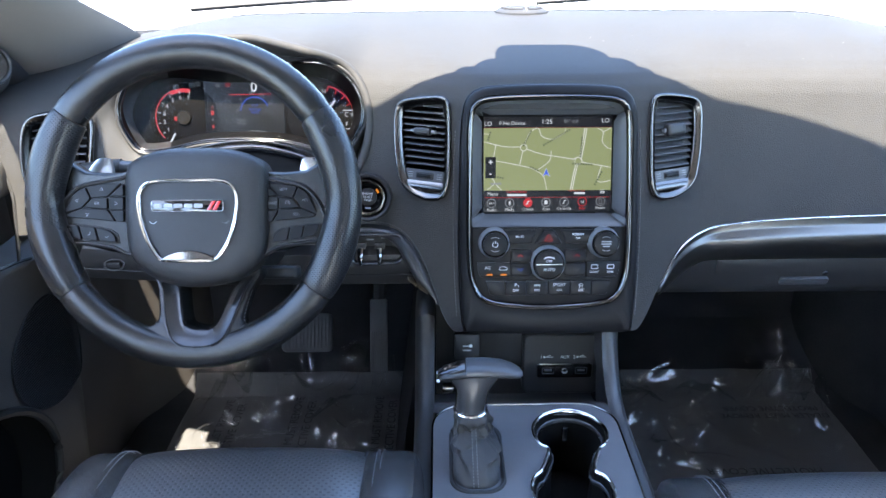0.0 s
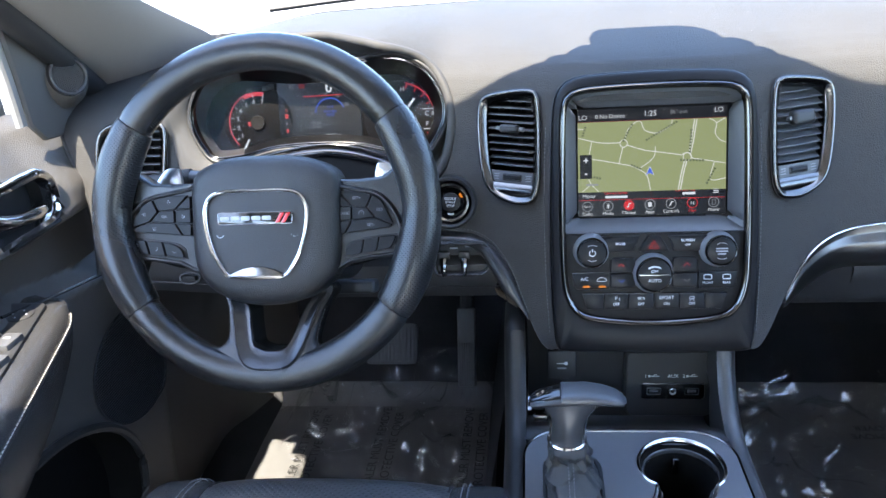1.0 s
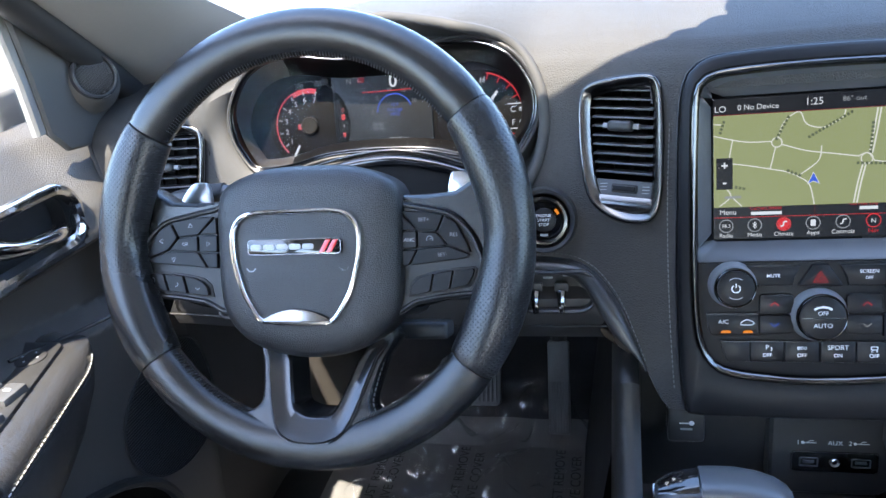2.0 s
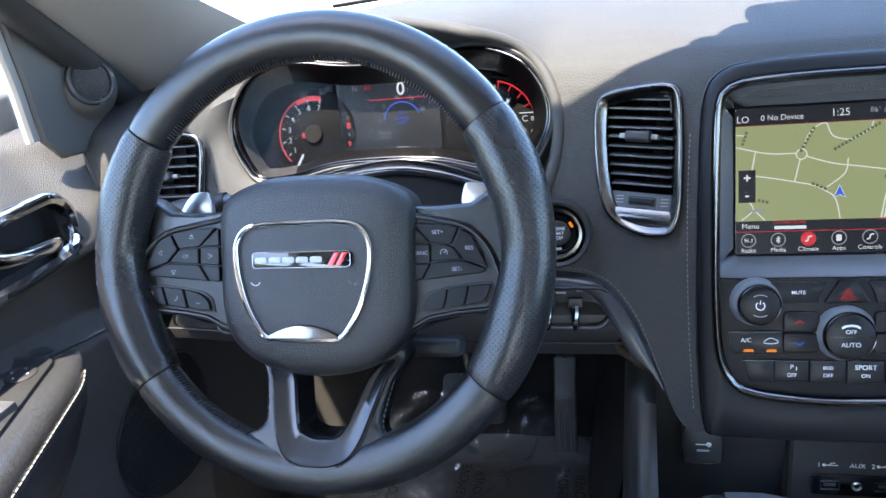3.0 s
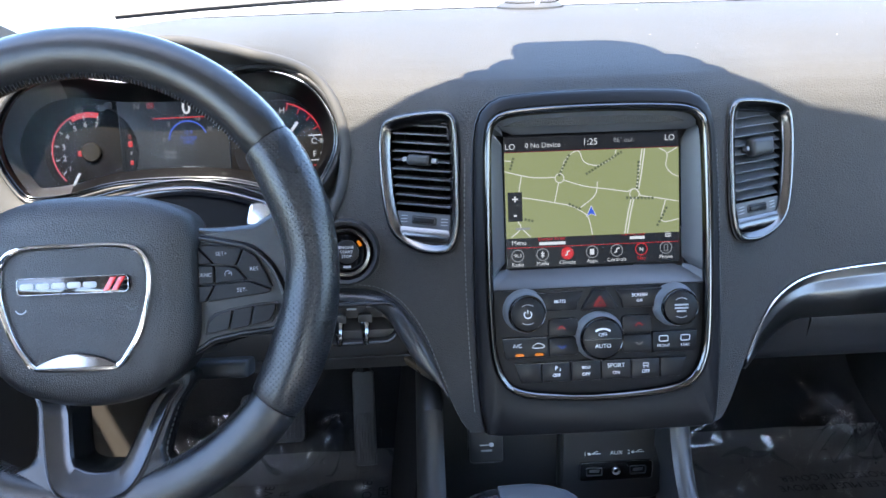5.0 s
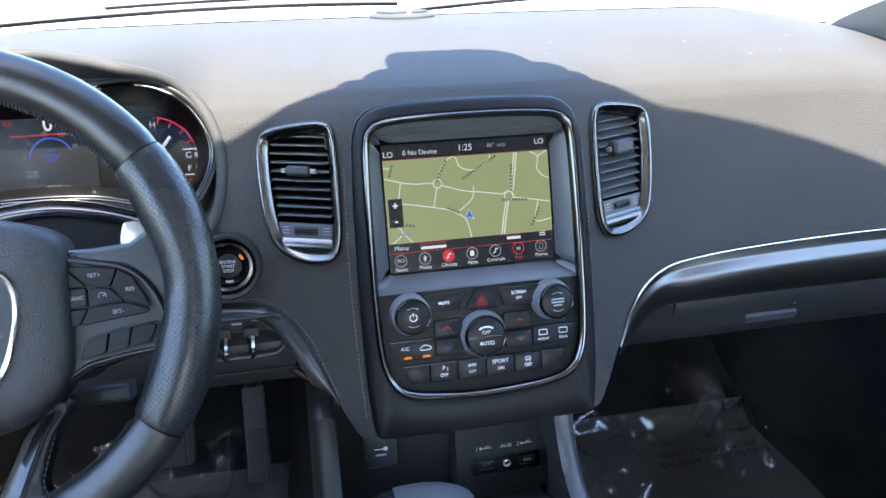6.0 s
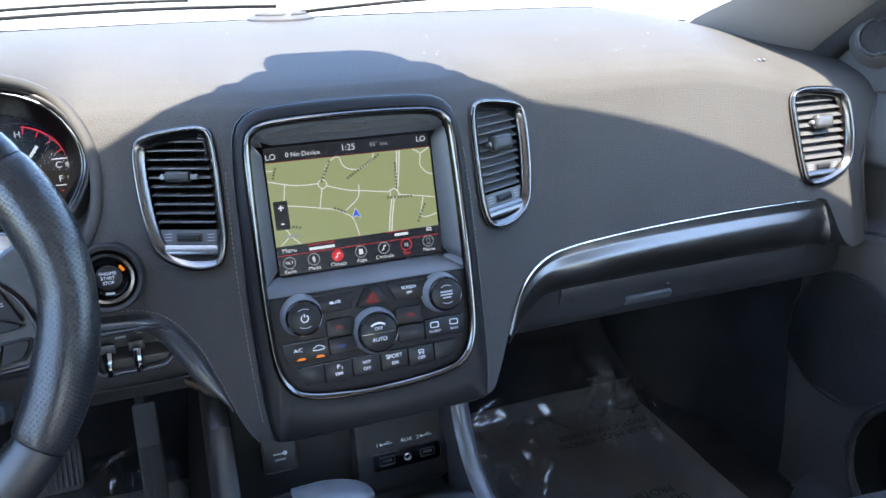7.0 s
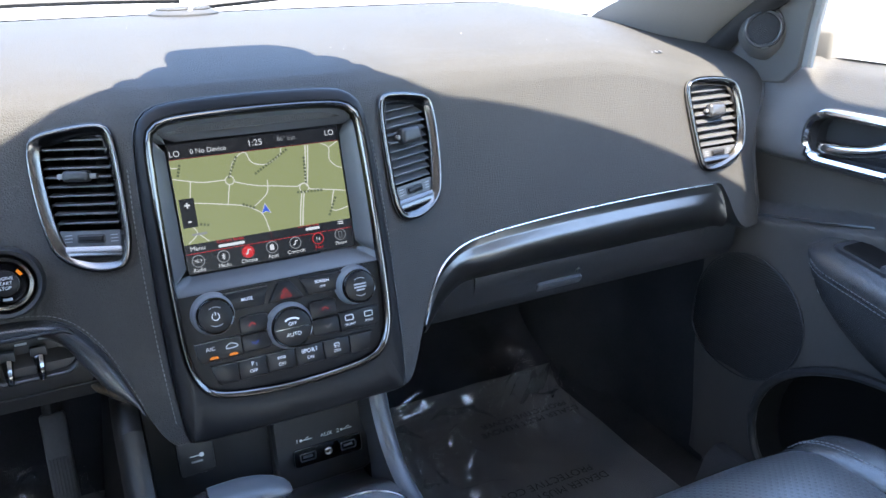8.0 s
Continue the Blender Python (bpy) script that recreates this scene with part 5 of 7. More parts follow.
    for x, wd in ((0.0605, "FRONT"), (0.0815, "REAR")):
        part("mark", strip(rrect(0.0085, 0.0052, 0.0012, x, -0.0835) + rrect(0.0085, 0.0052, 0.0012, x, -0.0835)[:1], 0.0008, PW + 0.0039), INK, df, smooth=False)
        lettering(wd, 0.0038, x, -0.0905, PW + 0.0039, INK, df)
    names = ((), ("P", "OFF"), ("eco", "OFF"), ("SPORT", "ON"), ("", "OFF"), ())
    edges = [-0.0830, -0.0570, -0.0290, 0.0000, 0.0290, 0.0570, 0.0830]
    for i, wd in enumerate(names):
        x0, x1 = edges[i] + 0.0004, edges[i + 1] - 0.0004
        y0 = -0.1020
        o = [(x0, y0), (x1, y0), (x1 - (0.006 if i == 5 else 0), -0.1210), (x0 + (0.006 if i == 0 else 0), -0.1210)]
        b = button(p, o, wd, 0.0066)
        cx = (x0 + x1) / 2
        if i == 4:                                   # car with skid marks
            part("mark", strip(rrect(0.0052, 0.0026, 0.0009, cx, -0.1078) + rrect(0.0052, 0.0026, 0.0009, cx, -0.1078)[:1], 0.0007, PW + 0.0039), INK, b, smooth=False)
            for q in (-1, 1):
                part("mark", strip([(cx + q * 0.0016, -0.1098), (cx + q * 0.0022, -0.1106), (cx + q * 0.0014, -0.1114)], 0.0006, PW + 0.0039), INK, b, smooth=False)
        if i == 1:
            part("mark", strip(arc(0.0026, -40, 40, 8, cx + 0.0012, -0.1088), 0.0006, PW + 0.0039), INK, b, smooth=False)
    for s in (-1, 1):
        k, w = knob(p, s * 0.0715, -0.0512, 0.0200, 0.021)
        part("mark", strip(arc(0.0092, 55, 125, 14), 0.0007, w), DIM_INK, k, smooth=False)
        part("mark", strip(arc(0.0092, 235, 305, 14), 0.0007, w), DIM_INK, k, smooth=False)
        if s < 0:
            part("power_mark", strip(arc(0.0034, 125, 415, 24), 0.0008, w), INK, k, smooth=False)
            part("power_mark", strip([(0, 0.0012), (0, 0.0046)], 0.0008, w), INK, k, smooth=False)
        else:
            for j in range(3):
                part("bar", strip([(-0.0065 + 0.002 * (j == 2), 0.0028 - 0.0030 * j), (0.0065 - 0.002 * (j == 2), 0.0028 - 0.0030 * j)], 0.0017, w), DIM_INK, k, smooth=False)
    k, w = knob(p, -0.001, -0.0785, 0.0230, 0.016)
    part("split", strip([(-0.0170, 0.0), (0.0170, 0.0)], 0.0007, w), DARK_CHROME, k, smooth=False)
    lettering("AUTO", 0.0054, 0, -0.0066, w + 0.0001, INK, k)
    lettering("OFF", 0.0048, 0, 0.0042, w + 0.0001, INK, k)
    part("fan_mark", strip([(-0.0070, 0.0075), (-0.0040, 0.0092), (0.0, 0.0098), (0.0040, 0.0092), (0.0070, 0.0075)], 0.0018, w), INK, k, smooth=False)


build_infotainment()


# ---- steering wheel ----
def rim_section(a0, a1, n, fat=0.0):
    loops = []
    for i in range(n + 1):
        a = radians(a0 + (a1 - a0) * i / n)
        d = Vector((math.cos(a), math.sin(a), 0))
        edge = min(i, n - i)
        k = (0.955, 0.99)[edge] if edge < 2 else 1.0
        thumb = fat * math.exp(-((abs(math.degrees(math.atan2(d.y, abs(d.x)))) - 20) / 16) ** 2)
        rr, rw = (0.0193 + 0.8 * thumb) * k, (0.0178 + thumb) * k
        c = d * (0.1690 - 0.5 * thumb) + Vector((0.0022, 0.0022, 0))
        loops.append([c + d * (rr * math.cos(t)) + Vector((0, 0, rw * math.sin(t))) for t in (2 * math.pi * j / 28 for j in range(28))])
    return loft(loops, cap0=True, cap1=True)


def build_wheel():
    w = thing("steering_wheel", tilted(-0.421, 0.861, 0.676, 22), "black leather steering wheel with chrome shield trim", "steering wheel")
    for a0, a1, mat, lab, fat in ((35.2, 145.2, RIM, "smooth leather upper rim", 0), (-36, 34.8, RIM_PORES, "perforated leather grip", 0.0036), (145.6, 216, RIM_PORES, "perforated leather grip", 0.0036), (216.4, 323.6, RIM, "smooth leather lower rim", 0)):
        part("rim", rim_section(a0, a1, 48, fat), mat, w, lab)
    for a0, a1 in ((38, 142), (218, 256), (286, 322)):
        bm = bmesh.new()
        n = int((a1 - a0) / 1.0)
        for i in range(n):
            a = radians(a0 + (a1 - a0) * i / n)
            b = a + radians(0.5)
            tube([Vector((0.0022 + r * math.cos(q), 0.0022 + r * math.sin(q), h)) for r, q, h in ((0.1517, a, 0.0080), (0.1500, (a + b) / 2, 0.0048), (0.1496, b, 0.0018))], 0.00036, n=5, bm=bm)
        part("stitching", bm, BOOT, w, "dark stitched seam")
    # airbag pad
    rows = [(0.0, 0.0635), (0.040, 0.0615), (0.071, 0.050), (0.0800, 0.032), (0.0805, -0.004), (0.0790, -0.042), (0.0720, -0.064), (0.055, -0.081), (0.030, -0.091), (0.0, -0.0945)]
    pad = [p + Vector((0.004, 0, 0)) for p in half_loop(rows, 84)]
    part("airbag_pad", loft([lift(pad, -0.034), lift(pad, -0.006), lift(inset(pad, 0.0015), 0.000), lift(inset(pad, 0.005), 0.0050), lift(shrink(pad, 0.87), 0.0085), lift(shrink(pad, 0.75), 0.0110), lift(shrink(pad, 0.5), 0.0122)], cap0=True, cap1=True), PAD, w, "grained airbag cover")
    sh = [(0.0, 0.0280), (0.030, 0.0278), (0.0475, 0.0235), (0.0560, 0.010), (0.0555, -0.012), (0.0485, -0.038), (0.0385, -0.056), (0.0310, -0.0640), (0.018, -0.0655), (0.0, -0.0660)]
    shield = [p + Vector((-0.001, 0, 0)) for p in half_loop(sh, 84)]
    part("shield_trim", frame_ring(shield, 0.0046, 0.004, 0.0155), CHROME, w, "chrome shield outline")
    low = [(-0.0315, -0.0625), (-0.022, -0.0565), (-0.010, -0.0530), (0.0, -0.0520), (0.008, -0.0530), (0.020, -0.0565), (0.0295, -0.0625), (0.018, -0.0652), (0.0, -0.0657), (-0.020, -0.0652)]
    part("shield_foot", plate([p.to_2d() for p in spline([(x, y, 0) for x, y in low], 60)], 0.004, 0.0160, 0.0020), DARK_CHROME, w, "polished chrome foot of the shield")
    bd = part("badge", plate(rrect(0.0800, 0.0128, 0.0032, -0.001, -0.0025), 0.008, 0.0150, 0.0008), GLOSS, w, "black badge with silver bars and two red stripes")
    part("badge_rim", frame_ring(rrect(0.0800, 0.0128, 0.0032, -0.001, -0.0025), 0.0007, 0.012, 0.0156), SATIN_CHROME, bd)
    for i in range(5):
        x = -0.0355 + 0.0112 * i
        part("silver_bar", plate(rrect(0.0098, 0.0046, 0.0018, x + 0.002, -0.0025), 0.0140, 0.0158, 0.0004), SILVER_PRINT, bd)
    for i in range(2):
        x = 0.0245 + 0.0062 * i
        part("red_stripe", plate([Vector(q) for q in ((x - 0.0040, -0.0073), (x + 0.0005, -0.0073), (x + 0.0062, 0.0025), (x + 0.0017, 0.0025))], 0.0140, 0.0157, 0.0003), RED_PAINT, bd, "red slanted stripe")
    for s in (-1, 1):
        part("horn_mark", strip(arc(0.004, 200, 340, 8, s * 0.040, -0.018), 0.0010, 0.0122), DIM_INK, w, smooth=False)
    for dx, dy, ln in ((-0.003, -0.0775, 0.016), (0.0, -0.0735, 0.012)):
        part("moulded_mark", plate(rrect(ln, 0.0022, 0.0008, dx + 0.004, dy), 0.004, 0.0068, 0.0006), DIM_INK if ln < 0.014 else PAD, w)
    # side spokes
    for s in (1, -1):
        def sx(rows, dx=0.0):
            q = [Vector((s * (x + dx), y)) for x, y in rows]
            return q if s > 0 else list(reversed(q))
        sp = sx([(0.070, 0.0375), (0.100, 0.0370), (0.126, 0.0385), (0.146, 0.0510), (0.156, 0.040), (0.159, 0.0), (0.154, -0.040), (0.146, -0.060), (0.140, -0.0445), (0.118, -0.0485), (0.100, -0.0535), (0.070, -0.0580)])
        part("spoke", loft([lift(sp, -0.034), lift(sp, -0.016), lift(inset(sp, 0.0015), -0.0125), lift(inset(sp, 0.004), -0.0105)], cap0=True, cap1=True), RIM, w, "leather-covered spoke")
        def key(rows):
            """An outline of the right-hand switches; those of the other side reach further out."""
            q = [Vector((x if s > 0 else 0.0885 + (x - 0.0885) * 1.17, y + (0 if s > 0 else 0.0012))) for x, y in rows]
            return [Vector((s * p.x, p.y)) for p in (q if s > 0 else reversed(q))]

        def rounded(loop, r):
            """The outline with its corners cut round."""
            out_ = []
            for i, p in enumerate(loop):
                for q in (loop[i - 1], loop[(i + 1) % len(loop)]):
                    out_.append(p.lerp(q, min(0.45, r / max(1e-6, (q - p).length))))
            return out_
        pod = key([(0.070, 0.0315), (0.0840, 0.0300), (0.1030, 0.0262), (0.1240, 0.0205), (0.1385, 0.0070), (0.1460, -0.0080), (0.1490, -0.0200), (0.1470, -0.0320), (0.1405, -0.0430), (0.1340, -0.0445), (0.1150, -0.0465), (0.0950, -0.0500), (0.070, -0.0540)])
        pod = [p.to_2d() for p in spline([(p.x, p.y, 0) for p in pod], 90)]
        fr = part("switch_pod", loft([lift(pod, -0.022), lift(pod, -0.0072), lift(inset(pod, 0.0010), -0.0058), lift(inset(pod, 0.0024), -0.0062), lift(inset(pod, 0.0034), -0.0088)], cap1=True), HARD, w, "dark grey switch pod")
        part("pod_gap", loft([lift(inset(pod, -0.0016), -0.0095), lift(inset(pod, -0.0006), -0.0085), lift(inset(pod, 0.0004), -0.012)]), RUBBER, fr, "dark joint round the pod")
        keys = [("SET+", [(0.0835, 0.0232), (0.1000, 0.0226), (0.1172, 0.0194), (0.1118, 0.0068), (0.0962, 0.0082)]),
                ("RES", [(0.1185, 0.0186), (0.1276, 0.0132), (0.1350, -0.0010), (0.1392, -0.0108), (0.1212, -0.0042), (0.1132, 0.0062)]),
                ("SET-", [(0.0967, -0.0070), (0.1211, -0.0056), (0.1386, -0.0124), (0.1354, -0.0150), (0.0896, -0.0200)]),
                ("CANC", [(0.0810, 0.0072), (0.0953, 0.0074), (0.0953, -0.0062), (0.0810, -0.0070)]),
                ("", [(0.0968, 0.0068), (0.1118, 0.0055), (0.1200, -0.0044), (0.0968, -0.0060)]),
                ("corner", [(0.0810, 0.0228), (0.0952, 0.0086), (0.0810, 0.0084)]),
                ("corner", [(0.0810, -0.0082), (0.0952, -0.0076), (0.0882, -0.0200), (0.0810, -0.0205)])]
        for wd, rows2 in keys:
            o = rounded(key(rows2), 0.0012)
            b = part("button", plate(o, -0.0105, -0.0042, 0.0008), BUTTON, fr, smooth=False)
            cx, cy = sum(q.x for q in o) / len(o), sum(q.y for q in o) / len(o)
            if wd == "corner":
                continue
            if s > 0 and wd:
                lettering(wd, 0.0042, cx, cy, -0.0039, DIM_INK, b)
            elif s > 0:
                part("mark", strip(arc(0.0026, -30, 210, 14, cx, cy), 0.0005, -0.0039), DIM_INK, b, smooth=False)
                part("mark", strip([(cx, cy), (cx + 0.0016, cy + 0.0012)], 0.0006, -0.0039), DIM_INK, b, smooth=False)
            elif not wd:
                lettering("OK", 0.0042, cx, cy, -0.0039, DIM_INK, b)
            else:
                ang = {"SET+": 90, "SET-": 270, "RES": 180, "CANC": 0}[wd]
                tri = [(cx + 0.0022 * math.cos(radians(ang + k)), cy + 0.0022 * math.sin(radians(ang + k))) for k in (0, 120, 240, 360)]
                part("arrow", strip(tri, 0.0005, -0.0039), DIM_INK, b, smooth=False)
        rockers = [[(0.0885, -0.0436), (0.0900, -0.0362), (0.0945, -0.0315), (0.1000, -0.0288), (0.1082, -0.0270), (0.1048, -0.0412), (0.0960, -0.0434)],
                   [(0.1096, -0.0267), (0.1243, -0.0246), (0.1207, -0.0394), (0.1064, -0.0420)],
                   [(0.1258, -0.0244), (0.1400, -0.0234), (0.1414, -0.0246), (0.1398, -0.0300), (0.1358, -0.0362), (0.1222, -0.0394)]]
        bed = key([(0.0860, -0.0455), (0.0880, -0.0345), (0.0940, -0.0290), (0.1080, -0.0252), (0.1250, -0.0226), (0.1420, -0.0216), (0.1436, -0.0240), (0.1410, -0.0315), (0.1370, -0.0378), (0.1210, -0.0412), (0.1050, -0.0436), (0.0950, -0.0455)])
        part("rocker_bed", plate(bed, -0.0105, -0.0078, 0.0008), RUBBER, fr)
        for i, rows2 in enumerate(rockers):
            o = rounded(key(rows2), 0.0010)
            b = part("button", plate(o, -0.0105, -0.0036, 0.0007), BUTTON, fr, "smooth black rocker switch", smooth=False)
            cx, cy = sum(q.x for q in o) / len(o), sum(q.y for q in o) / len(o)
            if s < 0:
                part("mark", strip(arc(0.0022, 200 + 60 * i, 340 + 60 * i, 8, cx, cy), 0.0006, -0.0033), DIM_INK, b, smooth=False)
        # paddle behind the spoke
        pd = sx([(0.113, 0.034), (0.114, 0.054), (0.119, 0.0575), (0.130, 0.0560), (0.1400, 0.044), (0.1410, 0.034)])
        part("paddle", plate([p.to_2d() for p in spline([(q.x, q.y, 0) for q in pd], 40)], -0.056, -0.050, 0.002), SATIN_CHROME, w, "silver shift paddle")
    # lower spoke: a dished satin trim with an open middle, set into the leather
    def tilt_w(p, dw):
        """The lower spoke leans forward from the hub to the face of the rim."""
        k = min(1.0, max(0.0, (-0.082 - p.y) / 0.076))
        return Vector((p.x, p.y, -0.021 + 0.0385 * k ** 1.15 + dw))

    def lean(loop, dw):
        return [tilt_w(p, dw) for p in loop]
    out = spline([(-0.0440, -0.080, 0), (-0.0405, -0.098, 0), (-0.0352, -0.118, 0), (-0.0285, -0.138, 0), (-0.0195, -0.1520, 0), (-0.0060, -0.1585, 0), (0.0090, -0.1595, 0), (0.0225, -0.1580, 0), (0.0345, -0.1515, 0), (0.0420, -0.138, 0), (0.0485, -0.117, 0), (0.0555, -0.096, 0), (0.0610, -0.080, 0), (0.009, -0.078, 0)], 110)
    hole = spline([(-0.0235, -0.084, 0), (-0.0195, -0.102, 0), (-0.0145, -0.122, 0), (-0.0095, -0.1350, 0), (0.0005, -0.1398, 0), (0.0100, -0.1405, 0), (0.0195, -0.1398, 0), (0.0258, -0.1335, 0), (0.0320, -0.118, 0), (0.0385, -0.100, 0), (0.0450, -0.084, 0), (0.010, -0.082, 0)], 110)
    edge, gap = [p.to_2d() for p in out], [p.to_2d() for p in hole]
    dish = [a_.lerp(b_, 0.55) for a_, b_ in zip(edge, gap)]
    part("lower_trim", loft([lean(edge, -0.016), lean(edge, 0.0002), lean(inset(edge, 0.0012), 0.0016), lean(inset(edge, 0.0030), 0.0012), lean(dish, -0.0022), lean(inset(gap, -0.0020), -0.0012), lean(gap, -0.0032), lean(inset(gap, 0.0015), -0.034)]), SPOKE, w, "satin grey lower spoke trim")
    rim_line = lean(inset(edge, -0.0006), 0.0012)
    part("lower_trim_edge", tube(rim_line, 0.0006, n=6, closed=True), SPOKE, w, "fine bright edge")
    out2 = spline([(-0.052, -0.074, 0), (-0.0465, -0.098, 0), (-0.0425, -0.1200, 0), (-0.0430, -0.1310, 0), (-0.0500, -0.1375, 0), (-0.0640, -0.1420, 0), (-0.0820, -0.1480, 0), (-0.050, -0.1640, 0), (0.004, -0.1720, 0), (0.058, -0.1640, 0), (0.090, -0.1480, 0), (0.0740, -0.1440, 0), (0.0620, -0.1395, 0), (0.0560, -0.1320, 0), (0.0575, -0.1180, 0), (0.0620, -0.100, 0), (0.0700, -0.074, 0), (0.006, -0.072, 0)], 150)
    lea = [p.to_2d() for p in out2]
    c0 = Vector((0.007, -0.125))
    fine = [p.to_2d() for p in spline([tuple(p) for p in out], 900)]
    inner = [max(fine, key=lambda r_: (r_ - c0).normalized().dot((q - c0).normalized())) for q in lea]
    bm = loft([lean(lea, -0.022), lean(lea, -0.0085), lean([a_.lerp(b_, 0.12) for a_, b_ in zip(lea, inner)], -0.0040), lean([a_.lerp(b_, 0.40) for a_, b_ in zip(lea, inner)], -0.0010), lean(inner, -0.0008), lean(inner, -0.014)])
    part("lower_spoke", bm, RIM, w, "leather-covered lower spoke")
    for sx_ in (-1, 1):
        path = [tilt_w(Vector((0.0075 + sx_ * x, y)), -0.0040) for x, y in ((0.0590, -0.080), (0.0540, -0.098), (0.0500, -0.116), (0.0485, -0.130), (0.0535, -0.1385))]
        part("stitching", stitches(spline([tuple(q) for q in path], 40, closed=False), 0.0026, 0.0018, 0.0005), BOOT, w, "dark stitched seam")
    bm = loft([lift(inset(pad, 0.006), -0.034), lift(shrink(pad, 0.80), -0.055), lift(shrink(pad, 0.65), -0.065)], cap1=True)
    part("hub", bm, HARD, w)
    # column and stalk are things of their own
    c = thing("steering_column", tilted(-0.421, 0.861, 0.676, 22), "black plastic steering column shroud behind the wheel", "steering column")
    sec = [rrect(0.105, 0.090, 0.03, 0.003, -0.010), rrect(0.115, 0.105, 0.03, 0.003, -0.012), rrect(0.125, 0.12, 0.03, 0.003, -0.016), rrect(0.13, 0.13, 0.03, 0.003, -0.022)]
    part("shroud", loft([lift(q, wv) for q, wv in zip(sec, (-0.062, -0.085, -0.14, -0.26))], cap0=True), HARD, c)
    part("adjuster", box(0.055, 0.016, 0.03, 0.005, (0.075, -0.082, -0.09), seg=3), HARD, c)
    st = thing("indicator_stalk", tilted(-0.421, 0.861, 0.676, 22), "grey indicator stalk beside the steering column", "stalk")
    part("stem", tube([(-0.04, 0.030, -0.085), (-0.09, 0.046, -0.082), (-0.115, 0.048, -0.080)], 0.0095, n=14), FACIA, st)
    part("grip", tube([(-0.113, 0.048, -0.080), (-0.130, 0.047, -0.079), (-0.160, 0.044, -0.078), (-0.168, 0.043, -0.078)], lambda q: 0.0115 - 0.003 * q * q, n=14, squash=0.85), HARD, st)
    for k in range(3):
        part("mark", plate(rrect(0.0065, 0.0016, 0.0004, -0.100 + 0.008 * k, 0.0515), -0.0712, -0.0700, 0.0002), DIM_INK, st)


build_wheel()


# ---- centre console, shifter, pedals ----
PLATE_Z = 0.372


def build_console():
    c = thing("centre_console", pose(-0.035, 0.6, 0.0), "dark centre console with a satin top plate", "console")
    inv = Matrix.Translation((0.035, -0.6, 0))

    def add(name, bm, mat, label="", parent=None, **kw):
        bm.transform(inv)
        return part(name, bm, mat, parent or c, label, **kw)
    # body: sides run from the floor to the top, and narrow towards the dashboard
    loops = []
    for y, xl, xr, zt in ((0.02, -0.160, 0.088, 0.344), (0.60, -0.158, 0.084, 0.344), (0.88, -0.156, 0.082, 0.344), (0.915, -0.156, 0.082, 0.344)):
        loops.append([Vector((xl - 0.012, y, 0)), Vector((xl, y, zt - 0.03)), Vector((xl + 0.002, y, zt - 0.008)), Vector((xl + 0.010, y, zt)), Vector((xr - 0.010, y, zt)), Vector((xr - 0.002, y, zt - 0.008)), Vector((xr, y, zt - 0.03)), Vector((xr + 0.012, y, 0))])
    add("body", loft([lp[4:] for lp in loops], closed=False, bm=loft([lp[:4] for lp in loops], closed=False)), HARD)
    # broad shoulders beside the plate, rising to the dashboard
    for x0, x1 in ((-0.178, -0.1515), (0.0835, 0.1080)):
        prof = [(0.30, 0.362), (0.70, 0.364), (0.86, 0.366), (0.905, 0.372), (0.935, 0.386), (0.958, 0.410), (0.975, 0.440), (0.988, 0.476), (1.06, 0.476)]
        fine = spline([(y, z, 0) for y, z in prof], 40, closed=False)
        out = -1 if x0 < 0 else 1
        rows2 = []
        for f in range(9):
            k = f / 8 if out > 0 else 1 - f / 8
            xx = x0 + (x1 - x0) * f / 8
            dip = 0.016 * max(0.0, (k - 0.5) * 2) ** 2.2 + 0.004 * max(0.0, 0.25 - k) * 4
            rows2.append([Vector((xx, q.x + 0.5 * dip, q.y - dip)) for q in fine])
        edge_row = rows2[-1] if out > 0 else rows2[0]
        bm = loft(rows2, closed=False)
        loft([edge_row, [Vector((q.x + out * 0.012, q.y + 0.004, 0.0)) for q in edge_row]], closed=False, bm=bm)
        inner_row = rows2[0] if out > 0 else rows2[-1]
        loft([inner_row, [Vector((q.x, q.y + 0.01, q.z - 0.09)) for q in inner_row]], closed=False, bm=bm)
        bmesh.ops.remove_doubles(bm, verts=bm.verts[:], dist=0.0002)
        add("shoulder", bm, HARD if out < 0 else FACIA, "satin shoulder rising to the dashboard")
    # tray in front of the plate, dipping to the media panel
    add("tray", sheet(lambda u, v: Vector((-0.153 + 0.238 * u, 0.893 + 0.125 * v, 0.3665 - 0.056 * smooth(0.05, 0.95, v))), 12, 16), FACIA)
    add("bay_back", box(0.232, 0.02, 0.18, 0.004, (-0.034, 1.045, 0.385)), HARD)
    # top plate with the cup opening
    def well(cx, cy, r, a0, a1, n):
        return [Vector((cx + r * math.cos(radians(a0 + (a1 - a0) * i / n)), cy + r * math.sin(radians(a0 + (a1 - a0) * i / n)), 0)) for i in range(n + 1)]
    eight = spline([tuple(q) for q in well(0.0205, 0.842, 0.0462, -48, 228, 18) + well(0.0075, 0.737, 0.0462, 132, 408, 18)], 120)
    edge = rrect(0.237, 0.62, (0.045, 0.045, 0.01, 0.01), -0.034, 0.592, n=10)
    e8 = [q.to_2d() for q in eight]
    dense = resample(edge, 260)
    x0, x1, y0, y1 = -0.1525, 0.0845, 0.282, 0.902
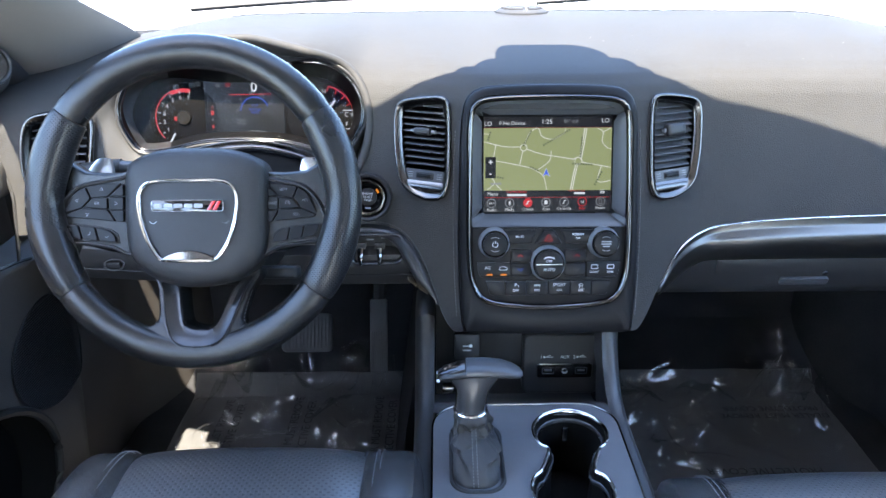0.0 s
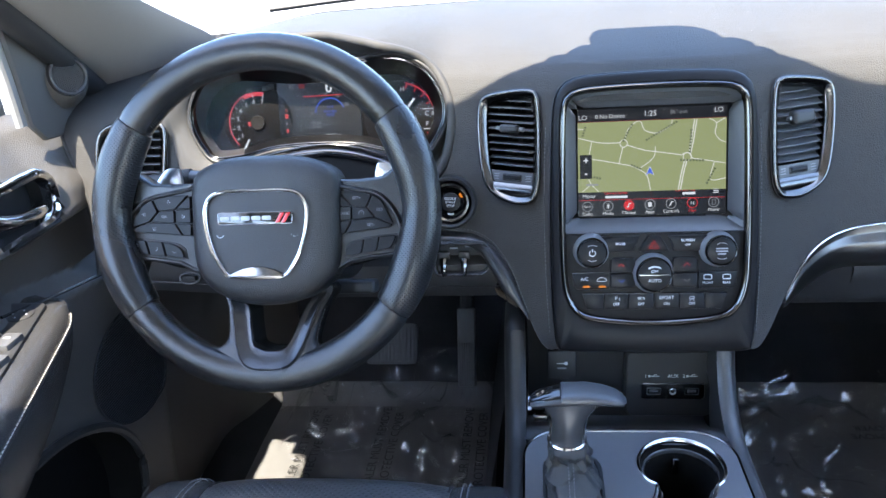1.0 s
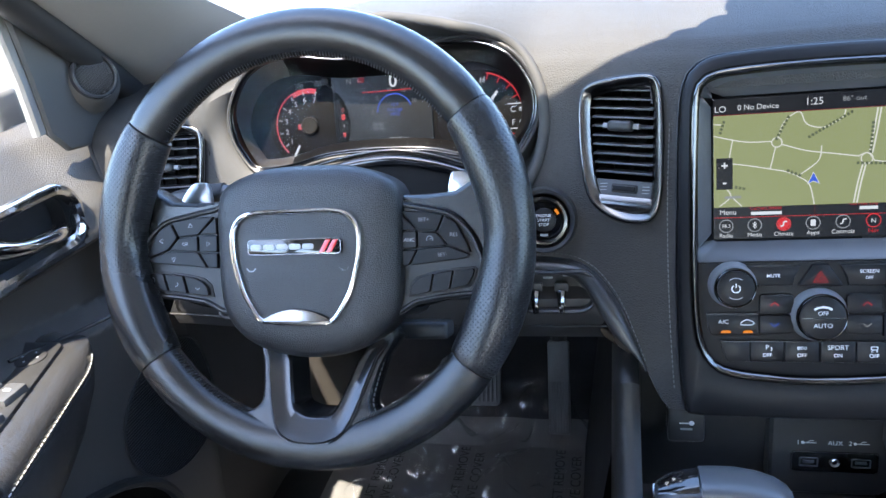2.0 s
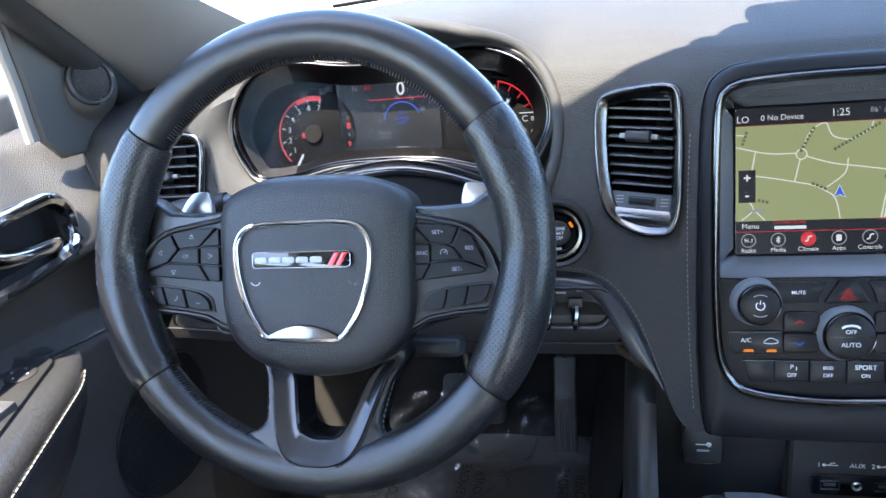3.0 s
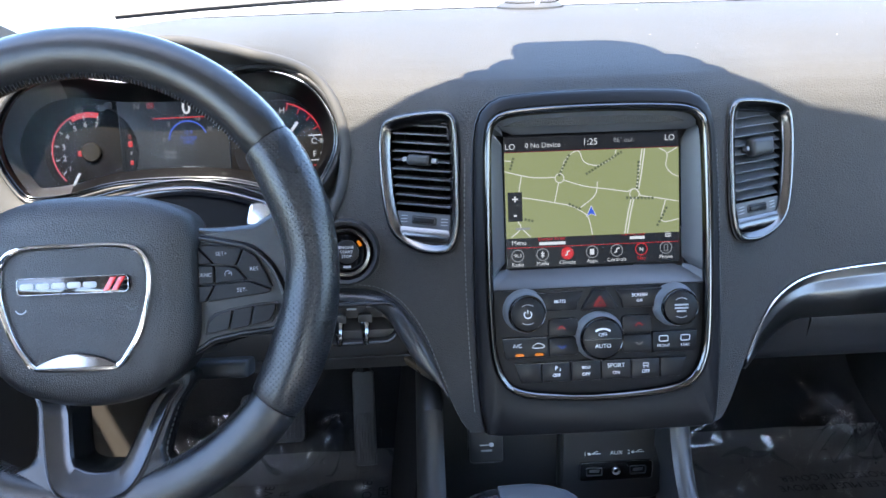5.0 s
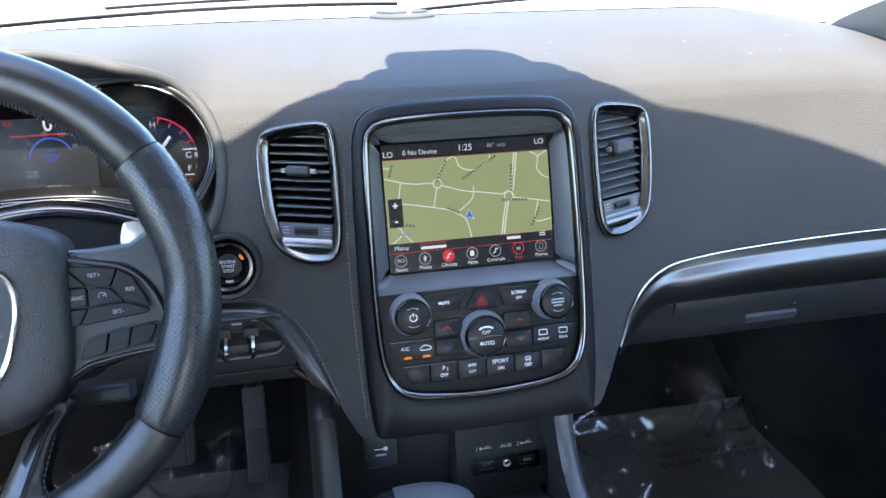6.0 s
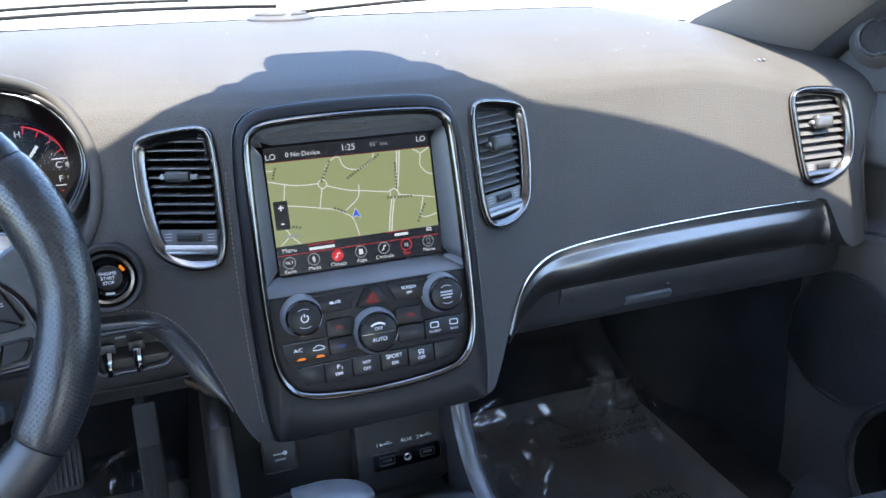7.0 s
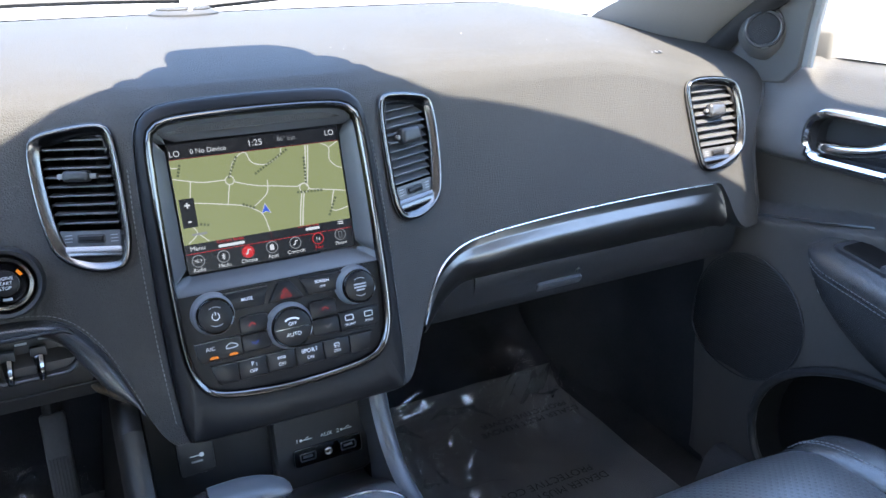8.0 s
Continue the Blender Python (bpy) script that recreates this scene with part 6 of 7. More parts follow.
    bm = sheet(lambda u, v: Vector((x0 + (x1 - x0) * u, y0 + (y1 - y0) * v, PLATE_Z)), 118, 300,
               keep=lambda q: (inside(dense, q.x, q.y) and not inside(inset(e8, 0.0015), q.x, q.y)) if q.y > 0.68 else True)
    bmesh.ops.delete(bm, geom=[v for v in bm.verts if not v.link_faces], context="VERTS")
    add("top_plate", bm, TOP_PLATE, "satin blue-grey top plate")
    add("plate_skirt", loft([lift(inset(dense, -0.001), PLATE_Z - 0.006), lift(inset(dense, 0.004), PLATE_Z - 0.0025), lift(inset(dense, 0.02), PLATE_Z - 0.0025)]), FACIA)
    add("plate_edge", frame_ring(inset(dense, -0.0025), 0.0026, PLATE_Z - 0.008, PLATE_Z + 0.0012), DARK_CHROME, "bright metal edge of the top plate")
    add("cup_rim", frame_ring(inset(e8, -0.003), 0.0055, PLATE_Z - 0.006, PLATE_Z + 0.0025), CHROME, "chrome rim of the cup holders")
    inner = inset(e8, 0.0025)
    # Wells coloured blacker than rubber to stand for the shade inside.
    add("cup_well", loft([lift(inner, PLATE_Z - 0.001), lift(inset(e8, 0.004), PLATE_Z - 0.010), lift(inset(e8, 0.0065), PLATE_Z - 0.095)], cap1=True), WELL, "cup wells, blackened for the shade of their depth")
    add("cup_step", frame_ring(inset(e8, 0.0035), 0.003, PLATE_Z - 0.014, PLATE_Z - 0.008), SATIN, "thin inner step")
    add("cup_tab", box(0.007, 0.004, 0.022, 0.001, (0.022, 0.878, PLATE_Z - 0.03)), SATIN_CHROME, "small metal tab")
    # gaiter frame
    hole = rrect(0.062, 0.124, 0.022, -0.1000, 0.796, n=8)
    add("gaiter_frame", frame_ring(inset(hole, -0.002), 0.006, PLATE_Z - 0.003, PLATE_Z + 0.0026), RUBBER)


def build_media_panel():
    p = thing("media_panel", tilted(0.037, 1.012, 0.365, 6), "black panel with two usb ports and an aux socket", "media panel")
    o = rrect(0.116, 0.098, (0.010, 0.010, 0.014, 0.014))
    part("block", loft([lift(o, -0.035), lift(o, -0.003), lift(inset(o, 0.003), 0)], cap1=True), HARD, p)
    s = rrect(0.083, 0.0235, 0.004, 0.004, -0.009)
    strip_ = part("port_strip", plate(s, -0.002, 0.0016, 0.001), GLOSS, p, "gloss black port strip")
    for sx in (-1, 1):
        x = 0.004 + sx * 0.0405
        part("strip_end", strip([(x - sx * 0.003, 0.0022), (x, 0.0010), (x + sx * 0.0005, -0.009), (x, -0.0190), (x - sx * 0.003, -0.0202)], 0.0009, 0.0020), CHROME, p, "thin chrome edge", smooth=False)
        port = part("usb_port", frame_ring(rrect(0.019, 0.011, 0.0025, 0.004 + sx * 0.0245, -0.009), 0.0018, 0.001, 0.0028), SATIN, strip_)
        part("tongue", plate(rrect(0.011, 0.0036, 0.0006, 0.004 + sx * 0.0245, -0.0085), 0.001, 0.0022, 0.0003), FACIA, port)
    part("aux_socket", loft([lift(circle(r, 24, 0.004, -0.009), w) for r, w in ((0.0046, 0.001), (0.0046, 0.003), (0.0036, 0.0034), (0.0028, 0.003), (0.0026, -0.004))], cap1=True), SATIN_CHROME, strip_, "metal aux socket")
    lettering("AUX", 0.0068, 0.004, 0.0125, 0.0004, INK, p)
    for sx, wd in ((-1, "1"), (1, "2")):
        lettering(wd, 0.0072, 0.004 + sx * 0.0245 - 0.0105, 0.0125, 0.0004, INK, p)
        x = 0.004 + sx * 0.0245
        part("usb_mark", strip([(x - 0.006, 0.0125), (x + 0.007, 0.0125)], 0.0009, 0.0004), INK, p, smooth=False)
        part("usb_mark", strip([(x - 0.002, 0.0125), (x + 0.001, 0.0150), (x + 0.004, 0.0150)], 0.0008, 0.0004), INK, p, smooth=False)
        part("usb_mark", plate(circle(0.0016, 12, x - 0.006, 0.0125), 0, 0.0005, 0.0001), INK, p)
    k = thing("power_socket", tilted(-0.104, 1.012, 0.397, 6), "small black power socket cover with a key mark", "socket cover")
    part("cover", plate(rrect(0.037, 0.040, 0.004), -0.03, 0.002, 0.0015), HARD, k)
    part("edge", frame_ring(rrect(0.039, 0.042, 0.005), 0.0012, -0.004, 0.0012), SATIN, k)
    part("key_mark", strip([(-0.007, 0.002), (0.004, 0.002)], 0.0012, 0.0024), INK, k, smooth=False)
    part("key_mark", plate(circle(0.0026, 14, 0.0055, 0.002), 0.001, 0.0025, 0.0001), INK, k)
    part("bar", plate(rrect(0.012, 0.0022, 0.0004, 0, -0.005), 0.001, 0.0025, 0.0001), DIM_INK, k)


def build_shifter():
    g = thing("gear_shifter", pose(-0.104, 0.80, PLATE_Z), "black T-handle gear shifter with a wrinkled leather gaiter", "gear shifter")
    loops = []
    base = resample(rrect(0.054, 0.112, 0.022, 0.003, -0.004, n=10), 110)
    for k in range(29):
        t = k / 28
        sc = 1 - 0.30 * smooth(0, 0.8, t) ** 0.8
        lp = []
        for q in base:
            a = math.atan2(q.y, q.x)
            fold = 0.0042 * math.sin(2 * a + 11 * t) * math.sin(math.pi * t) + 0.0085 * (1 - 2.4 * abs(noise.noise(Vector((q.x * 38, q.y * 38, t * 3.2 + q.x * 30))))) * math.sin(math.pi * t)
            rr = 1 - 0.67 * smooth(0, 0.72, t) ** 0.8
            crease = -0.0065 * math.exp(-((t - 0.42 - 0.16 * math.cos(a + 0.6)) / 0.07) ** 2) - 0.0045 * math.exp(-((t - 0.70 + 0.12 * math.sin(2 * a)) / 0.06) ** 2)
            lp.append(Vector((q.x * sc + (0.9 * fold + crease) * math.cos(a) - 0.004 * t, q.y * rr + 0.012 * t + (0.9 * fold + crease) * math.sin(a), 0.058 * t + 0.002 * math.sin(9 * t))))
        loops.append(lp)
    bt = part("gaiter", loft(loops, cap1=True), BOOT, g, "wrinkled grey leather gaiter")
    seam = [Vector((-0.002 - 0.002 * t, -0.0605 + 0.041 * t + 0.004 * math.sin(6 * t), 0.004 + 0.053 * t)) for t in (i / 20 for i in range(21))]
    for dx in (0.0005, 0.0055):
        part("seam", stitches([q + Vector((dx, -0.0025, 0)) for q in seam], 0.0022, 0.0014, 0.0006), THREAD, bt, "stitched seam")
    part("collar", lathe([(0.0195, 0.0555), (0.0208, 0.0570), (0.0208, 0.0590), (0.0195, 0.0605)], 32), CHROME, g, "bright metal collar", m=pose(-0.003, 0.013, 0))
    neck = []
    for t in (i / 14 for i in range(15)):
        k = smooth(0.30, 1.0, t)
        rx, ry = 0.0192 + 0.0140 * k ** 1.6, 0.0175 - 0.0035 * k
        neck.append([Vector((-0.003 + 0.004 * t + rx * math.cos(a), 0.014 + 0.006 * t + ry * math.sin(a), 0.059 + 0.048 * t)) for a in (2 * math.pi * i / 36 for i in range(36))])
    part("neck", loft(neck, cap0=True, cap1=True), SATIN, g, "smooth black neck")

    def slab(rows, z_off, top, low):
        """Cross-sections along the handle, flat above and rounded below."""
        out = []
        for x, zc, ry, rz in rows:
            ring_ = []
            for a in (2 * math.pi * i / 36 for i in range(36)):
                sa, ca = math.sin(a), math.cos(a)
                h = (top if sa > 0 else low) * rz * math.copysign(abs(sa) ** 0.75, sa)
                ring_.append(Vector((x, 0.020 + 0.66 * ry * math.copysign(abs(ca) ** 0.8, ca), zc + z_off + h)))
            out.append(ring_)
        return out
    rows = ((-0.0425, 0.1035, 0.008, 0.003), (-0.0405, 0.1045, 0.016, 0.007), (-0.033, 0.1075, 0.0225, 0.0105), (-0.018, 0.1110, 0.0262, 0.0130), (0.000, 0.1130, 0.0275, 0.0140), (0.018, 0.1135, 0.0272, 0.0138),
            (0.034, 0.1120, 0.0250, 0.0122), (0.047, 0.1090, 0.0215, 0.0098), (0.0550, 0.1060, 0.0160, 0.0070), (0.0585, 0.1045, 0.0080, 0.0030))
    part("handle", loft(slab(rows, -0.002, 0.34, 0.52), cap0=True, cap1=True), SATIN, g, "smooth dark T-shaped handle")
    top = tuple((x, zc, 0.97 * ry, rz) for x, zc, ry, rz in rows if x > -0.01)
    part("handle_top", loft(slab(((-0.0085, 0.1128, 0.0262, 0.0130),) + top, -0.0012, 0.48, 0.05), cap0=True, cap1=True), FACIA, g, "satin grey top of the handle")
    ins = []
    for x, zc, ry, rz in ((-0.0400, 0.1070, 0.012, 0.0075), (-0.030, 0.1105, 0.0200, 0.0120), (-0.016, 0.1142, 0.0225, 0.0143), (-0.010, 0.1153, 0.0225, 0.0146)):
        ins.append([Vector((x, 0.020 + 0.66 * ry * math.cos(a), zc - 0.0035 + 0.47 * rz * math.sin(a))) for a in (math.pi * (0.12 + 0.76 * i / 12) for i in range(13))])
    it = part("indicator", loft(ins, closed=False), GLOSS, g, "gloss black gear indicator with lit letters")
    for i, wd in enumerate(("P", "R", "N", "D")):
        ob = lettering(wd, 0.0052, -0.0165, 0.0, 0, WHITE_LIT, it)
        ob.matrix_local = pose(-0.033 + 0.0056 * i, 0.0160 + 0.004 * (i % 2), 0.1125 + 0.0012 * i, 10, -14, 12)
    part("band", tube([Vector((-0.0415, 0.020 + 0.0110 * math.cos(a), 0.1005 + 0.003 * math.sin(a))) for a in (math.pi * (1.0 + i / 12) for i in range(13))], 0.0022, n=8), SATIN_CHROME, g, "silver band")
    part("trigger", box(0.015, 0.012, 0.009, 0.003, (-0.030, 0.010, 0.0905), seg=3), FRAME_CHROME, g, "chrome release trigger")


def build_pedals():
    b = thing("brake_pedal", tilted(-0.386, 1.25, 0.286, 30), "ribbed rubber brake pedal on a steel arm", "pedal")
    part("pad", plate(rrect(0.092, 0.070, 0.010), -0.012, 0.0, 0.004), PEDAL, b)
    for i in range(13):
        part("rib", box(0.0035, 0.058, 0.003, 0.001, (-0.039 + 0.0065 * i, 0, 0.001), seg=1), PEDAL, b)
    part("arm", tube([(0.0, 0.02, -0.015), (-0.02, 0.09, -0.02), (-0.06, 0.20, -0.03), (-0.07, 0.30, -0.03)], 0.010, n=8), SATIN_CHROME, b, "pale steel arm")
    g = thing("accelerator_pedal", tilted(-0.256, 1.25, 0.278, 24), "ribbed black accelerator pedal", "pedal")
    part("pad", plate(rrect(0.031, 0.135, 0.004), -0.012, 0.0, 0.003), PEDAL, g)
    for i in range(7):
        part("rib", box(0.0018, 0.072, 0.002, 0.0006, (-0.0120 + 0.004 * i, -0.028, 0.0008), seg=1), PEDAL, g)
    part("arm", tube([(0.0, 0.06, -0.012), (0.002, 0.13, -0.02), (0.004, 0.22, -0.03)], 0.012, n=8), RUBBER, g)


build_console()
build_media_panel()
build_shifter()
build_pedals()


# ---- doors ----
def door_x(y, z):
    """How far the inner door skin stands from the car's middle."""
    top = 0.750 + 0.080 * max(0.0, (z - 0.625) / 0.127) + 0.012 * smooth(0.735, 0.752, z) + 0.010 * smooth(0.63, 0.60, z)
    mid = 0.800
    low = 0.748 + 0.02 * smooth(0.3, 0.05, z)
    k = smooth(0.618, 0.600, z)
    x = top * (1 - k) + mid * k
    ledge = 0.516 + 0.18 * max(0.0, 1.07 - max(y, 0.80))
    k = smooth(ledge + 0.012, ledge - 0.008, z)
    x = x * (1 - k) + low * k
    x -= 0.016 * smooth(1.01, 1.07, y) * smooth(0.62, 0.66, z)
    return x + 0.02 * smooth(1.12, 1.20, y)


POCKET = [(1.000, 0.165), (0.992, 0.225), (0.955, 0.285), (0.890, 0.330), (0.800, 0.355), (0.600, 0.365), (0.35, 0.36), (0.25, 0.30), (0.25, 0.12), (0.35, 0.06), (0.70, 0.055), (0.93, 0.075), (0.985, 0.115)]
GRILLE = [(1.150, 0.300), (1.142, 0.370), (1.105, 0.430), (1.045, 0.457), (0.985, 0.445), (0.945, 0.410), (0.930, 0.365), (0.940, 0.315), (0.975, 0.270), (1.030, 0.245), (1.090, 0.250), (1.130, 0.272)]


def build_door(s):
    side = "driver's" if s < 0 else "passenger's"
    arm_z, arm_x = (0.529, 0.722) if s < 0 else (0.515, 0.692)
    d = thing("door_1" if s < 0 else "door_2", pose(s * 0.80, 0.6, 0.4), "closed front door, dark grained panel with chrome pull" if s < 0 else "closed front door, dark panel with chrome pull and armrest", "car door", "front doors", "structure")
    inv = Matrix.Translation((-s * 0.80, -0.6, -0.4))
    ahead, rise = (0.03, 0.02) if s < 0 else (0.0, 0.0)
    tip = 0.928 + ahead

    def arm_in(y):
        """Inner edge of the armrest, which widens towards the rear."""
        return max(0.615, arm_x - 0.32 * (tip - y))
    pocket = spline([(y + ahead, z + rise, 0) for y, z in POCKET], 90)
    handle = rrect(0.150, 0.072, (0.034, 0.020, 0.020, 0.030), 0.957 if s < 0 else 0.925, 0.655, n=8)
    grille = spline([(y + ahead, 0.352 + (z - 0.352) * (0.82 if s < 0 else 1.0) + 0.6 * rise, 0) for y, z in GRILLE], 80)

    def add(name, bm, mat, label="", parent=None, **kw):
        bm.transform(inv)
        return part(name, bm, mat, parent or d, label, **kw)

    def skin(z0, z1, nz, mat, name, label="", long=1.27):
        bm = sheet(lambda u, v: Vector((s * door_x(-0.05 + long * u, z0 + (z1 - z0) * v), -0.05 + long * u, z0 + (z1 - z0) * v)), 130, nz,
                   keep=lambda c: not inside(pocket, c.y, c.z) and not inside(inset(handle, 0.004), c.y, c.z))
        bmesh.ops.delete(bm, geom=[v for v in bm.verts if not v.link_faces], context="VERTS")
        return add(name, bm, mat, label)
    skin(0.602, 0.752, 24, DOOR_SOFT, "upper_pad", "soft grained upper pad", 1.155)
    skin(0.03, 0.602, 130, DOOR_HARD, "lower_panel", "hard lower panel", 1.19)
    # sill ledge under the glass
    add("window_ledge", sheet(lambda u, v: Vector((s * (0.838 + 0.05 * v), -0.05 + 1.12 * u, 0.752 - 0.012 * v)), 20, 2), PILLAR)
    # pocket
    rim = [Vector((s * (door_x(p.x, p.y) - 0.004), p.x, p.y)) for p in pocket]
    deep = [Vector((s * 0.818, p.x, p.y)) for p in pocket]
    # The pocket's inner shade is in its near-black colour, not the door's plastic.
    add("pocket", loft([rim, [a.lerp(b, 0.3) for a, b in zip(rim, deep)], deep], cap1=True), WELL, "deep map pocket, darkened for its own shade")
    add("pocket_rim", tube(rim, 0.007, n=8, closed=True), HARD)
    # loudspeaker grille, ribbed
    gx = lambda y, z: s * (door_x(y, z) - 0.004)
    add("grille_edge", tube([Vector((gx(p.x, p.y) , p.x, p.y)) for p in grille], 0.0016, n=6, closed=True), HARD)
    bm = bmesh.new()
    z = 0.252
    while z < 0.452:
        sp = span(grille, z)
        if sp:
            n = 14
            ys = [sp[0] + 0.003 + (sp[1] - sp[0] - 0.006) * i / n for i in range(n + 1)]
            tube([Vector((gx(y, z) + s * 0.002, y, z)) for y in ys], 0.0013, n=5, bm=bm)
        z += 0.0038
    g = add("grille", bm, HARD, "ribbed speaker grille", kind="stuff")
    # armrest: a rounded pad with a blunt nose, its underside sweeping up to the tip
    loops = []
    for k in range(45):
        t = 1 - (1 - k / 44) ** 1.5
        y = 0.10 + (tip - 0.10) * t
        u = max(0.0, (y - tip + 0.07) / 0.07)
        zt = arm_z + 0.012 - 0.008 * u ** 3
        xi = arm_in(y) + 0.022 * u ** 3
        hgt = zt - (arm_z - 0.515) - line_table([(0.0, 0.345), (0.70, 0.374), (0.80, 0.392), (0.85, 0.410), (0.885, 0.437), (0.905, 0.466), (0.918, 0.494), (0.928, 0.512)], y - ahead)
        g = min(1.0, hgt / 0.10)
        side = [(0.80, 0.004), (xi + 0.060, 0.006), (xi + 0.040, 0.0055), (xi + 0.026, 0.003 * g), (xi + 0.015, -0.002 * g), (xi + 0.007, -0.010 * g), (xi + 0.003, -0.020 * g), (xi + 0.0025, -0.032 * g),
                (xi + 0.006, -0.48 * hgt), (xi + 0.016, -0.66 * hgt), (xi + 0.034, -0.83 * hgt), (xi + 0.060, -0.95 * hgt), (0.80, -hgt)]
        loops.append([Vector((s * x, y, zt + dz)) for x, dz in side])
    arm = add("armrest", loft(loops, cap0=True, cap1=True), SEAT, "padded leather armrest")
    for dz, dx in ((-0.0015, 0.0), (-0.0075, 0.001)) if s > 0 else ((0.0, 0.0),):
        line = [lp[6] + Vector((-s * (0.0008 + dx), 0, dz)) for lp in loops[:41]]
        add("stitching", stitches(line, 0.0042, 0.0030, 0.0006 if s < 0 else 0.0005), PALE_THREAD if s < 0 else THREAD, "pale contrast stitching", parent=arm)
    add("seam", tube([lp[6] + Vector((s * 0.0004, 0, -0.0045)) for lp in loops[:41]], 0.0012, n=5), RUBBER, parent=arm)
    # switch plate, set along the slanting armrest
    yp = 0.792 + ahead

    def slant(loop):
        return [Vector((s * (arm_in(q.y) + q.x), q.y)) for q in loop]
    sw = add("switch_plate", plate(slant(rrect(0.056, 0.190, 0.010, 0.056, yp)[::s]), arm_z + 0.004, arm_z + 0.0195, 0.002), RUBBER, "black switch plate")
    for j, y in enumerate((yp - 0.006, yp - 0.052)):
        for i in range(2):
            if s > 0 and (j or i):
                continue
            x = s * (arm_in(y) + 0.043 + 0.026 * i)
            w = add("window_switch", box(0.021, 0.030, 0.011, 0.003, (x, y, arm_z + 0.0210), seg=2), FACIA, parent=sw)
            add("switch_mark", plate(rrect(0.008, 0.0035, 0.0008, x, y + 0.002), arm_z + 0.0260, arm_z + 0.0272, 0.0002), DIM_INK, parent=sw)
    ym = yp + 0.060
    xm = s * (arm_in(ym) + 0.052)
    if s < 0:
        add("mirror_switch", lathe([(0.0155, arm_z + 0.017), (0.0155, arm_z + 0.0205), (0.0125, arm_z + 0.0220), (0.0, arm_z + 0.0208)], 32), RUBBER, parent=sw).location = (xm, ym, 0.0)
        for a in range(4):
            q = (xm + 0.009 * math.cos(a * math.pi / 2), ym + 0.009 * math.sin(a * math.pi / 2))
            add("switch_mark", plate(circle(0.0013, 10, *q), arm_z + 0.0205, arm_z + 0.0224, 0.0002), DIM_INK, parent=sw)
    else:
        tray = slant(rrect(0.040, 0.080, 0.006, 0.056, yp + 0.040))
        add("switch_tray", loft([lift(inset(tray, -0.003), arm_z + 0.0192), lift(inset(tray, -0.002), arm_z + 0.0208), lift(tray, arm_z + 0.0208), lift(inset(tray, 0.003), arm_z + 0.0198)], cap1=True), WELL, "dark finger tray", parent=sw)
    # thin moulded edge along the ledge ahead of the armrest
    path = spline([(s * 0.752, 1.082, 0.512), (s * 0.751, 1.04, 0.523), (s * 0.751, 0.98, 0.534), (s * 0.754, 0.92, 0.545), (s * 0.764, 0.87, 0.553)], 24, closed=False)
    add("ledge_edge", tube(path, 0.0022, n=8), SATIN)
    # inner pull
    xh = s * (door_x(0.92, 0.655) - 0.001)

    def ring(d_, x):
        return [Vector((x, p.x, p.y)) for p in inset(handle, d_)]
    o = -s * 1.0
    add("handle_frame", loft([ring(-0.004, xh - o * 0.010), ring(-0.004, xh + o * 0.002), ring(-0.001, xh + o * 0.0065), ring(0.003, xh + o * 0.0075), ring(0.008, xh + o * 0.0045), ring(0.010, xh - o * 0.012)], ring=True), CHROME, "chrome frame round the door pull")
    add("handle_cup", loft([ring(0.008, xh), ring(0.011, xh - o * 0.030)], cap1=True), RUBBER, "dark recess")
    cy = 0.957 if s < 0 else 0.925
    lv = [Vector((xh - o * 0.010, cy + 0.052, 0.640)), Vector((xh + o * 0.004, cy + 0.030, 0.6425)), Vector((xh + o * 0.006, cy - 0.005, 0.646)), Vector((xh + o * 0.002, cy - 0.035, 0.652)), Vector((xh - o * 0.012, cy - 0.065, 0.664))]
    add("pull_lever", tube(spline([tuple(p) for p in lv], 24, closed=False), lambda q: 0.0095 + 0.006 * smooth(0.6, 1.0, q), n=12, squash=0.9), CHROME, "chrome pull lever")
    # corner panel with the tweeter
    sail = [Vector((1.034, 0.742)), Vector((1.028, 0.800)), Vector((1.018, 0.860)), Vector((0.993, 0.930)), Vector((0.973, 0.975)), Vector((1.05, 0.955)), Vector((1.16, 0.880)), Vector((1.250, 0.800)), Vector((1.265, 0.706)), Vector((1.15, 0.707)), Vector((1.06, 0.716))]
    xs = 0.774

    def sail_at(dx, loop):
        return [Vector((s * (xs + dx - 0.06 * (p.y - 0.745)), p.x, p.y)) for p in loop]
    add("corner_panel", loft([sail_at(0.007, sail), sail_at(0.003, sail), sail_at(0.0, inset(sail, 0.003))], cap1=True), CORNER, "grey corner panel behind the pillar")
    tw = (1.108 if s < 0 else 1.088, 0.791)
    m = Matrix.Translation(Vector((s * (xs - 0.016), *tw))) @ Vector((-s, -0.55, 0.18)).to_track_quat("Z", "Y").to_matrix().to_4x4()
    part("tweeter_boss", lathe([(0.042, -0.022), (0.035, -0.009), (0.030, 0.000), (0.025, 0.003)], 40), CORNER, d, "rounded boss under the tweeter", m=inv @ m)
    part("tweeter_rim", loft([lift(circle(r, 40), w) for r, w in ((0.0275, -0.010), (0.0272, 0.005), (0.0262, 0.0078), (0.0245, 0.0086), (0.0225, 0.0075), (0.0213, 0.004))]), SATIN, d, "round tweeter housing", m=inv @ m)
    part("tweeter_mesh", lathe([(0.0218, 0.0035), (0.016, 0.0055), (0.009, 0.0064), (0.0, 0.0067)], 40), WELL, d, "dark tweeter cone", m=inv @ m)
    bm = bmesh.new()
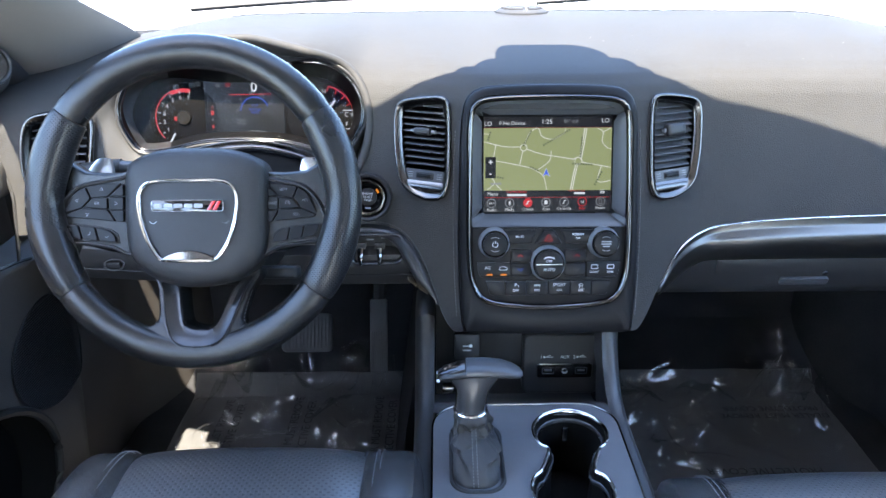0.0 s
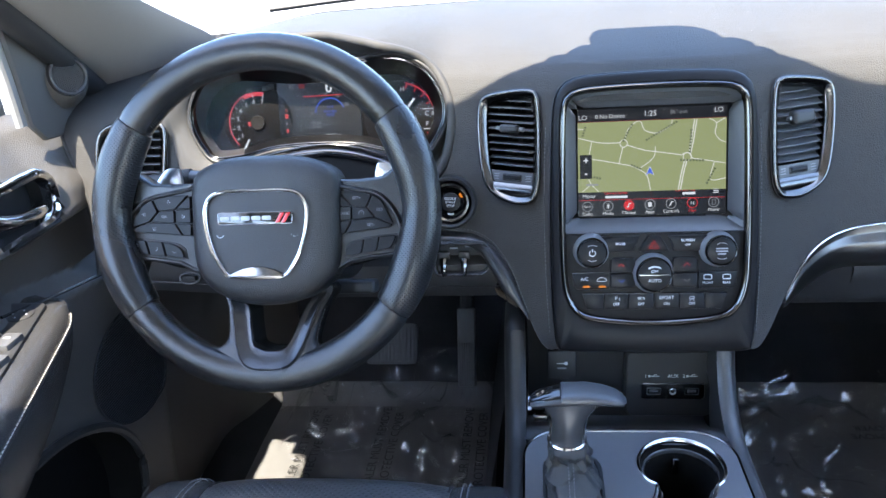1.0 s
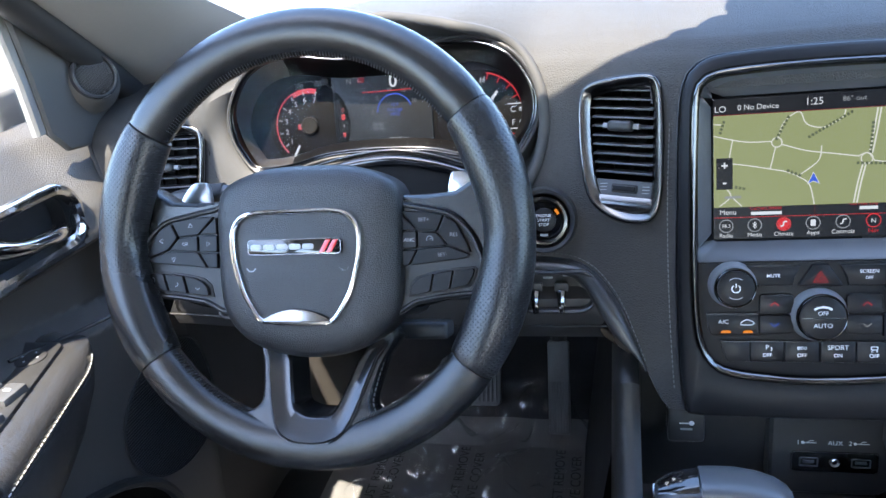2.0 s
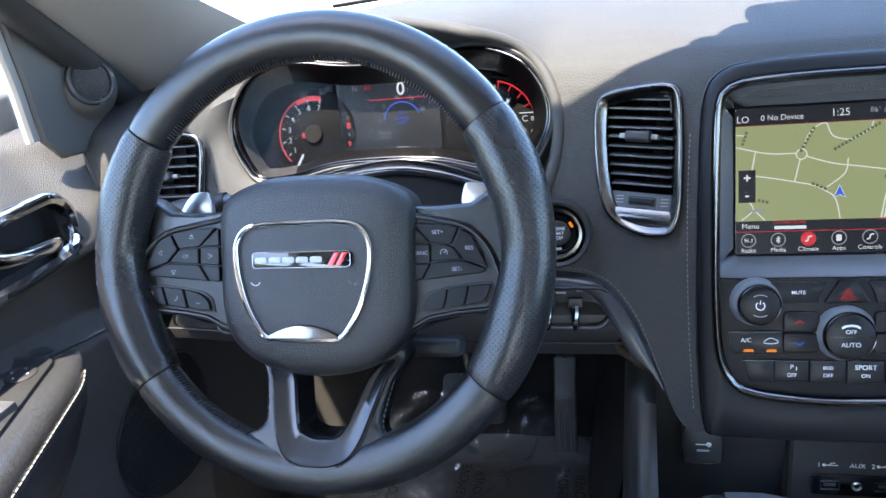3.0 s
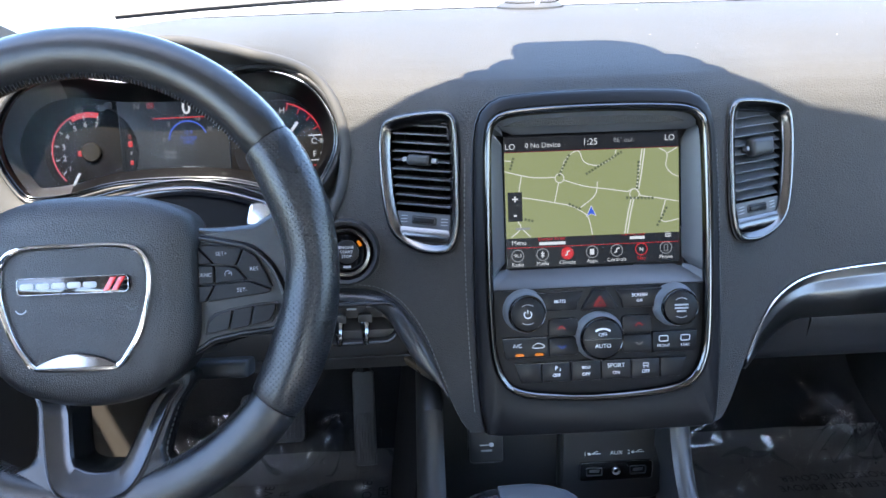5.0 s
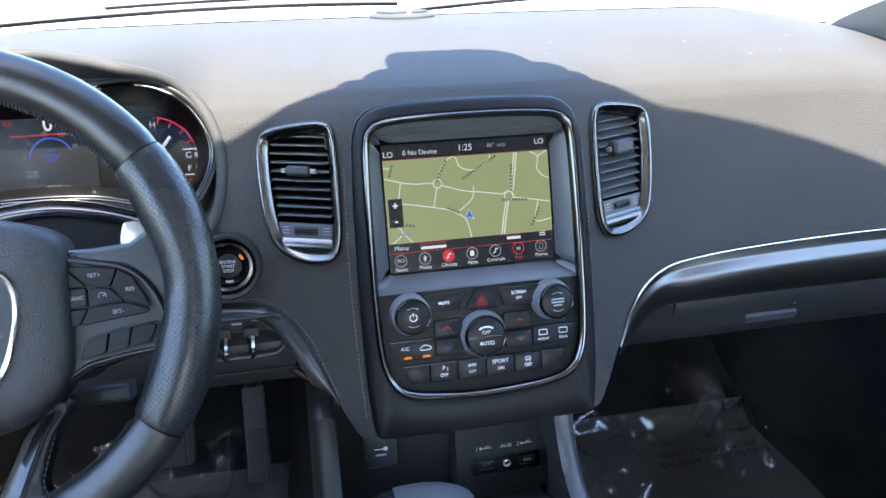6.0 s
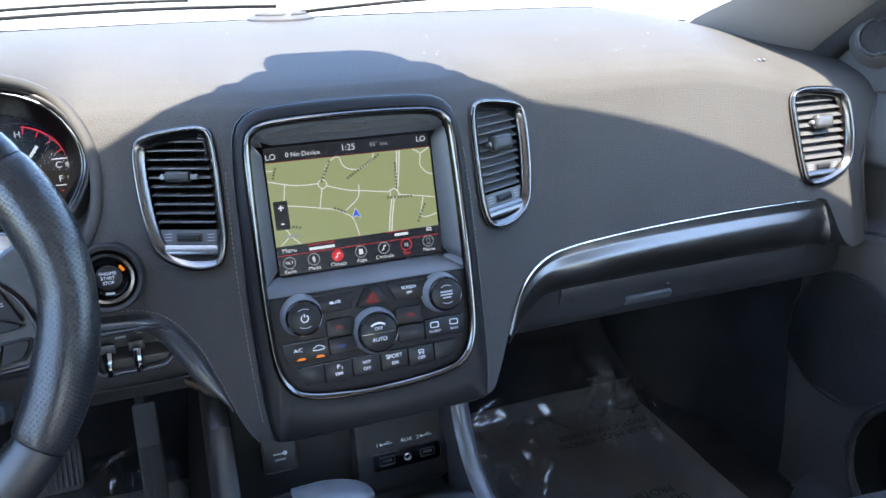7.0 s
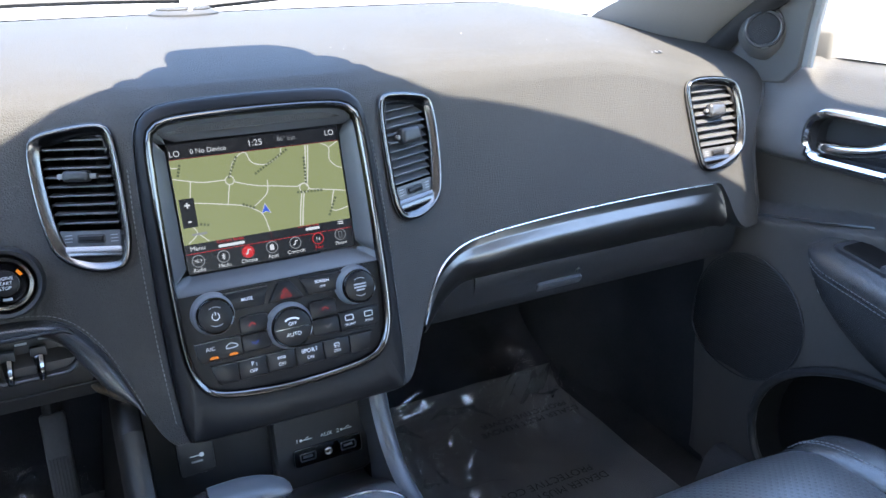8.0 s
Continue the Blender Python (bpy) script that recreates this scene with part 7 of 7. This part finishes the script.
    for a in (30, 90, 150):
        for k in range(-7, 8):
            o_ = k * 0.0027
            ln = math.sqrt(0.0213 ** 2 - o_ * o_)
            ca, sa = math.cos(radians(a)), math.sin(radians(a))
            tube([Vector((ca * u - sa * o_, sa * u + ca * o_, 0.0042 + 0.0035 * (1 - (u * u + o_ * o_) / 0.0232 ** 2))) for u in (ln * (i / 3 - 1) for i in range(7))], 0.00042, n=4, bm=bm)
    part("tweeter_mesh", bm, SATIN, d, "fine woven tweeter mesh", m=inv @ m, smooth=False)
    # upright of the window frame, and the frame over the glass
    post = [Vector((1.044, 0.742)), Vector((1.038, 0.800)), Vector((1.028, 0.860)), Vector((1.003, 0.930)), Vector((0.983, 0.975)), Vector((0.955, 0.985)), Vector((0.985, 0.925)), Vector((1.005, 0.860)), Vector((1.016, 0.800)), Vector((1.022, 0.742))]
    add("window_post", loft([sail_at(0.014, post), sail_at(0.008, post), sail_at(0.005, inset(post, 0.003))], cap1=True), PILLAR, "pale upright of the window frame")
    fr = [Vector((s * 0.745, 0.965, 0.98)), Vector((s * 0.70, 0.80, 1.10)), Vector((s * 0.675, 0.55, 1.165)), Vector((s * 0.675, 0.0, 1.175))]
    add("window_seal", tube(fr, 0.010, n=8), RUBBER)
    bow = spline([tuple(p) for p in fr], 30, closed=False)
    add("window_frame", loft([[p + Vector((s * a, b, c)) for a, b, c in ((0.004, 0.0, 0.012), (0.028, 0.006, 0.016), (0.052, 0.012, 0.004), (0.052, 0.012, -0.014), (0.028, 0.004, -0.010), (0.006, 0.0, -0.006))] for p in bow], cap0=True, cap1=True), BODY, "painted upper frame of the door")
    gl = add("window_glass", sheet(lambda u, v: Vector((s * (0.835 - 0.16 * v - 0.02 * v * v), -0.03 + (1.03 - 0.30 * smooth(0.35, 1.0, v)) * u, 0.735 + 0.42 * v)), 6, 8), GLASS, "clear side window")
    gl.visible_shadow = False


def build_side_mirror(s):
    m = thing("side_mirror", pose(s * 0.965, 1.075, 0.795), "white door mirror outside the side window", "door mirror", "door mirrors")
    loop = rrect(0.175, 0.125, 0.035, n=6)
    part("housing", loft([[Vector((p.x, w, p.y)) for p in lp] for lp, w in ((inset(loop, 0.03), 0.075), (inset(loop, 0.01), 0.05), (loop, 0.01), (loop, -0.03), (inset(loop, 0.006), -0.034))], cap0=True, cap1=True), BODY, m)
    part("glass", loft([[Vector((p.x, w, p.y)) for p in inset(loop, 0.010)] for w in (-0.0345, -0.0365)], cap0=True, cap1=True), CHROME, m, "mirror glass")
    part("foot", box(0.07, 0.05, 0.06, 0.012, (-s * 0.098, -0.024, -0.030), seg=3), PILLAR, m, "grey plastic foot")


for hand in (-1, 1):
    build_door(hand)
    build_side_mirror(hand)


# ---- seats and floor ----
def build_seat(cx, front, top, half, name_label):
    st = thing("bucket_seat", pose(cx, front - 0.25, 0.0), name_label, "seat", "front seats")
    inv = Matrix.Translation((-cx, -(front - 0.25), 0))

    def add(name, bm, mat, label="", parent=None, **kw):
        bm.transform(inv)
        return part(name, bm, mat, parent or st, label, **kw)
    ins = half - 0.056

    def crown(y):
        t = front - y
        z = top - 0.055 * math.exp(-t / 0.018) * 1.0 - 0.02 * math.exp(-t / 0.06) - 0.05 * smooth(0.05, 0.5, t)
        return z

    def centre(u, v):
        x = -ins + 2 * ins * u
        y = front - 0.55 * (1 - v) ** 1.8
        puff = 0.006 * (1 - (2 * u - 1) ** 4)
        return Vector((cx + x, y - 0.004 * (2 * u - 1) ** 2, crown(y) + puff - 0.006))
    bm = sheet(centre, 24, 30)
    def drop(u, v):
        p = centre(u, 1.0)
        return Vector((p.x, p.y + 0.012 * math.sin(math.pi * min(1, v * 1.2)), p.z - 0.22 * v))
    sheet(drop, 24, 8, bm=bm)
    bmesh.ops.remove_doubles(bm, verts=bm.verts[:], dist=0.0005)
    add("cushion", bm, SEAT_PORES, "perforated leather cushion")
    for s in (-1, 1):
        loops = []
        for k in range(22):
            t = k / 21
            y = front - 0.012 - 0.56 * t ** 1.6
            rise = 0.003 + 0.026 * smooth(0.05, 0.6, t)
            z0 = crown(y)
            w = 0.066
            lp = []
            for j in range(13):
                a = math.pi * j / 12
                lp.append(Vector((cx + s * (ins + w / 2 - 0.002 - (w / 2) * math.cos(a)), y, z0 - 0.012 + (rise + 0.002) * math.sin(a) ** 0.8 - 0.05 * smooth(0.72, 1.0, j / 12))))
            lp.append(Vector((cx + s * (ins + w + 0.004), y, z0 - 0.22)))
            loops.append(lp)
        face = [q + Vector((0, 0.010, -0.02)) for q in loops[0]]
        low = [Vector((q.x, q.y + 0.012, q.z - 0.16)) for q in face]
        b = add("bolster", loft([low, face] + loops, closed=False), SEAT, "smooth leather side bolster")
        line = [lp[2] + Vector((0, 0, 0.0012)) for lp in loops[1:]]
        add("seam", tube([lp[0] + Vector((0, 0, 0.003)) for lp in loops], 0.0022, n=6), RUBBER, parent=b)
        for dx in (0.0, 0.006):
            add("stitching", stitches([q + Vector((s * (0.010 + dx), 0, 0.004)) for q in line], 0.004, 0.002, 0.0006), THREAD, "grey double stitching", parent=b)
    add("base", box(2 * half - 0.05, 0.46, 0.20, 0.02, (cx, front - 0.29, 0.17)), HARD)
    # backrest behind the camera
    loops = []
    for k in range(10):
        t = k / 9
        c = Vector((cx, front - 0.585 - 0.16 * t, top + 0.02 + 0.54 * t))
        wv = (half - 0.012) * (1 - 0.18 * t)
        lp = [c + Vector((q.x, q.y * 0.9, 0)) for q in rrect(2 * wv, 0.13, 0.05, n=5)]
        loops.append(lp)
    add("backrest", loft(loops, cap0=True, cap1=True), SEAT, "black leather backrest")
    add("headrest", box(0.25, 0.10, 0.15, 0.04, (cx, front - 0.77, top + 0.70), seg=4), SEAT, "padded headrest")


def creases(rng, spots, n):
    """Random sharp folds gathered round a few spots: two ends, height and width."""
    out = []
    for k in range(n):
        sx, sy, sr = spots[k % len(spots)]
        c = Vector((sx + rng.gauss(0, sr), sy + rng.gauss(0, sr)))
        a = rng.uniform(0, math.pi)
        d = Vector((math.cos(a), math.sin(a))) * rng.uniform(0.02, 0.09)
        out.append((c - d, c + d, rng.uniform(0.2, 1.0) ** 2, rng.uniform(0.008, 0.026)))
    return out


def fold_height(folds, x, y):
    p, z = Vector((x, y)), 0.0
    for a, b, h, w in folds:
        ab = b - a
        t = min(1.0, max(0.0, (p - a).dot(ab) / ab.length_squared))
        d = (p - a - ab * t).length
        if d < 4 * w:
            z += h * math.exp(-d / w) * (1 - abs(2 * t - 1) ** 3 * 0.8)
    return z


def floor_z(y):
    return 0.0 if y < 1.46 else min(0.50, (y - 1.46) * 1.25)


def build_mat(x0, x1, y0, y1, label, words, turn, spots):
    m = thing("floor_mat", pose((x0 + x1) / 2, (y0 + y1) / 2, 0.0), label, "floor mat", "floor mats")
    inv = Matrix.Translation((-(x0 + x1) / 2, -(y0 + y1) / 2, 0))
    bm = sheet(lambda u, v: Vector((x0 + (x1 - x0) * u, y0 + (y1 - y0) * v, floor_z(y0 + (y1 - y0) * v) + 0.010 + 0.003 * noise.noise(Vector((u * 7, v * 7, 0))))), 40, 40)
    bm.transform(inv)
    part("paper_cover", bm, PAPER_MAT, m, "dark paper cover with black print")
    for x, y, size in spots:
        for k, wd in enumerate(words):
            ob = lettering(wd, size, 0, 0, 0, BLACK_INK, m)
            off = Vector((0, -k * size * 1.15, 0))
            off.rotate(Euler((0, 0, radians(turn))))
            ob.matrix_local = inv @ (Matrix.Translation(Vector((x, y, floor_z(y) + 0.0155)) + off) @ pose(0, 0, 0, 0, 0, turn))
    return m


def build_film(x0, x1, y0, y1, seed, amp, spots, heights, n, label):
    """One creased sheet, torn through along a line, so two pieces."""
    t = thing("protective_film", pose((x0 + x1) / 2, (y0 + y1) / 2, 0.0), label, "plastic film", "protective films")
    inv = t.matrix_world.inverted()
    folds = creases(random.Random(seed), spots, n)
    cut = 0.55

    def crumple(x, y):
        """Sharp ridges where the sheet is bunched up."""
        near = sum(high * math.exp(-((x - sx) ** 2 + (y - sy) ** 2) / (2 * (1.15 * sr) ** 2)) for (sx, sy, sr), high in zip(spots, heights))
        p = Vector((x * 17 + 2.0 * noise.noise(Vector((x * 8, y * 8, seed))), y * 13, seed * 1.7))
        ridge = 1 - 2 * abs(noise.noise(p)) + 0.5 * (1 - 2 * abs(noise.noise(p * 2.3)))
        return min(2.4, near) * max(0.0, ridge) * 0.034
    for ua, ub in ((0.0, cut), (cut + 0.003, 1.0)):
        def f(u, v):
            u = ua + (ub - ua) * u
            x, y = x0 + (x1 - x0) * u, y0 + (y1 - y0) * v
            return inv @ Vector((x, y, floor_z(y) + 0.018 + 0.003 * noise.noise(Vector((x * 9, y * 9, seed))) + 0.6 * amp * fold_height(folds, x, y) + crumple(x, y)))
        ob = part("sheet", sheet(f, 80, 120), FILM, t, "creased clear film")
        ob.visible_shadow = False


def build_sill(s):
    bm = bmesh.new()
    prof = [(0.690, 0.0), (0.702, 0.006), (0.714, 0.04), (0.726, 0.075), (0.745, 0.090), (0.80, 0.088), (0.80, 0.0)]
    loft([[Vector((s * x, y, z * (1 + 0.6 * smooth(1.15, 1.6, y)))) for x, z in prof] for y in [-0.2 + 0.09 * i for i in range(15)]], closed=False, bm=bm)
    # Driver's side takes a paler warm colour for the light that falls there.
    tagged(part("sill", bm, DOOR_HARD if s < 0 else CARPET), "hard plastic door sill and kick panel", "sill", kind="structure")
    kick = sheet(lambda u, v: Vector((s * (0.785 - 0.120 * smooth(0.50, 1.0, u)), 1.12 + 0.46 * u, 0.0 + 0.55 * v)), 24, 12)
    tagged(part("wall_kick", kick, DOOR_HARD if s < 0 else CARPET), "dark kick panel beside the footwell", "wall", kind="structure")


build_seat(-0.354, 0.792, 0.438, 0.184, "black leather driver's seat with perforated cushion and grey stitching")
build_seat(0.318, 0.758, 0.425, 0.212, "black leather passenger's seat with perforated cushion and grey stitching")
build_mat(-0.690, -0.215, 0.75, 1.490, "driver's floor mat under a printed dark paper cover", ("DEALER MUST REMOVE", "PROTECTIVE COVER"), 90, ((-0.60, 1.30, 0.025), (-0.45, 1.31, 0.025), (-0.275, 1.31, 0.025)))
build_mat(0.16, 0.69, 0.70, 1.490, "passenger's floor mat under a printed dark paper cover", ("DEALER MUST REMOVE", "PROTECTIVE COVER"), 180, ((0.47, 1.16, 0.024), (0.56, 1.36, 0.022)))
build_film(-0.68, -0.215, 1.16, 1.530, 5, 0.050, ((-0.575, 1.405, 0.035), (-0.30, 1.43, 0.040), (-0.47, 1.44, 0.045), (-0.36, 1.30, 0.030)), (1.7, 1.5, 1.2, 0.5), 60, "crumpled clear plastic film over the driver's mat")
build_film(0.17, 0.68, 1.02, 1.560, 11, 0.050, ((0.60, 1.405, 0.045), (0.22, 1.40, 0.040), (0.31, 1.24, 0.050), (0.40, 1.38, 0.030)), (2.2, 1.2, 0.7, 0.6), 60, "crumpled clear plastic film over the passenger's mat")
for hand in (-1, 1):
    build_sill(hand)
tunnel = loft([[Vector((x, y, z)) for x, z in ((-0.235, 0.0), (-0.205, 0.18), (-0.180, 0.33), (-0.17, 0.42), (0.11, 0.42), (0.12, 0.33), (0.14, 0.18), (0.165, 0.0))] for y in (1.058, 1.15, 1.35, 1.7)], closed=False)
tagged(part("tunnel", tunnel, CARPET), "carpeted tunnel between the footwells", "tunnel", kind="structure")
